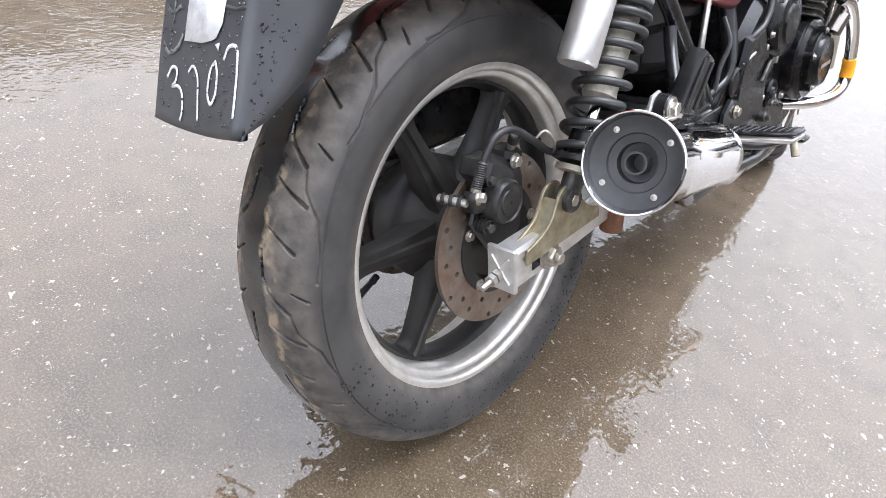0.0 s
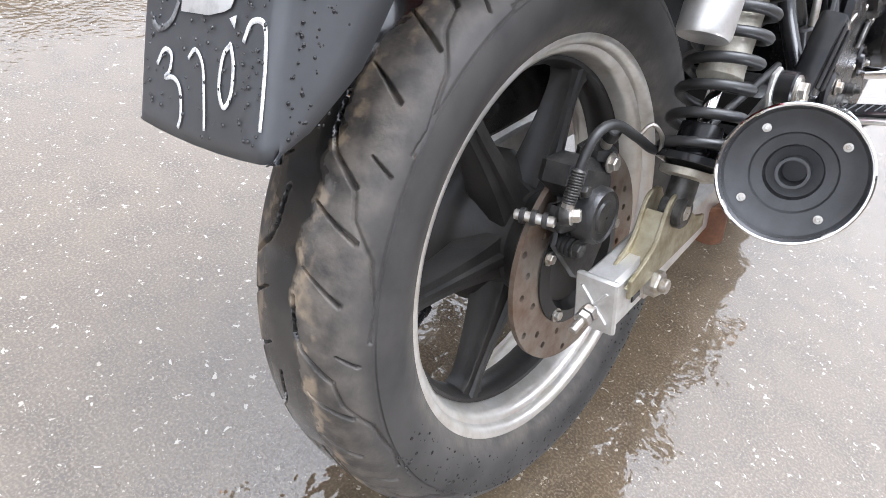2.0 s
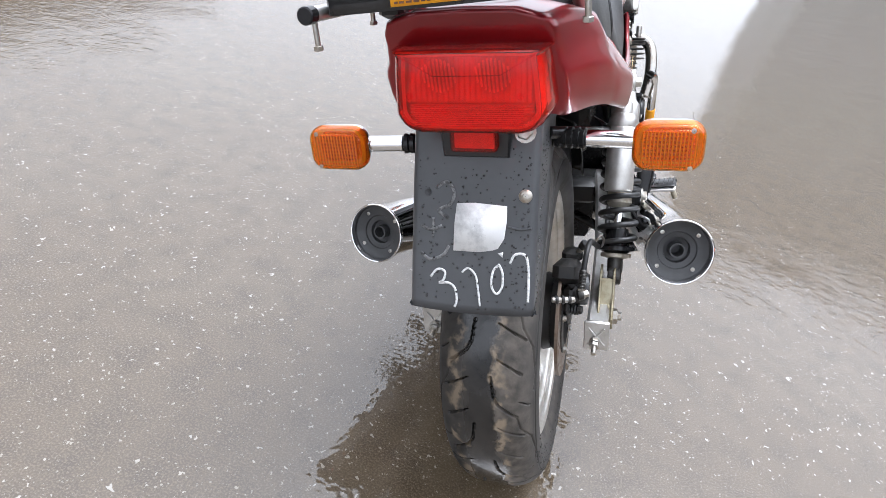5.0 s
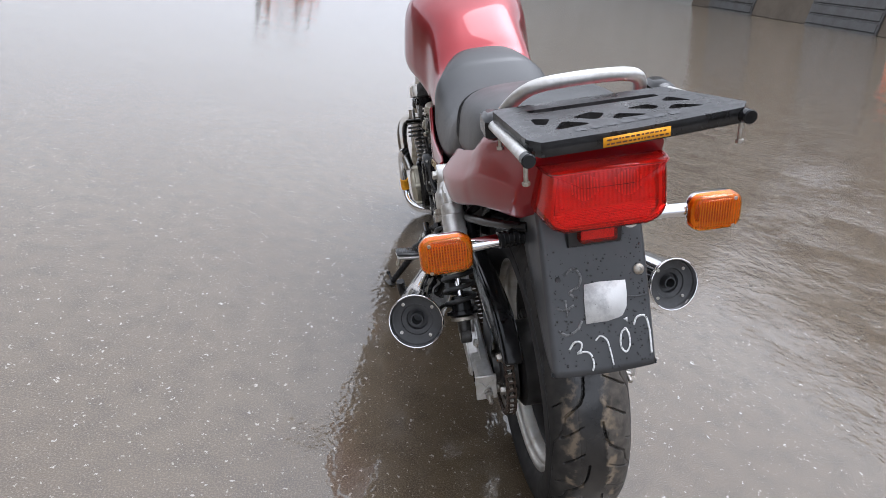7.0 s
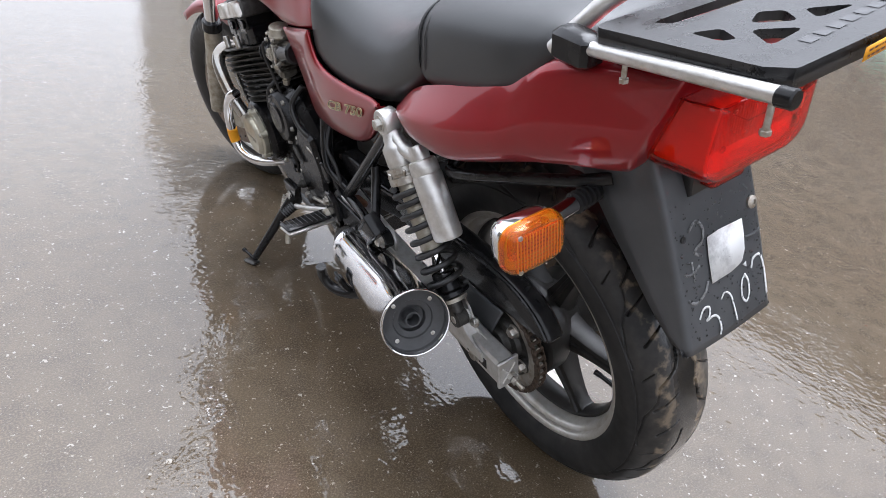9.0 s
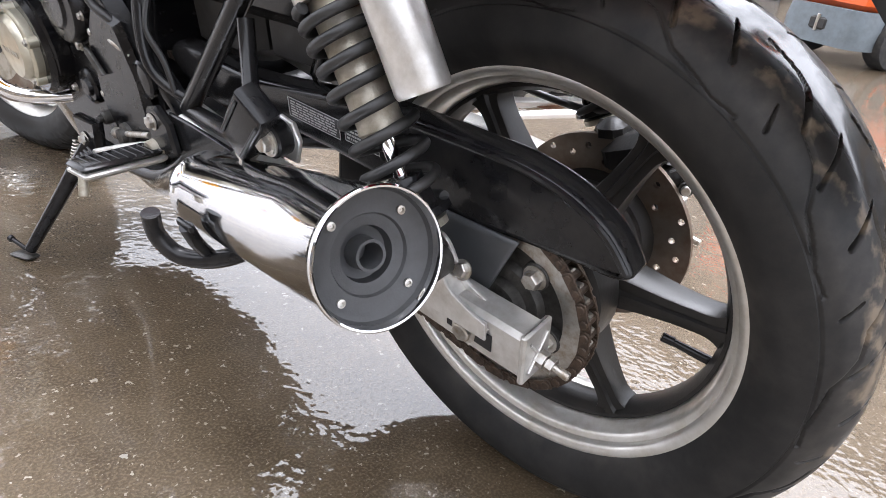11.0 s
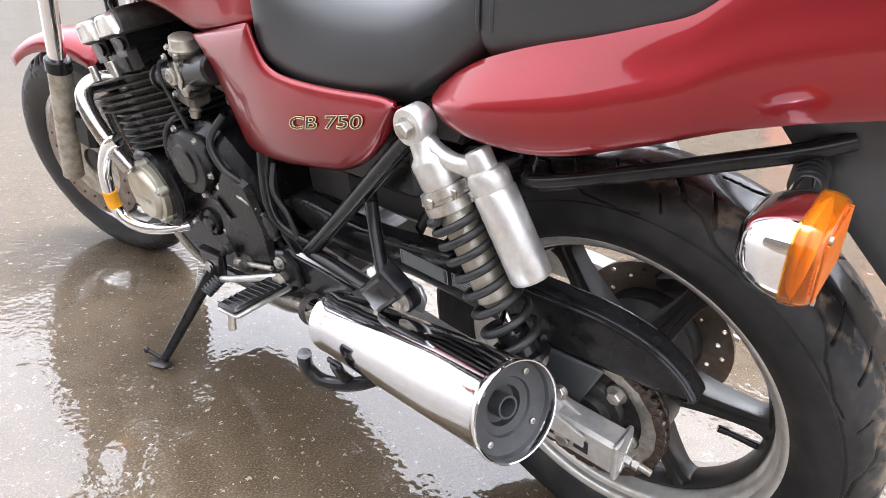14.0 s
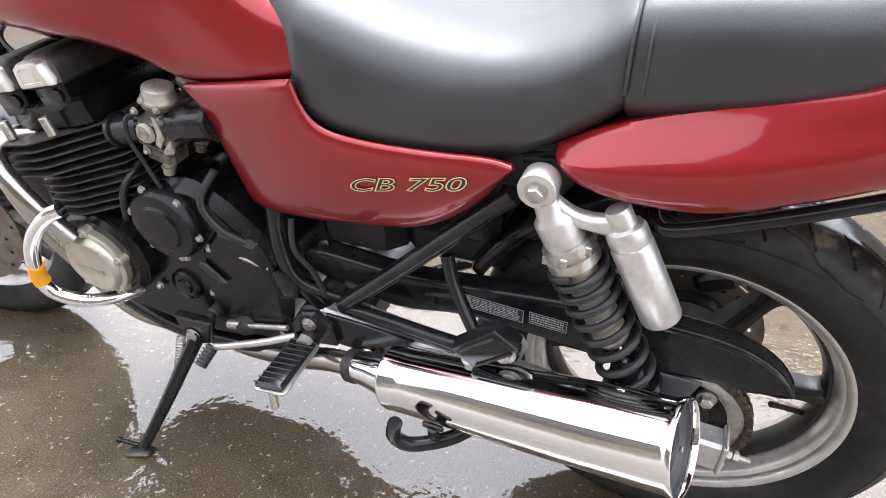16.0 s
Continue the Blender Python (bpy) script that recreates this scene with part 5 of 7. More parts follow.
for pts, w in faint:
    part("faded_stroke", stroke(pts, w), FAINT, board, solid=0.0003)
part("board_screw", Geo().lathe([(0.0085, -0.001), (0.0085, 0.002), (0.006, 0.004), (0.0035, 0.0045), (0.003, 0.002), (0.0005, 0.002)], on_board(0.066, 0.685), (0, -1, 0.35), 20), STEEL, board)
part("screw_hole", Geo().lathe([(0.0045, 0.0), (0.0042, 0.0012), (0.0005, 0.0006)], on_board(-0.060, 0.685), (0, -1, 0.35), 16), LABELB, board)
part("mount_bolt", hexbolt(Geo(), on_board(0.062, 0.757), (0, -1, 0.35), 0.010, 0.012), STEEL, board)
part("crease", Geo().tube([on_board(0.045, 0.648), on_board(0.062, 0.646), on_board(0.075, 0.648)], 0.0016, 6), PLASTIC, board)
part("lamp_recess", Geo().prism([(-0.040, 0.728), (0.044, 0.728), (0.046, 0.765), (-0.042, 0.765)], "y", -0.2865, -0.262, 0.003), LABELB, board)

drops = Geo()
rnd = random.Random(11)
for k in range(420):
    if k % 3:
        u = rnd.random()
        z = rnd.uniform(0.55, 0.74)
        c, nrm = on_board(rnd.choice((1, 1, -1)) * (0.0715 - 0.03 * u * u), z), Vector((0, -1, 0.33))
        if rnd.random() < 0.62:
            q = (z - 0.545) / 0.25
            c, nrm = Vector((0.0826, c.y + 0.012 + rnd.uniform(0.0, 0.03 + 0.06 * q), z + rnd.uniform(-0.004, 0.004))), Vector((1, 0, 0))
    else:
        c, nrm = on_board(rnd.uniform(-0.07, 0.07), rnd.uniform(0.545, 0.72)), Vector((0, -1, 0.33))
    r = rnd.choice((0.0007, 0.0009, 0.0011, 0.0015))
    drops.lathe([(r, 0.0), (r * 0.9, r * 0.30), (r * 0.5, r * 0.55), (r * 0.05, r * 0.62)], c, nrm, 8)
tagged(part("rain_bead", drops, WATER, board, "beads of rain on the plastic"), kind="stuff")

# inner mudguard over the tyre
rows = []
for k in range(25):
    a = radians(28 + 44 * k / 24)
    rows.append([(x, math.cos(a) * r, 0.318 + math.sin(a) * r) for x, r in ((0.092, 0.335), (0.086, 0.352), (0.06, 0.362), (0, 0.366), (-0.06, 0.362), (-0.086, 0.352), (-0.092, 0.335))])
part("inner_mudguard", Geo().grid(rows), BLACK, bike, "black inner mudguard over the rear tyre", solid=0.003, sharp=60)

# grab rails under the cowl
for side in (1, -1):
    rail = Geo().tube([(side * 0.118, 0.082, 0.664), (side * 0.138, 0.074, 0.655), (side * 0.144, 0.050, 0.656), (side * 0.132, -0.040, 0.684), (side * 0.114, -0.120, 0.709), (side * 0.100, -0.170, 0.724), (side * 0.080, -0.205, 0.735)], 0.0088, 12, 5)
    part("under_rail", rail, BLACK, bike, "black tubular rail under the tail")
    part("rail_gusset", Geo().prism([(0.185, 0.655), (0.265, 0.655), (0.285, 0.715), (0.255, 0.745), (0.170, 0.745), (0.155, 0.700)], "x", *sorted((side * 0.085, side * 0.118)), bevel=0.006), SPRING, bike)
part("subframe", Geo().box((0, 0.13, 0.728), (0.18, 0.24, 0.055), bevel=0.012), SPRING, bike, "dull black tray under the seat")

# indicators
def indicator(cx, cy, cz, side):
    rows = []
    for dy, k in ((0.040, 0.25), (0.038, 0.46), (0.032, 0.70), (0.022, 0.87), (0.011, 0.97), (0.0, 1.0)):
        rows.append([(cx + x * k, cy + dy, cz + z * k) for x, z in rounded_rect(0.0425, 0.031, 0.021)])
    shell = part("indicator", Geo().grid(resample(rows, 3), close_v=True, cap=True), CHROME, bike, "chrome indicator with an amber lens", sharp=50)
    rows = []
    for dy, k in ((0.001, 1.02), (-0.007, 1.02), (-0.0125, 0.99), (-0.0165, 0.93), (-0.0178, 0.88), (-0.0178, 0.80), (-0.0188, 0.78), (-0.0190, 0.4)):
        rows.append([(cx + x * k, cy + dy, cz + z * k) for x, z in rounded_rect(0.0425, 0.031, 0.019)])
    lens = part("lens", Geo().grid(rows, close_v=True, cap=True), RAMBER, shell, "ribbed amber lens", solid=0.0018, sharp=30)
    rb = Geo()
    for k in range(15):
        x = cx - 0.031 + 0.062 * k / 14
        rb.rod((x, cy - 0.0186, cz - 0.0225), (x, cy - 0.0186, cz + 0.0225), 0.0010, seg=8)
    for k in range(9):
        z = cz - 0.021 + 0.042 * k / 8
        rb.rod((cx - 0.030, cy - 0.0150, z), (cx + 0.030, cy - 0.0150, z), 0.0011, seg=6)
    tagged(part("lens_ribs", rb, ARIB, lens), kind="stuff")
    bowl = [[(cx + x * k, cy + dy, cz + z * k + 0.004 * (1 - k)) for x, z in rounded_rect(0.040, 0.0285, 0.019)] for dy, k in ((-0.006, 1.0), (-0.003, 0.92), (0.001, 0.74), (0.004, 0.46), (0.005, 0.10))]
    part("reflector", Geo().grid(bowl, close_v=True, cap=False), REFLECT, lens)
    for sx, sz in ((0.030, -0.024), (0.030, 0.024)):
        part("lens_screw", Geo().lathe([(0.003, 0), (0.003, 0.002), (0.0005, 0.0023)], (cx + side * sx * 0.9, cy - 0.0180, cz + sz), (0, -1, 0), 10), STEEL, lens)
    a = Vector((cx - side * 0.030, cy + 0.014, cz))
    b = Vector((side * 0.128, cy + 0.022, cz - 0.001))
    part("stalk", Geo().rod(a, b, 0.0115, seg=20), CHROME, shell)
    boot = Geo()
    c = Vector((side * 0.078, cy + 0.03, cz - 0.002))
    d, prof = (c - b).length, [(0.004, 0)]
    for k in range(6):
        prof += [(0.0122, d * k / 6), (0.0146, d * (k + 0.12) / 6), (0.0140, d * (k + 0.75) / 6), (0.0118, d * (k + 0.9) / 6)]
    boot.lathe(prof + [(0.004, d)], b, c - b, 20, cap=True)
    part("rubber_boot", boot, BLACK, shell)


indicator(-0.2180, -0.210, 0.711, -1)
indicator(0.2310, -0.205, 0.722, 1)

# luggage rack
PALER = material("paler_rack_plastic", (0.075, 0.076, 0.08), 0.45, color2=(0.04, 0.04, 0.042), scale=90)


def rack_place(x, y):
    """The plate hangs a little lower on the left."""
    return Vector((x, y, 0.940 + 0.055 * x - 0.02 * (y + 0.3)))


def soft_corners(loop, k=0.18):
    out = []
    for i, p in enumerate(loop):
        p, q, r = Vector(p), Vector(loop[i - 1]), Vector(loop[(i + 1) % len(loop)])
        out += [p.lerp(q, k), p.lerp(q, k * 0.35).lerp(r, k * 0.35), p.lerp(r, k)]
    return out


def pierced_plate(outer, holes, thick):
    """A moulded plate with openings right through it."""
    loops = [soft_corners(outer, 0.05)] + [soft_corners(h) for h in holes]
    tris = geometry.tessellate_polygon([[Vector((p.x, p.y, 0)) for p in lp] for lp in loops])
    flat = [p for lp in loops for p in lp]
    n = len(flat)
    g = Geo()
    g.v = [tuple(rack_place(p.x, p.y)) for p in flat] + [tuple(rack_place(p.x, p.y) - Vector((0, 0, thick))) for p in flat]
    g.f = [tuple(t) for t in tris] + [tuple(n + k for k in reversed(t)) for t in tris]
    o = 0
    for lp in loops:
        m = len(lp)
        g.f += [(o + k, o + (k + 1) % m, n + o + (k + 1) % m, n + o + k) for k in range(m)]
        o += m
    return g


rim_line = [(-0.130, -0.205), (0.112, -0.240), (0.156, -0.388), (0.140, -0.410), (0.007, -0.416), (-0.108, -0.408), (-0.121, -0.385)]
openings = [[(-0.094, -0.293), (-0.070, -0.309), (-0.083, -0.335), (-0.095, -0.326)], [(-0.081, -0.366), (-0.060, -0.330), (-0.030, -0.364)], [(-0.046, -0.321), (-0.018, -0.309), (-0.002, -0.326), (-0.019, -0.351)],
            [(-0.005, -0.360), (0.010, -0.337), (0.043, -0.368)], [(0.026, -0.323), (0.056, -0.319), (0.066, -0.338), (0.057, -0.350)], [(0.067, -0.361), (0.084, -0.341), (0.115, -0.373)], [(0.095, -0.299), (0.112, -0.341), (0.078, -0.317)],
            [(-0.092, -0.245), (0.086, -0.272), (0.088, -0.292), (-0.082, -0.267)]]
rack = part("luggage_rack", pierced_plate(rim_line, openings, 0.009), RACKP, bike, "black plastic luggage rack with triangular cut-outs", sharp=30)
skirt = Geo()
skirt.grid([[rack_place(p.x, p.y) + Vector((0, 0, h)) for p in soft_corners(rim_line, 0.05)] for h in (-0.0002, -0.008, -0.019)], close_v=True)
part("rack_skirt", skirt, RACKP, rack, solid=0.004)
tape = Geo().grid([[rack_place(x, -0.4225) + Vector((0, 0, h)) for x in (-0.038, -0.01, 0.02, 0.044)] for h in (-0.003, -0.015)])
part("warning_label", tape, YELLOW, rack, "yellow warning label with fine print", solid=0.0006)
pr = Geo()
rnd = random.Random(2)
for h in (-0.0065, -0.0115):
    x = -0.034
    while x < 0.038:
        w = rnd.uniform(0.0018, 0.006)
        pr.grid([[rack_place(x + d, -0.4233) + Vector((0, 0, h + e)) for d in (0, w)] for e in (0.0010, -0.0010)])
        x += w + 0.0016
part("print", pr, RUST, rack)
# flat bars in a paler tone in place of the faint embossed text
for k in range(7):
    x = -0.06 + k * 0.020
    part("raised_mark", Geo().grid([[rack_place(x + d, y) + Vector((0, 0, 0.0005)) for d in (0, 0.014)] for y in (-0.376, -0.388)]), PALER, rack)
for side, x in ((-1, -0.128), (1, 0.142)):
    z0 = 0.906 if side < 0 else 0.926
    bar = Geo().rod((x, -0.185, z0), (x, -0.412, z0 + 0.014), 0.0078, seg=18)
    part("side_tube", bar, ALU, rack, "bare aluminium rack tube")
    part("tube_cap", Geo().rod((x, -0.408, z0 + 0.0138), (x, -0.424, z0 + 0.0147), 0.0090, seg=18), BLACK, rack)
    part("tube_clamp", Geo().box((x * 0.96, -0.178, z0 - 0.004), (0.034, 0.055, 0.036), (4, 0, 0), 0.006), BLACK, rack)
    for y in (-0.250, -0.405):
        pin = Geo().rod((x, y, z0 + 0.006), (x, y, z0 - 0.020), 0.003, seg=10).rod((x, y, z0 - 0.017), (x, y, z0 - 0.022), 0.0052, seg=6)
        part("rack_pin", pin, STEEL, rack)
hoop = Geo().tube([(-0.112, -0.130, 0.885), (-0.102, -0.158, 0.914), (-0.082, -0.182, 0.942), (-0.055, -0.200, 0.958), (0.0, -0.210, 0.964), (0.060, -0.204, 0.962), (0.092, -0.195, 0.955), (0.106, -0.182, 0.938), (0.110, -0.160, 0.912), (0.112, -0.130, 0.885)], 0.0105, 16, 5)
part("grab_handle", hoop, ALU, bike, "silver arched pillion grab handle")
# ---- frame, engine and front end ----
CARB = material("grimy_carburettor_alloy", (0.21, 0.20, 0.175), 0.34, 0.7, color2=(0.07, 0.06, 0.045), scale=55, bump=0.3, bump_scale=350, rough_var=0.25)
for side in (1, -1):
    f1 = Geo().tube([(side * 0.150, 0.235, 0.668), (side * 0.150, 0.40, 0.505), (side * 0.150, 0.50, 0.408)], 0.013, 14, 3)
    f1.tube([(side * 0.150, 0.50, 0.405), (side * 0.165, 0.40, 0.415), (side * 0.195, 0.29, 0.440), (side * 0.205, 0.235, 0.455)], 0.011, 12, 4)
    part("frame_tube", f1, BLACK, bike, "black steel frame tube")
    part("strut", Geo().tube([(side * 0.152, 0.322, 0.556), (side * 0.165, 0.308, 0.520), (side * 0.200, 0.262, 0.468), (side * 0.206, 0.240, 0.458)], 0.0095, 12, 4), BLACK, bike)
    part("upright_tube", Geo().tube([(side * 0.110, 0.60, 0.70), (side * 0.118, 0.612, 0.565), (side * 0.140, 0.60, 0.47), (side * 0.138, 0.565, 0.41), (side * 0.130, 0.53, 0.36)], 0.016, 14, 4), BLACK, bike)
    part("top_tube", Geo().tube([(side * 0.11, 0.235, 0.70), (side * 0.10, 0.0, 0.745), (side * 0.09, -0.15, 0.785)], 0.012, 12, 3), BLACK, bike)
    pad = Geo().lathe([(0.006, 0), (0.026, 0.001), (0.028, 0.004), (0.028, 0.010), (0.024, 0.013), (0.023, 0.010), (0.014, 0.012), (0.001, 0.013)], (side * 0.150, 0.60, 0.425), (side, 0, 0), 28)
    part("pivot_cap", pad, BLACK, bike)
    # rider's foot rest; the right one sits a little higher and further back
    rest_back, rest_up = (0.016, 0.012) if side > 0 else (0.0, 0.0)
    mount = Geo().prism([(0.500, 0.350), (0.505, 0.392), (0.530, 0.412), (0.556, 0.405), (0.566, 0.372), (0.560, 0.340)], "x", *sorted((side * 0.172, side * 0.186)), bevel=0.004)
    mount.prism([(0.395, 0.377), (0.372, 0.392), (0.455, 0.400), (0.520, 0.402), (0.520, 0.342), (0.470, 0.340)], "x", *sorted((side * 0.166, side * 0.1725)), bevel=0.002)
    peg_hold = part("foot_rest_bracket", mount, BLACK, bike)
    part("mount_bolt", hexbolt(Geo(), (side * 0.187, 0.542, 0.388), (side, 0, 0), 0.009, 0.008), STEEL, peg_hold)
    rest = Geo().box((side * 0.240, 0.556 - rest_back, 0.340 + rest_up), (0.120, 0.050, 0.011), (0, side * -8, side * -6), 0.004)
    peg = part("foot_rest", rest, ALU, bike, "rubber-topped alloy foot rest")
    part("rubber", Geo().box((side * 0.242, 0.556 - rest_back, 0.3495 + rest_up), (0.116, 0.046, 0.010), (0, side * -8, side * -6), 0.004), BLACK, peg)
    ridges = Geo()
    for k in range(10):
        ridges.box((side * (0.190 + 0.0115 * k), 0.556 - rest_back, 0.3466 + rest_up + 0.00162 * k), (0.0018, 0.040, 0.003), (0, side * -8, side * -6), 0.0006)
    tagged(part("ridges", ridges, GREY, peg), kind="stuff")
    part("feeler", Geo().rod((side * 0.290, 0.552 - rest_back, 0.343 + rest_up), (side * 0.300, 0.545 - rest_back, 0.318 + rest_up), 0.0065), DULL, peg)
    part("hinge", Geo().rod((side * 0.180, 0.556, 0.345), (side * 0.196, 0.556, 0.343), 0.014), DULL, peg)
    # folded pillion foot rest
    tilt = -20 if side > 0 else 46
    cy, cz = (0.264, 0.494) if side > 0 else (0.243, 0.480)
    turn = Matrix.Translation((side * 0.216, cy, cz)) @ Matrix.Rotation(radians(side * 8), 4, "Y") @ Matrix.Rotation(radians(tilt), 4, "X")
    wedge = [(-0.022, -0.044), (0.022, -0.044), (0.024, 0.040), (-0.017, 0.044), (-0.021, 0.030)]
    ppeg = part("pillion_foot_rest", Geo().prism(wedge, "x", -0.014, 0.014, 0.006, 3).moved(turn), BLACK, bike, "folded black rubber pillion foot rest")
    part("tip", Geo().box((0, -0.012, -0.046), (0.020, 0.020, 0.024), (0, 0, 0), 0.004).moved(turn), DULL, ppeg)
    for k in (-1, 1):
        part("edge_rib", Geo().box((side * 0.015, 0.016 * k, 0), (0.004, 0.004, 0.068), (0, 0, 0), 0.0015).moved(turn), SPRING, ppeg)

# side cover and swing-arm area
# battery block drawn lower to darken the gap under the side panels
part("battery_filler", Geo().box((0, 0.42, 0.60), (0.20, 0.30, 0.14), bevel=0.02), BLACK, bike)
part("air_box", Geo().box((0, 0.66, 0.68), (0.20, 0.14, 0.14), bevel=0.02), BLACK, bike)

# dark filler blocks added to hide bright ground behind the frame
part("dark_filler", Geo().box((0, 0.34, 0.52), (0.13, 0.20, 0.14), bevel=0.03), SPRING, bike, "dull black filler block added behind the frame")
part("rear_filler", Geo().box((0, 0.50, 0.535), (0.17, 0.15, 0.16), bevel=0.025), SPRING, bike, "dull black box behind the frame")


def build_carburettor(x, side, detailed):
    """A constant-velocity carburettor: body, capped vacuum chamber, float bowl and its small fittings."""
    put = lambda dx, y, z: Vector((x + side * dx, y, z))  # noqa: E731
    body = Geo().box(put(0, 0.766, 0.662), (0.044, 0.062, 0.042), (12, 0, 0), 0.008).lathe([(0.019, -0.032), (0.022, -0.030), (0.022, 0.030), (0.019, 0.032)], put(0, 0.766, 0.664), (0, 1, -0.21), 24, cap=True)
    carb = part("carburettor", body, CARB, bike, "grimy alloy carburettor")
    part("vacuum_chamber", Geo().lathe([(0.020, -0.012), (0.0215, 0.0), (0.0255, 0.004), (0.0255, 0.009)], put(0, 0.760, 0.697), (0, -0.21, 1), 28, cap=True), CARB, carb)
    part("top_cap", Geo().lathe([(0.026, 0.0), (0.0262, 0.004), (0.023, 0.008), (0.0215, 0.020), (0.018, 0.0225), (0.0005, 0.023)], put(0, 0.758, 0.7065), (0, -0.21, 1), 28), DULL, carb)
    part("float_bowl", Geo().box(put(0, 0.774, 0.622), (0.042, 0.050, 0.028), (12, 0, 0), 0.007).box(put(0, 0.772, 0.639), (0.048, 0.058, 0.005), (12, 0, 0), 0.002), CARB, carb)
    part("drain_plug", Geo().rod(put(0, 0.779, 0.606), put(0.004, 0.783, 0.582), 0.0085).rod(put(0.002, 0.780, 0.597), put(0.0022, 0.7805, 0.594), 0.011), DULL, carb)
    if not detailed:
        return
    rnd = random.Random(8)
    for dy, dz in ((-0.022, 0.041), (0.020, 0.034), (-0.018, -0.024), (0.022, -0.030), (0.0, 0.052)):
        part("screw", hexbolt(Geo(), put(0.0225, 0.766 + dy, 0.662 + dz), (side, 0, 0), 0.0042, 0.006), STEEL, carb)
    part("throttle_drum", Geo().lathe([(0.006, 0), (0.014, 0.001), (0.015, 0.003), (0.012, 0.005), (0.015, 0.007), (0.013, 0.009), (0.001, 0.010)], put(0.022, 0.776, 0.664), (side, 0, 0), 24), DULL, carb)
    part("spring", Geo().tube([put(0.026 + 0.0004 * k, 0.776 + 0.008 * math.cos(k * 0.9), 0.664 + 0.008 * math.sin(k * 0.9)) for k in range(22)], 0.0012, 6, 0), STEEL, carb)
    part("lever", Geo().prism([(0.744, 0.660), (0.750, 0.690), (0.756, 0.692), (0.756, 0.664), (0.764, 0.648), (0.757, 0.642)], "x", *sorted((x + side * 0.024, x + side * 0.027)), bevel=0.0006), STEEL, carb)
    part("choke_rod", Geo().rod(put(0.024, 0.748, 0.688), put(-0.08, 0.748, 0.688), 0.003), STEEL, carb)
    part("vent_tube", Geo().tube([put(0.018, 0.790, 0.690), put(0.030, 0.800, 0.684), put(0.032, 0.806, 0.655), put(0.026, 0.800, 0.610), put(0.02, 0.79, 0.56)], 0.0035, 8, 5), SPRING, carb)
    part("mixture_screw", Geo().rod(put(0.006, 0.800, 0.646), put(0.010, 0.806, 0.622), 0.0045), DULL, carb)
    part("fuel_stub", Geo().rod(put(0.016, 0.744, 0.650), put(0.030, 0.735, 0.646), 0.005).rod(put(0.026, 0.7375, 0.647), put(0.034, 0.7325, 0.645), 0.0062), DULL, carb)


# engine
case_line = [(0.60, 0.40), (0.61, 0.47), (0.66, 0.53), (0.74, 0.58), (0.83, 0.56), (0.90, 0.53), (0.98, 0.51), (1.04, 0.47), (1.055, 0.40), (1.03, 0.32), (0.97, 0.265), (0.84, 0.245), (0.70, 0.26), (0.62, 0.32)]
cl = [(p.x, p.y) for p in curve([(y, z, 0) for y, z in case_line], 4, closed=True)]
engine = part("engine", Geo().prism(cl, "x", -0.155, 0.155, 0.018), ENGINE, bike, "black four-cylinder engine with finned barrels")
pan_rows = [[(x * k, y, z) for x, y in ((0.095, 0.66), (0.105, 0.69), (0.105, 0.98), (0.090, 1.01), (-0.090, 1.01), (-0.105, 0.98), (-0.105, 0.69), (-0.095, 0.66))] for z, k in ((0.262, 1.0), (0.205, 0.98), (0.155, 0.86), (0.142, 0.78))]
part("oil_pan", Geo().grid(pan_rows, close_v=True, cap=True), ENGINE, engine, "black finned oil pan")
for k in range(6):
    part("pan_rib", Geo().box((0, 0.715 + 0.05 * k, 0.139), (0.15, 0.006, 0.016), bevel=0.002), ENGINE, engine)
LEANF = 13.0
FIN = material("worn_fin_paint", (0.030, 0.029, 0.027), 0.30, 0.3, color2=(0.075, 0.070, 0.062), scale=45, bump=0.15, bump_scale=350, rough_var=0.2)


def barrel(u, h):
    """Along the barrels, which lean forward: u across, h up from the crankcase."""
    a = radians(LEANF)
    return 0.920 + u * math.cos(a) + h * math.sin(a), 0.475 + h * math.cos(a) - u * math.sin(a)


for k in range(11):
    h = 0.030 + 0.0135 * k
    wide, front, rear = 0.182 - 0.0015 * (k % 2), 0.096, 0.090
    if k > 5:
        wide, front, rear = 0.200, 0.122, 0.096
    corner = [(-rear, 0.125), (-rear + 0.01, 0.145), (0.012, wide + 0.004), (0.026, wide + 0.006), (front - 0.012, wide), (front, wide - 0.012)]
    ol = [(x, u) for u, x in corner] + [(-x, u) for u, x in corner[::-1]]
    g = Geo()
    rows = []
    for dh, s in ((0, 0.992), (0.0006, 1.0), (0.0030, 1.0), (0.0036, 0.992)):
        rows.append([(x * s, *barrel(u * s, h + dh)) for x, u in ol])
    g.grid(rows, close_v=True, cap=True)
    part("cooling_fin", g, FIN, engine)
core = Geo()
rows = [[(x, *barrel(u, h)) for x, u in ((0.110, -0.074), (0.140, -0.05), (0.160, 0.0), (0.162, 0.06), (0.150, 0.086), (-0.150, 0.086), (-0.162, 0.06), (-0.160, 0.0), (-0.140, -0.05), (-0.110, -0.074))] for h in (0.0, 0.19)]
part("cylinder_block", core.grid(rows, close_v=True, cap=True), ENGINE, engine)
headg = Geo()
rows = []
for h, s in ((0.168, 0.95), (0.174, 1.0), (0.208, 1.0), (0.213, 0.97)):
    rows.append([(x * s, *barrel(u * s, h)) for x, u in ((0.155, -0.08), (0.165, -0.06), (0.165, 0.07), (0.155, 0.09), (-0.155, 0.09), (-0.165, 0.07), (-0.165, -0.06), (-0.155, -0.08))])
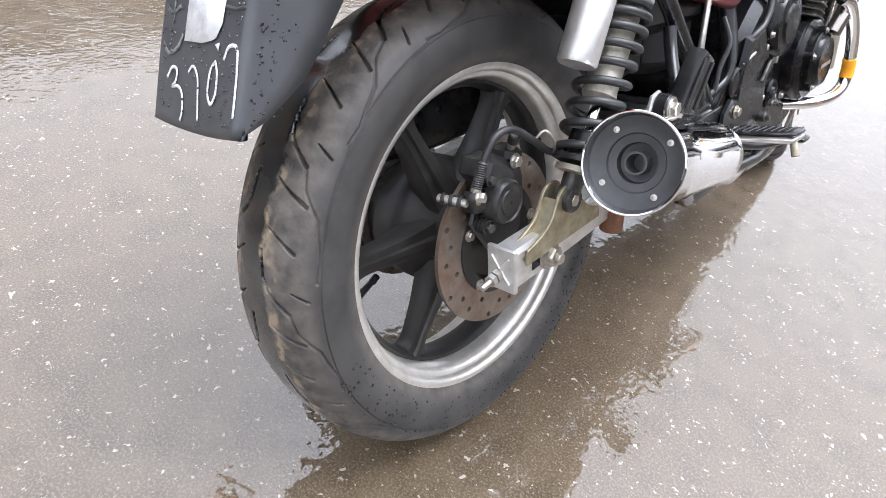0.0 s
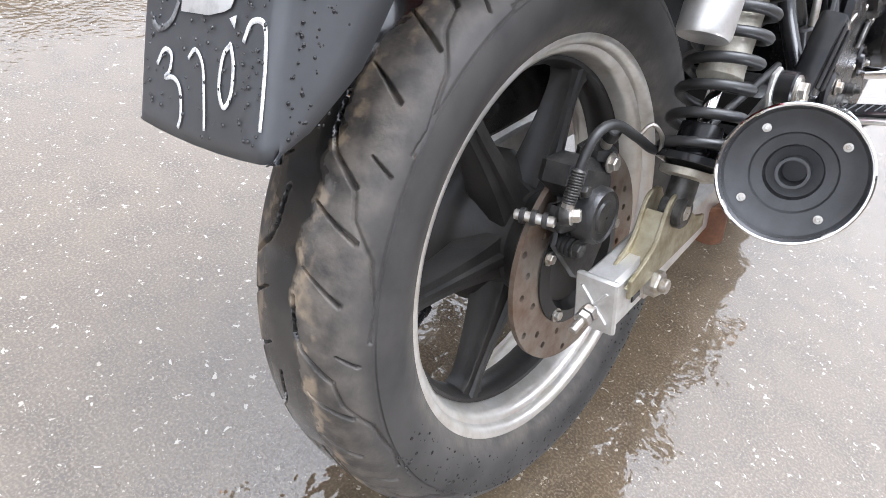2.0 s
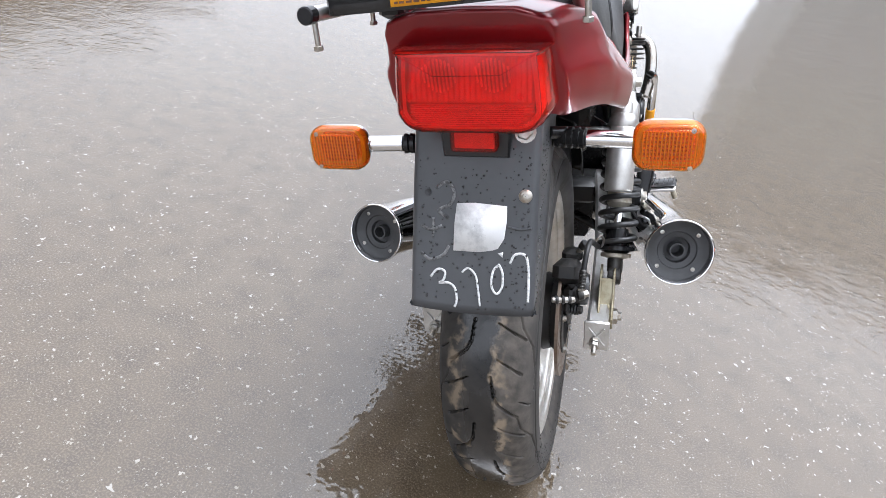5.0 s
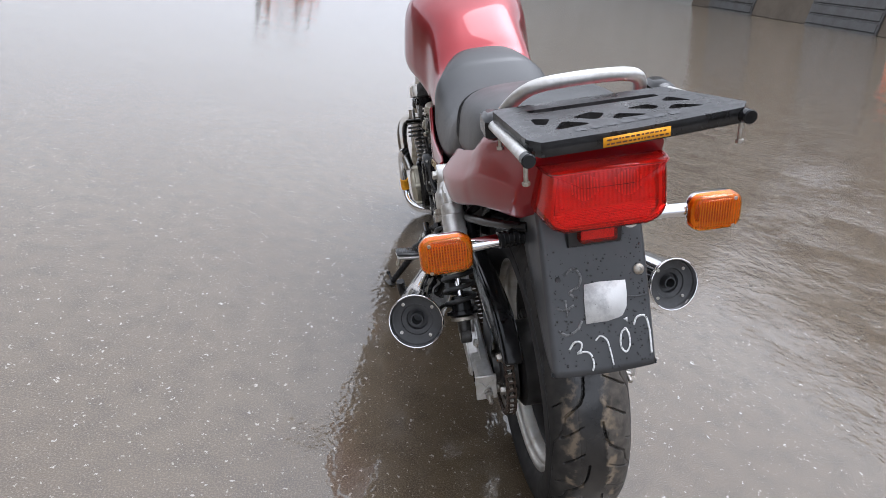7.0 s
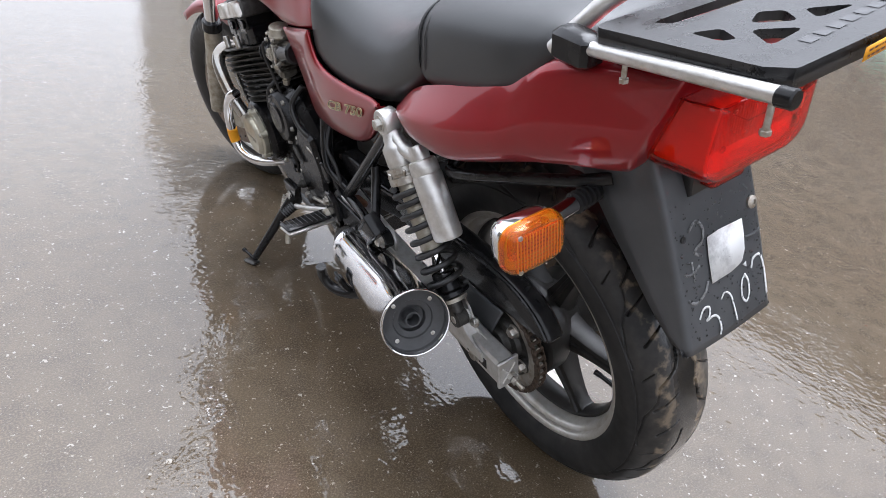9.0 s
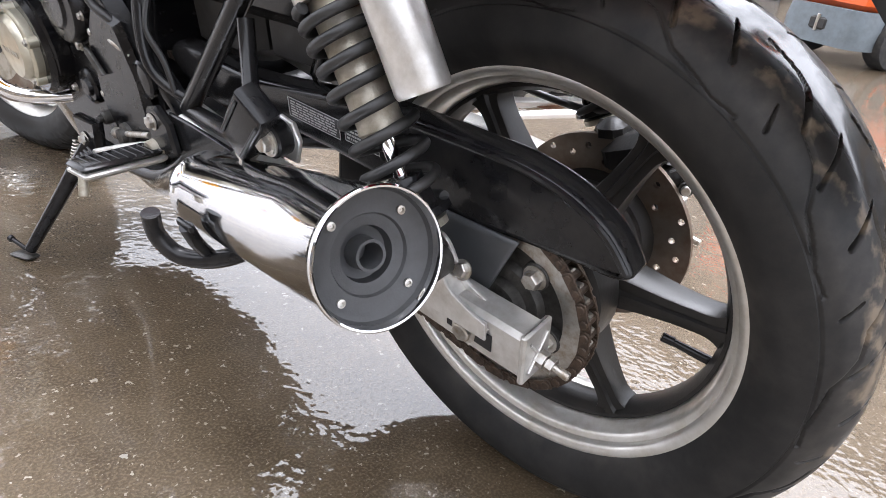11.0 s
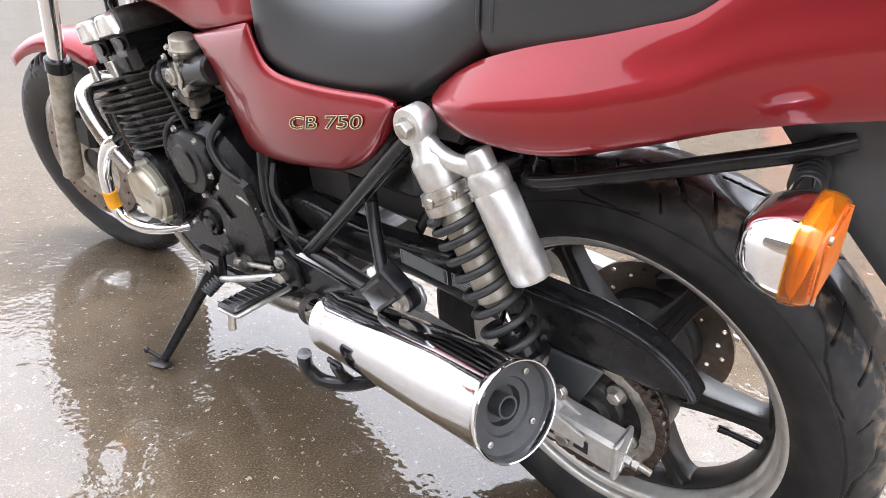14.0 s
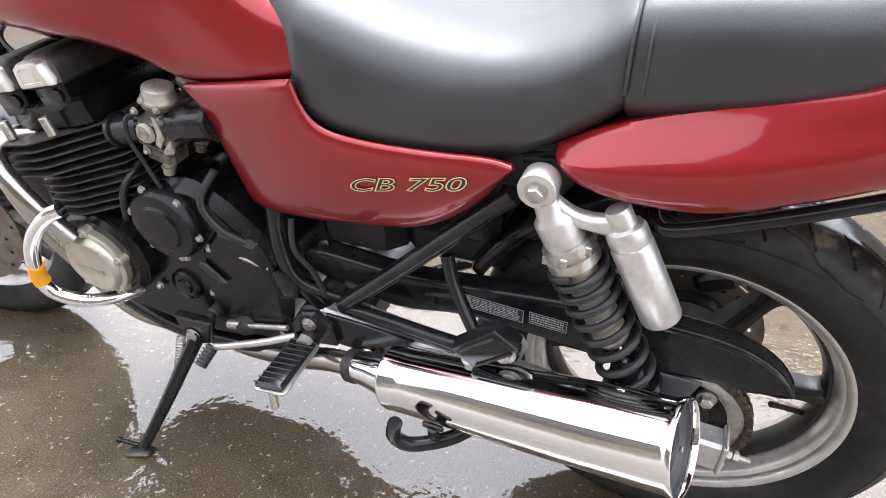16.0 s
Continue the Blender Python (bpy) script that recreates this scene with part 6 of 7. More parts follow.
for side in (1, -1):
    coil = Geo().box((side * 0.055, 1.03, 0.775), (0.045, 0.15, 0.062), (6, 0, 0), 0.014)
    coil.tube([(side * 0.060, 0.955, 0.770), (side * 0.085, 0.930, 0.740), (side * 0.090, 0.935, 0.690)], 0.004, 8)
    coil.tube([(side * 0.060, 1.105, 0.765), (side * 0.085, 1.110, 0.740), (side * 0.090, 1.060, 0.700)], 0.004, 8)
    part("ignition_coil", coil, BLACK, engine)
part("cylinder_head", headg.grid(rows, close_v=True, cap=True), ENGINE, engine)
for side in (1, -1):
    for uc in (-0.036, 0.064):
        g = Geo()
        rows = []
        for h, s in ((0.236, 0.95), (0.240, 1.02), (0.245, 1.0), (0.268, 0.93), (0.279, 0.78), (0.282, 0.62)):
            rows.append([(side * (0.10 + x * s), *barrel(uc + u * s, h)) for x, u in ((-0.09, -0.039), (0.062, -0.039), (0.074, -0.028), (0.074, 0.028), (0.062, 0.039), (-0.09, 0.039))])
        cc = part("cam_cover", g.grid(rows, close_v=True, cap=True), DARKM, engine, "grimy alloy cam cover")
        cap_rows = [[(side * (0.1705 + dx), *barrel(uc + u * q, 0.259 + hh * q)) for u, hh in ((-0.033, -0.019), (0.033, -0.019), (0.034, -0.012), (0.028, 0.012), (0.018, 0.017), (-0.018, 0.017), (-0.028, 0.012), (-0.034, -0.012))] for dx, q in ((-0.008, 1.06), (0.004, 1.02), (0.009, 0.90), (0.010, 0.62), (0.0085, 0.58), (0.0085, 0.2))]
        pod_rows = [[(side * (0.10 + x), *barrel(uc + u * q, h)) for x, u in ((-0.09, -0.034), (0.060, -0.034), (0.066, -0.026), (0.066, 0.026), (0.060, 0.034), (-0.09, 0.034))] for h, q in ((0.200, 0.86), (0.228, 0.98), (0.2385, 1.0))]
        part("cam_housing", Geo().grid(pod_rows, close_v=True, cap=True), ENGINE, engine)
        part("bolt_boss", Geo().rod((side * 0.158, *barrel(uc - 0.018, 0.222)), (side * 0.170, *barrel(uc - 0.018, 0.222)), 0.011, seg=18), ENGINE, engine)
        part("end_cap", Geo().grid(cap_rows, close_v=True, cap=True), ALLOY, cc, "bright alloy end cap")
        part("cover_bolt", Geo().rod((side * 0.186, *barrel(uc + 0.012, 0.170)), (side * 0.186, *barrel(uc + 0.012, 0.200)), 0.0075), STEEL, engine)
    # crankcase end cover and starter gear cover
    ctr = Vector((side * 0.176, 0.948, 0.413))
    base = Geo().lathe([(0.088, -0.03), (0.086, 0.006), (0.078, 0.014)], ctr, (side, 0, 0), 40, cap=True)
    part("crank_housing", base, ENGINE, engine)
    cov = Geo().lathe([(0.060, 0.008), (0.0625, 0.014), (0.0625, 0.026), (0.0600, 0.029), (0.0560, 0.030), (0.0540, 0.036), (0.0480, 0.0405), (0.0460, 0.0395), (0.001, 0.0405)], ctr, (side, 0, 0), 48)
    cover = part("crank_cover", cov, COVER if side < 0 else ENGINE, engine, "dulled alloy crankcase cover" if side < 0 else "black crankcase cover")
    for k in range(5):
        a = radians(20 + 72 * k)
        c = ctr + Vector((side * 0.012, math.cos(a) * 0.0615, math.sin(a) * 0.0615))
        part("cover_lug", Geo().rod(c, c + Vector((side * 0.019, 0, 0)), 0.0095), COVER if side < 0 else ENGINE, cover)
        part("cover_bolt", hexbolt(Geo(), c + Vector((side * 0.018, 0, 0)), (side, 0, 0), 0.0052, 0.005), STEEL, cover)
    part("housing_step", Geo().lathe([(0.080, -0.02), (0.0785, 0.002), (0.070, 0.008), (0.060, 0.010)], ctr + Vector((0, -0.012, 0.004)), (side, 0, 0), 40), ENGINE, engine)
    for k in range(5):
        part("raised_mark", Geo().box((side * 0.2168, 0.977 - 0.013 * k, 0.407 - 0.0005 * k), (0.001, 0.009, 0.009), (0, 0, 0), 0.0004), DULL, cover)
    g2 = Vector((side * 0.150, 0.797, 0.503))
    part("gear_cover", Geo().lathe([(0.066, -0.01), (0.064, 0.018), (0.058, 0.026), (0.040, 0.028), (0.036, 0.032), (0.001, 0.033)], g2, (side, 0, 0), 44), ENGINE, engine)
    for k in range(6):
        a = radians(10 + 60 * k)
        c = g2 + Vector((side * 0.016, math.cos(a) * 0.064, math.sin(a) * 0.064))
        part("cover_bolt", hexbolt(Geo(), c, (side, 0, 0), 0.0055, 0.006), STEEL, engine)
    low = Geo().lathe([(0.030, -0.01), (0.030, 0.004), (0.026, 0.008), (0.024, 0.005), (0.016, 0.006), (0.014, 0.012), (0.001, 0.013)], (side * 0.156, 0.809, 0.366), (side, 0, 0), 28)
    part("timing_cap", low, ENGINE, engine)
    spr_cover = Geo().prism([(0.605, 0.30), (0.60, 0.42), (0.63, 0.50), (0.70, 0.515), (0.745, 0.46), (0.76, 0.36), (0.72, 0.285)], "x", *sorted((side * 0.145, side * 0.166)), bevel=0.010)
    part("sprocket_cover", spr_cover, ENGINE, engine)
    part("clutch_arm", Geo().prism([(0.700, 0.412), (0.716, 0.408), (0.748, 0.436), (0.744, 0.446), (0.732, 0.444)], "x", *sorted((side * 0.168, side * 0.174)), bevel=0.0015), DARKM, engine)
    part("neutral_switch", Geo().rod((side * 0.150, 0.752, 0.330), (side * 0.176, 0.752, 0.330), 0.011, seg=18).rod((side * 0.172, 0.752, 0.330), (side * 0.184, 0.752, 0.330), 0.006, seg=12), DARKM, engine)
    part("shaft_boss", Geo().lathe([(0.020, -0.002), (0.019, 0.008), (0.013, 0.010), (0.012, 0.018), (0.001, 0.019)], (side * 0.164, 0.690, 0.318), (side, 0, 0), 24), DARKM, engine)
    part("hose", Geo().tube([(side * 0.13, 0.70, 0.60), (side * 0.160, 0.715, 0.56), (side * 0.165, 0.69, 0.52), (side * 0.160, 0.655, 0.50), (side * 0.14, 0.63, 0.47)], 0.0065, 10, 5), SPRING, bike)
    part("hose", Geo().tube([(side * 0.12, 0.86, 0.58), (side * 0.158, 0.87, 0.55), (side * 0.165, 0.88, 0.50), (side * 0.150, 0.90, 0.48)], 0.006, 10, 5), SPRING, bike)
    part("wiring", Geo().tube([(side * 0.13, 0.58, 0.54), (side * 0.150, 0.57, 0.50), (side * 0.148, 0.545, 0.46), (side * 0.150, 0.53, 0.42)], 0.0045, 8, 5), SPRING, bike)
    for y, z in ((0.725, 0.47), (0.748, 0.37), (0.70, 0.30), (0.62, 0.32), (0.835, 0.455), (0.87, 0.35), (0.79, 0.435)):
        part("case_bolt", hexbolt(Geo(), (side * 0.160, y, z), (side, 0, 0), 0.0055, 0.007), STEEL, engine)
    # carburettors
    for dx in (0.0, 0.075):
        x = side * (0.135 - dx)
        build_carburettor(x, side, dx == 0.0)
        part("intake_rubber", Geo().rod((x, 0.793, 0.662), (x, 0.862, 0.642), 0.024, seg=20).rod((x, 0.743, 0.670), (x, 0.67, 0.686), 0.026, seg=20).rod((x, 0.852, 0.645), (x, 0.860, 0.643), 0.028, seg=20), BLACK, engine)
        head_pipe = Geo().tube([(x, 1.020, 0.615), (x + side * 0.02, 1.08, 0.600), (x + side * 0.03, 1.135, 0.56), (x + side * 0.015, 1.135, 0.42), (x * 0.9, 1.095, 0.28), (x * 0.8, 1.03, 0.190), (x * 0.7, 0.90, 0.172)], 0.0195, 16, 5)
        part("header_pipe", head_pipe, OIL, engine, "stained chrome header pipe")
    # crash bar round the crankcase cover
    barg = Geo().tube([(side * 0.225, 0.938, 0.538), (side * 0.235, 0.962, 0.526), (side * 0.238, 1.010, 0.483), (side * 0.238, 1.045, 0.435), (side * 0.236, 1.066, 0.375), (side * 0.232, 1.055, 0.338), (side * 0.222, 1.005, 0.324), (side * 0.195, 0.965, 0.318), (side * 0.140, 0.930, 0.315)], 0.0128, 16, 6)
    part("header_pipe", Geo().tube([(side * 0.215, 0.958, 0.470), (side * 0.226, 0.985, 0.520), (side * 0.226, 1.025, 0.575), (side * 0.214, 1.050, 0.606), (side * 0.185, 1.050, 0.622), (side * 0.15, 1.02, 0.62)], 0.0165, 16, 5), OIL, engine, "stained chrome header pipe")
    guardbar = part("crash_bar", barg, CHROME, bike, "chrome crash bar with yellow tape round it")
    part("yellow_tape", Geo().tube([(side * 0.237, 1.057, 0.403), (side * 0.2362, 1.0655, 0.378), (side * 0.235, 1.065, 0.360)], 0.0142, 16, 4), YELLOW, guardbar)
    part("oil_hose", Geo().tube([(side * 0.110, 0.62, 0.60), (side * 0.135, 0.605, 0.52), (side * 0.152, 0.585, 0.46), (side * 0.150, 0.56, 0.43), (side * 0.14, 0.50, 0.41)], 0.009, 10, 5), BLACK, bike)
    part("cable", Geo().tube([(side * 0.14, 0.72, 0.46), (side * 0.165, 0.66, 0.47), (side * 0.16, 0.62, 0.455)], 0.003, 8, 5), STEEL, bike)
    part("lower_frame", Geo().tube([(side * 0.12, 0.52, 0.37), (side * 0.128, 0.60, 0.285), (side * 0.130, 0.70, 0.228), (side * 0.128, 0.82, 0.205), (side * 0.122, 0.95, 0.200), (side * 0.105, 1.10, 0.27), (side * 0.08, 1.16, 0.5), (side * 0.05, 1.17, 0.8)], 0.014, 12, 5), BLACK, bike)

# gear lever and side stand on the left
lever = Geo().tube([(-0.175, 0.585, 0.335), (-0.195, 0.63, 0.325), (-0.205, 0.70, 0.300), (-0.207, 0.735, 0.287)], 0.0065, 12, 4)
lever_ob = part("gear_lever", lever, ALU, bike, "alloy gear lever with a rubber toe piece")
part("toe_rubber", Geo().rod((-0.205, 0.742, 0.284), (-0.240, 0.748, 0.266), 0.0105, seg=18), BLACK, lever_ob)
toe = Geo()
for k in range(6):
    p = Vector((-0.209, 0.7425, 0.286)).lerp(Vector((-0.238, 0.7475, 0.271)), k / 5)
    toe.rod(p, p + Vector((-0.0025, 0.0004, -0.0013)), 0.0118, seg=16, edge=0.0004)
part("toe_ridges", toe, GREY, lever_ob)
part("gear_link", Geo().rod((-0.172, 0.60, 0.345), (-0.172, 0.70, 0.318), 0.005).rod((-0.172, 0.695, 0.32), (-0.172, 0.725, 0.312), 0.009), STEEL, lever_ob)
foot = Vector((-0.329, 0.858, 0.096))
leg = Geo().tube([(-0.190, 0.780, 0.292), (-0.2245, 0.799, 0.245), (-0.259, 0.818, 0.196), (-0.294, 0.838, 0.147), foot + Vector((0.004, 0, 0.006))], 0.0125, 14, 5, radii=(0.0140, 0.0095))
stand = part("side_stand", leg, BLACK, bike, "scuffed black side stand, lowered onto the asphalt")
pad = Geo().box(tuple(foot + Vector((-0.006, 0.004, -0.002))), (0.028, 0.044, 0.007), (0, 16.7, 20), 0.003)
part("stand_foot", pad, DARKM, stand)
part("foot_peg", Geo().rod(foot + Vector((0.0, 0.01, 0.006)), foot + Vector((-0.008, 0.042, 0.016)), 0.004).rod(foot + Vector((-0.008, 0.040, 0.0155)), foot + Vector((-0.009, 0.047, 0.0175)), 0.006), BLACK, stand)
part("stand_pivot", Geo().prism([(0.740, 0.330), (0.820, 0.325), (0.815, 0.285), (0.790, 0.265), (0.762, 0.272)], "x", -0.198, -0.180, 0.004), BLACK, stand)
part("pivot_bolt", hexbolt(Geo(), (-0.200, 0.786, 0.290), (-1, 0, 0), 0.011, 0.009), STEEL, stand)
sp = []
a, b = Vector((-0.205, 0.812, 0.283)), Vector((-0.236, 0.822, 0.205))
d = (b - a).normalized()
u = d.orthogonal().normalized()
w = d.cross(u)
for k in range(15 * 10 + 1):
    t = 2 * math.pi * k / 10
    sp.append(a + d * ((b - a).length * k / 150) + (u * math.cos(t) + w * math.sin(t)) * 0.0068)
part("stand_spring", Geo().tube(sp, 0.0015, 6, 0), STEEL, stand)

# centre stand folded under the silencer
cs = Geo().tube([(-0.298, 0.345, 0.372), (-0.296, 0.350, 0.340), (-0.286, 0.335, 0.315), (-0.270, 0.305, 0.312), (-0.255, 0.275, 0.322), (-0.235, 0.250, 0.335)], 0.0105, 14, 6)
cst = part("centre_stand", cs, BLACK, bike, "black tubular centre stand folded up")
part("tang", Geo().tube([(-0.262, 0.300, 0.315), (-0.275, 0.300, 0.340), (-0.284, 0.296, 0.368)], 0.008, 12, 4), BLACK, cst)
part("tang_tip", Geo().box((-0.284, 0.296, 0.370), (0.006, 0.030, 0.010), (0, 0, 0), 0.002), BLACK, cst)
part("stand_leg", Geo().tube([(0.235, 0.24, 0.345), (0.20, 0.34, 0.290), (0.14, 0.46, 0.262), (0.0, 0.52, 0.30), (-0.14, 0.46, 0.33), (-0.20, 0.34, 0.325), (-0.235, 0.25, 0.335)], 0.012, 12, 5), BLACK, cst)
part("rusty_stub", Geo().rod((0.165, 0.17, 0.335), (0.165, 0.165, 0.290), 0.017), RUST, bike, "rusty stub of pipe under the swing arm")
part("rusty_link", Geo().rod((-0.15, 0.44, 0.37), (-0.168, 0.44, 0.31), 0.007).box((-0.13, 0.49, 0.385), (0.02, 0.05, 0.02), (0, 0, 0), 0.005), RUST, bike)

# rear brake caliper on the right
GRIME = material("grimy_black_casting", (0.010, 0.010, 0.010), 0.38, color2=(0.034, 0.030, 0.026), scale=45, bump=0.25, bump_scale=260, rough_var=0.3)
cal = Geo().box((0.094, -0.030, 0.425), (0.050, 0.072, 0.044), (-25, 0, 0), 0.012)
cal.box((0.104, -0.062, 0.398), (0.026, 0.046, 0.034), (-30, 0, 0), 0.010).box((0.098, 0.004, 0.440), (0.036, 0.034, 0.026), (-12, 0, 0), 0.008)
caliper = part("brake_caliper", cal, GRIME, bike, "grimy black rear brake caliper with its hose")
part("piston_housing", Geo().lathe([(0.030, 0.0), (0.029, 0.026), (0.026, 0.031), (0.024, 0.029), (0.017, 0.0295), (0.016, 0.032), (0.001, 0.0325)], (0.100, -0.030, 0.391), (1, 0, 0), 32), GRIME, caliper)
part("slide_pin", Geo().rod((0.086, -0.052, 0.362), (0.116, -0.052, 0.362), 0.0085), GRIME, caliper)
boot = [(0.004, 0)]
for k in range(4):
    boot += [(0.0085, 0.005 * k), (0.0108, 0.005 * k + 0.001), (0.0105, 0.005 * k + 0.0035), (0.0082, 0.005 * k + 0.0045)]
part("pin_boot", Geo().lathe(boot + [(0.004, 0.020)], (0.094, -0.053, 0.362), (1, -0.1, 0), 18, cap=True), SPRING, caliper)
part("pin_bolt", hexbolt(Geo(), (0.115, -0.055, 0.362), (1, -0.1, 0), 0.0075, 0.008), DARKM, caliper)
part("pad_pin", Geo().rod((0.074, -0.100, 0.407), (0.112, -0.088, 0.404), 0.0052), STEEL, caliper)
for q in (0.15, 0.42, 0.70):
    c = Vector((0.074, -0.100, 0.407)).lerp(Vector((0.112, -0.088, 0.404)), q)
    part("pin_collar", Geo().rod(c, c + Vector((0.0045, 0.0014, -0.0003)), 0.0078, seg=18), GRIME, caliper)
part("bleed_nipple", Geo().rod((0.108, 0.000, 0.448), (0.116, -0.004, 0.462), 0.0055), STEEL, caliper)
part("bleed_cap", Geo().rod((0.114, -0.003, 0.459), (0.121, -0.006, 0.471), 0.0075, seg=16), GRIME, caliper)
part("housing_bolt", hexbolt(Geo(), (0.118, -0.004, 0.436), (1, 0, 0), 0.0075, 0.008), STEEL, caliper)
part("housing_bolt", hexbolt(Geo(), (0.117, -0.052, 0.424), (1, 0, 0), 0.006, 0.007), DARKM, caliper)
part("banjo", Geo().lathe([(0.0095, 0.0), (0.0100, 0.002), (0.0100, 0.007), (0.0095, 0.009)], (0.116, -0.086, 0.412), (0.93, 0.35, 0.1), 20, cap=True), DARKM, caliper)
part("banjo_bolt", hexbolt(Geo(), (0.1245, -0.083, 0.413), (0.93, 0.35, 0.1), 0.0068, 0.009), STEEL, caliper)
part("brake_hose", Geo().tube([(0.121, -0.084, 0.420), (0.123, -0.076, 0.440), (0.1245, -0.066, 0.463), (0.127, -0.050, 0.481), (0.130, -0.022, 0.482), (0.136, 0.012, 0.460), (0.142, 0.045, 0.438), (0.150, 0.10, 0.430), (0.150, 0.22, 0.44), (0.145, 0.38, 0.45)], 0.0048, 12, 5), RUBBER, caliper)
sleeve = []
for k in range(12):
    sleeve += [(0.0058, 0.0026 * k), (0.0068, 0.0026 * k + 0.0008), (0.0068, 0.0026 * k + 0.0016)]
part("hose_sleeve", Geo().lathe([(0.004, 0)] + sleeve + [(0.004, 0.033)], (0.1214, -0.083, 0.424), (0.003, 0.017, 0.042), 14, cap=True), DARKM, caliper)
part("hose_ferrule", Geo().rod((0.1206, -0.0850, 0.416), (0.1216, -0.0815, 0.427), 0.0062, seg=6), STEEL, caliper)
part("caliper_bracket", Geo().prism([(-0.070, 0.365), (-0.055, 0.40), (-0.02, 0.44), (0.02, 0.45), (0.04, 0.40), (0.035, 0.33), (0.0, 0.29), (-0.03, 0.31)], "x", 0.092, 0.099, 0.003), GRIME, caliper)
part("hose_clip", Geo().tube([(0.136, 0.015, 0.462), (0.144, 0.022, 0.472), (0.150, 0.034, 0.458), (0.147, 0.040, 0.440)], 0.0022, 8, 4), STEEL, caliper)

# right-hand brake pedal linkage
part("brake_rod", Geo().tube([(0.165, 0.42, 0.59), (0.170, 0.40, 0.52), (0.168, 0.41, 0.46), (0.16, 0.45, 0.40)], 0.005, 10, 4), STEEL, bike)
part("master_cylinder", Geo().rod((0.160, 0.40, 0.50), (0.160, 0.43, 0.42), 0.016, seg=20), BLACK, bike)
part("brake_pedal", Geo().tube([(0.175, 0.56, 0.325), (0.20, 0.65, 0.30), (0.225, 0.74, 0.295)], 0.008, 10, 4).box((0.235, 0.75, 0.298), (0.05, 0.035, 0.012), (0, 0, 0), 0.004), BLACK, bike)

# front wheel, fork and mudguard, turned to the left
STEER = Matrix.Translation((0, 1.36, 0)) @ Matrix.Rotation(radians(14), 4, "Z") @ Matrix.Translation((0, -1.36, 0))
FC = Vector((0, 1.530, 0.300))
frim = Geo().lathe([(0.228, -0.050), (0.2305, -0.046), (0.218, -0.040), (0.205, -0.030), (0.196, -0.012), (0.196, 0.012), (0.205, 0.030), (0.218, 0.040), (0.2305, 0.046), (0.228, 0.050),
                    (0.222, 0.049), (0.212, 0.044), (0.200, 0.034), (0.188, 0.014), (0.188, -0.014), (0.200, -0.034), (0.212, -0.044), (0.222, -0.049)], FC, X, 72, closed=True).moved(STEER)
fwheel = part("front_wheel", frim, ALLOY, bike, "cast alloy front wheel turned to the left")
ft = tyre_geo(FC, 0.80, -0.022, 480, 48, 20)
part("tyre", ft.moved(STEER), RUBBER, fwheel, "wet front tyre", sharp=50)
for k in range(7):
    a = radians(20 + k * 360 / 7)
    u, t = Vector((0, math.cos(a), math.sin(a))), Vector((0, -math.sin(a), math.cos(a)))
    rows = [[FC + u * r + t * (wd * math.cos(q)) + Vector((0.018 * math.sin(q), 0, 0)) for q in (2 * math.pi * j / 10 for j in range(10))] for r, wd in ((0.04, 0.02), (0.12, 0.012), (0.19, 0.014))]
    part("spoke", Geo().grid(rows, close_v=True, cap=True).moved(STEER), WHEEL, fwheel)
part("hub", Geo().lathe([(0.03, -0.06), (0.055, -0.055), (0.05, 0.0), (0.055, 0.055), (0.03, 0.06)], FC, X, 28, cap=True).moved(STEER), WHEEL, fwheel)
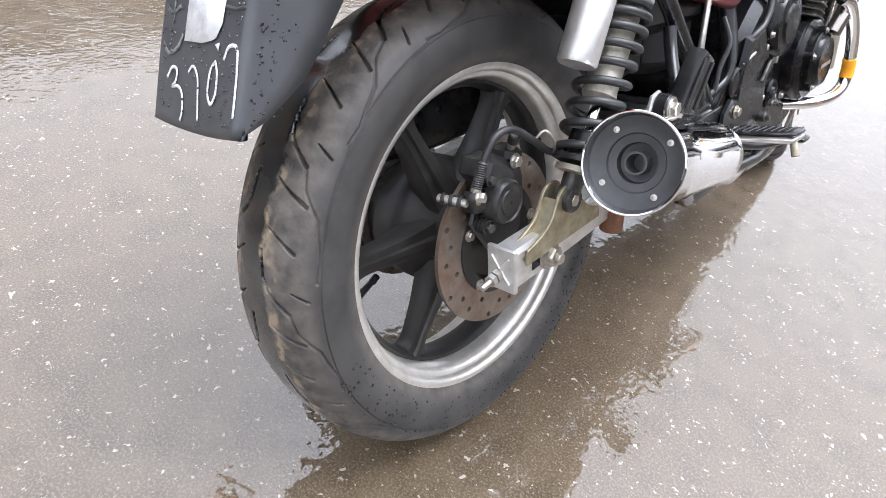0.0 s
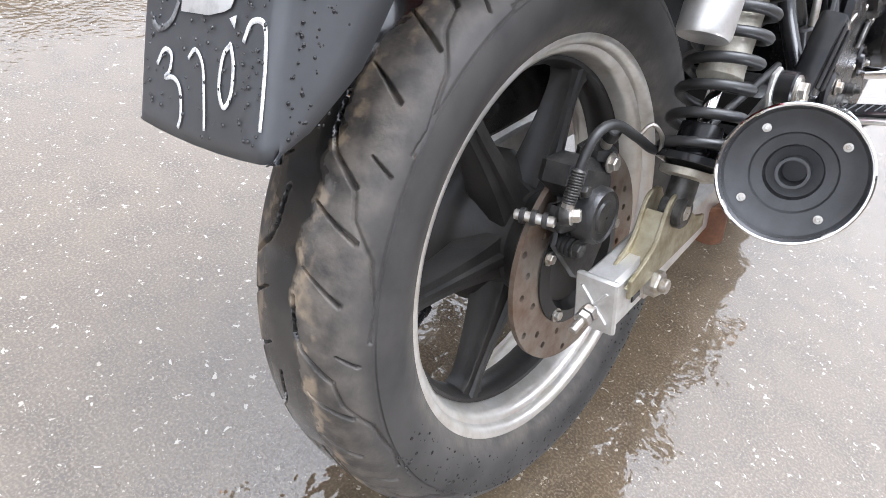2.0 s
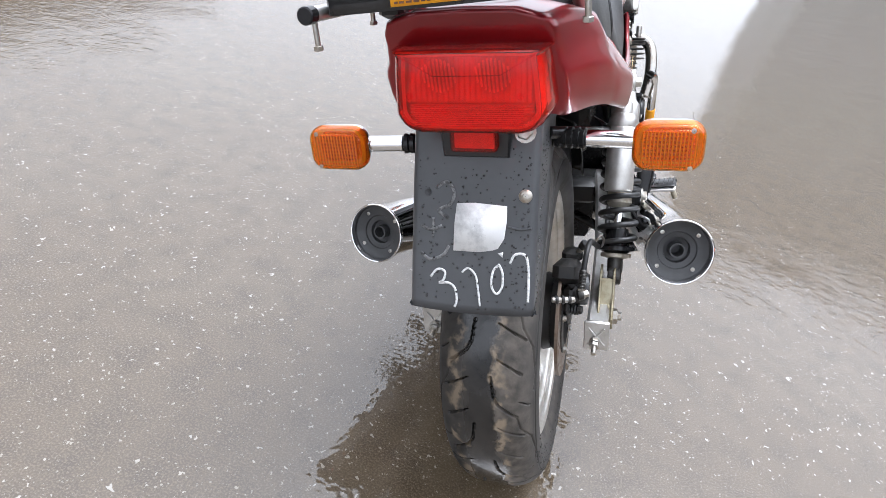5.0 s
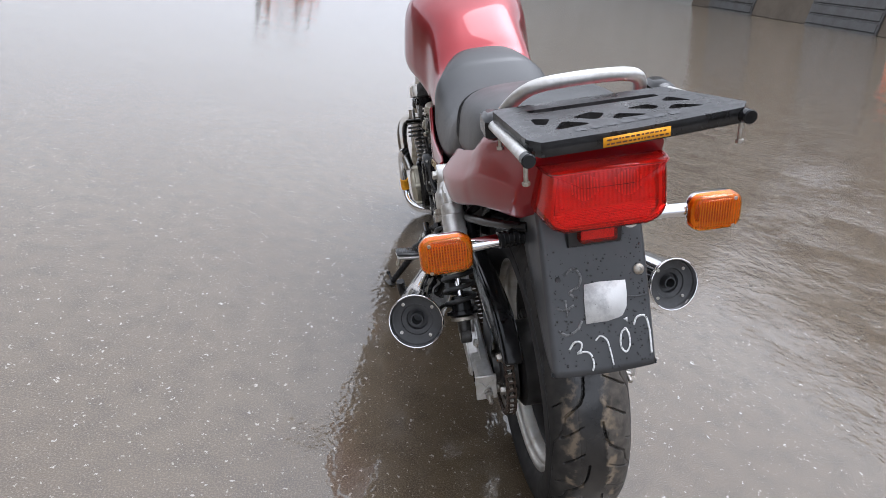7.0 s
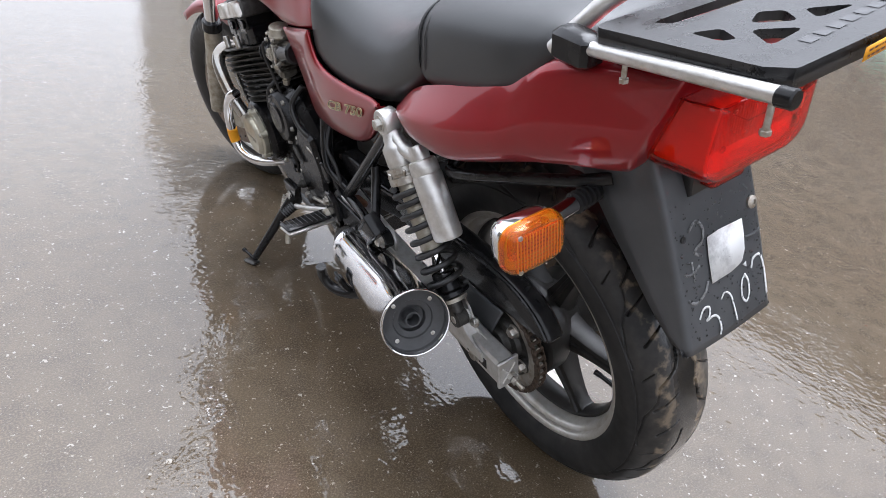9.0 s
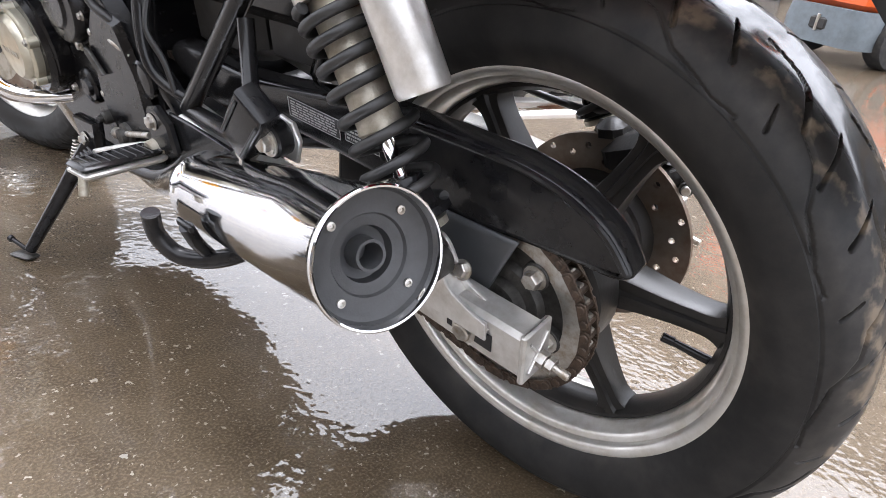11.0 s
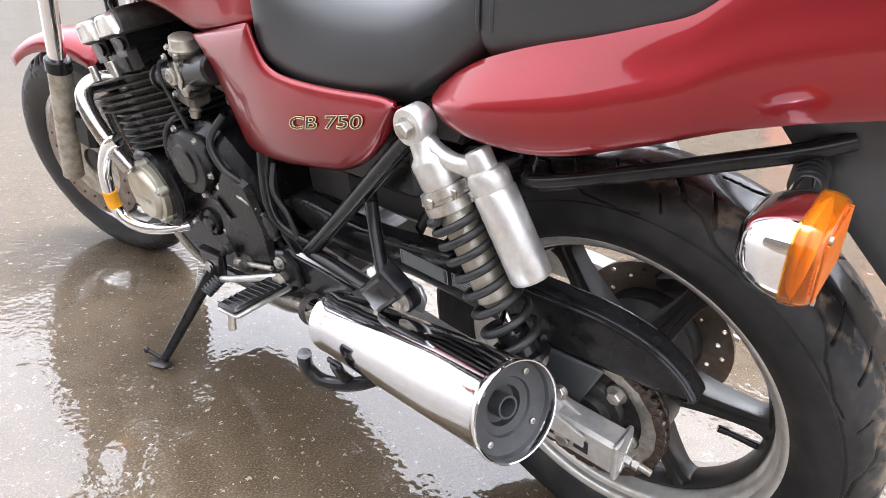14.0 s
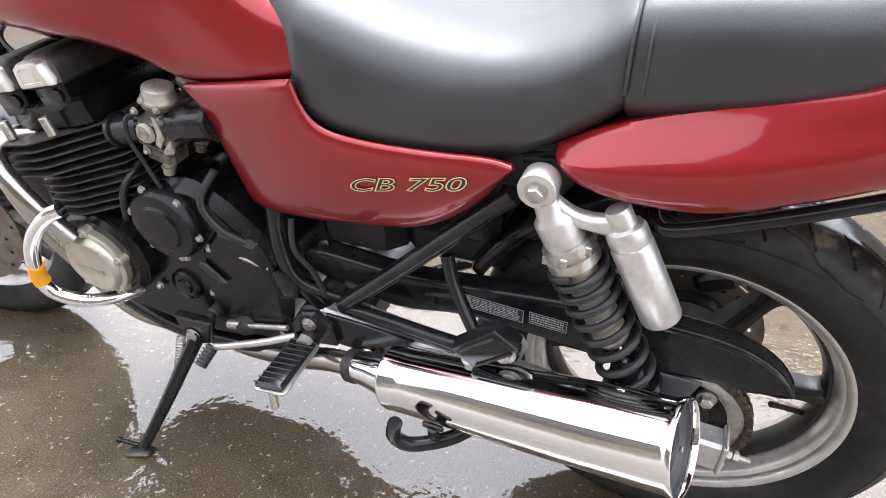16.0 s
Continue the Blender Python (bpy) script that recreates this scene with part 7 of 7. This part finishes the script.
for side in (1, -1):
    dg = Geo().lathe([(0.100, side * 0.070), (0.155, side * 0.070), (0.155, side * 0.075), (0.100, side * 0.075)], FC, X, 64, closed=True).moved(STEER)
    fd = part("brake_disc", dg, DISC, fwheel, "drilled front brake disc")
    part("disc_carrier", Geo().lathe([(0.04, side * 0.058), (0.102, side * 0.071), (0.102, side * 0.074), (0.04, side * 0.064)], FC, X, 40, closed=True).moved(STEER), DULL, fwheel)
    for k in range(22):
        a = 2 * math.pi * k / 22
        r = 0.118 + 0.012 * (k % 3)
        c = FC + Vector((side * 0.0752, math.cos(a) * r, math.sin(a) * r))
        part("drill_hole", Geo().lathe([(0.0045, 0), (0.004, 0.0005), (0.0002, 0.0006)], c, (side, 0, 0), 8).moved(STEER), BLACK, fd)
    slider = Geo().tube([(side * 0.116, 1.558, 0.285), (side * 0.116, 1.530, 0.36), (side * 0.116, 1.425, 0.600)], 0.026, 20, 3).moved(STEER)
    fork = part("fork_leg", slider, DULL, bike, "corroded grey fork slider")
    part("fork_tube", Geo().rod((side * 0.116, 1.432, 0.585), (side * 0.116, 1.285, 0.97), 0.0195, seg=24).moved(STEER), CHROME, fork)
    part("dust_seal", Geo().rod((side * 0.116, 1.436, 0.575), (side * 0.116, 1.424, 0.606), 0.029, seg=24).moved(STEER), BLACK, fork)
    part("front_caliper", Geo().box((side * 0.095, 1.44, 0.42), (0.05, 0.06, 0.10), (20, 0, 0), 0.012).moved(STEER), BLACK, fork)
    part("handle_grip", Geo().tube([(side * 0.10, 1.26, 1.04), (side * 0.22, 1.24, 1.08), (side * 0.38, 1.17, 1.07)], 0.014, 12, 4).moved(STEER), BLACK, bike)
rows = []
for k in range(17):
    a = radians(58 + 62 * k / 16)
    rows.append([(x, FC.y + math.cos(a) * r, FC.z + math.sin(a) * r) for x, r in ((0.072, 0.300), (0.068, 0.325), (0.04, 0.338), (0, 0.342), (-0.04, 0.338), (-0.068, 0.325), (-0.072, 0.300))])
part("front_mudguard", Geo().grid(rows).moved(STEER), RED, bike, "red front mudguard", solid=0.003, sharp=60)
part("headlamp", Geo().lathe([(0.03, -0.16), (0.085, -0.12), (0.10, -0.02), (0.10, 0.0), (0.085, 0.01), (0.001, 0.02)], (0, 1.47, 0.93), (0, 1, 0), 32).moved(STEER), CHROME, bike)
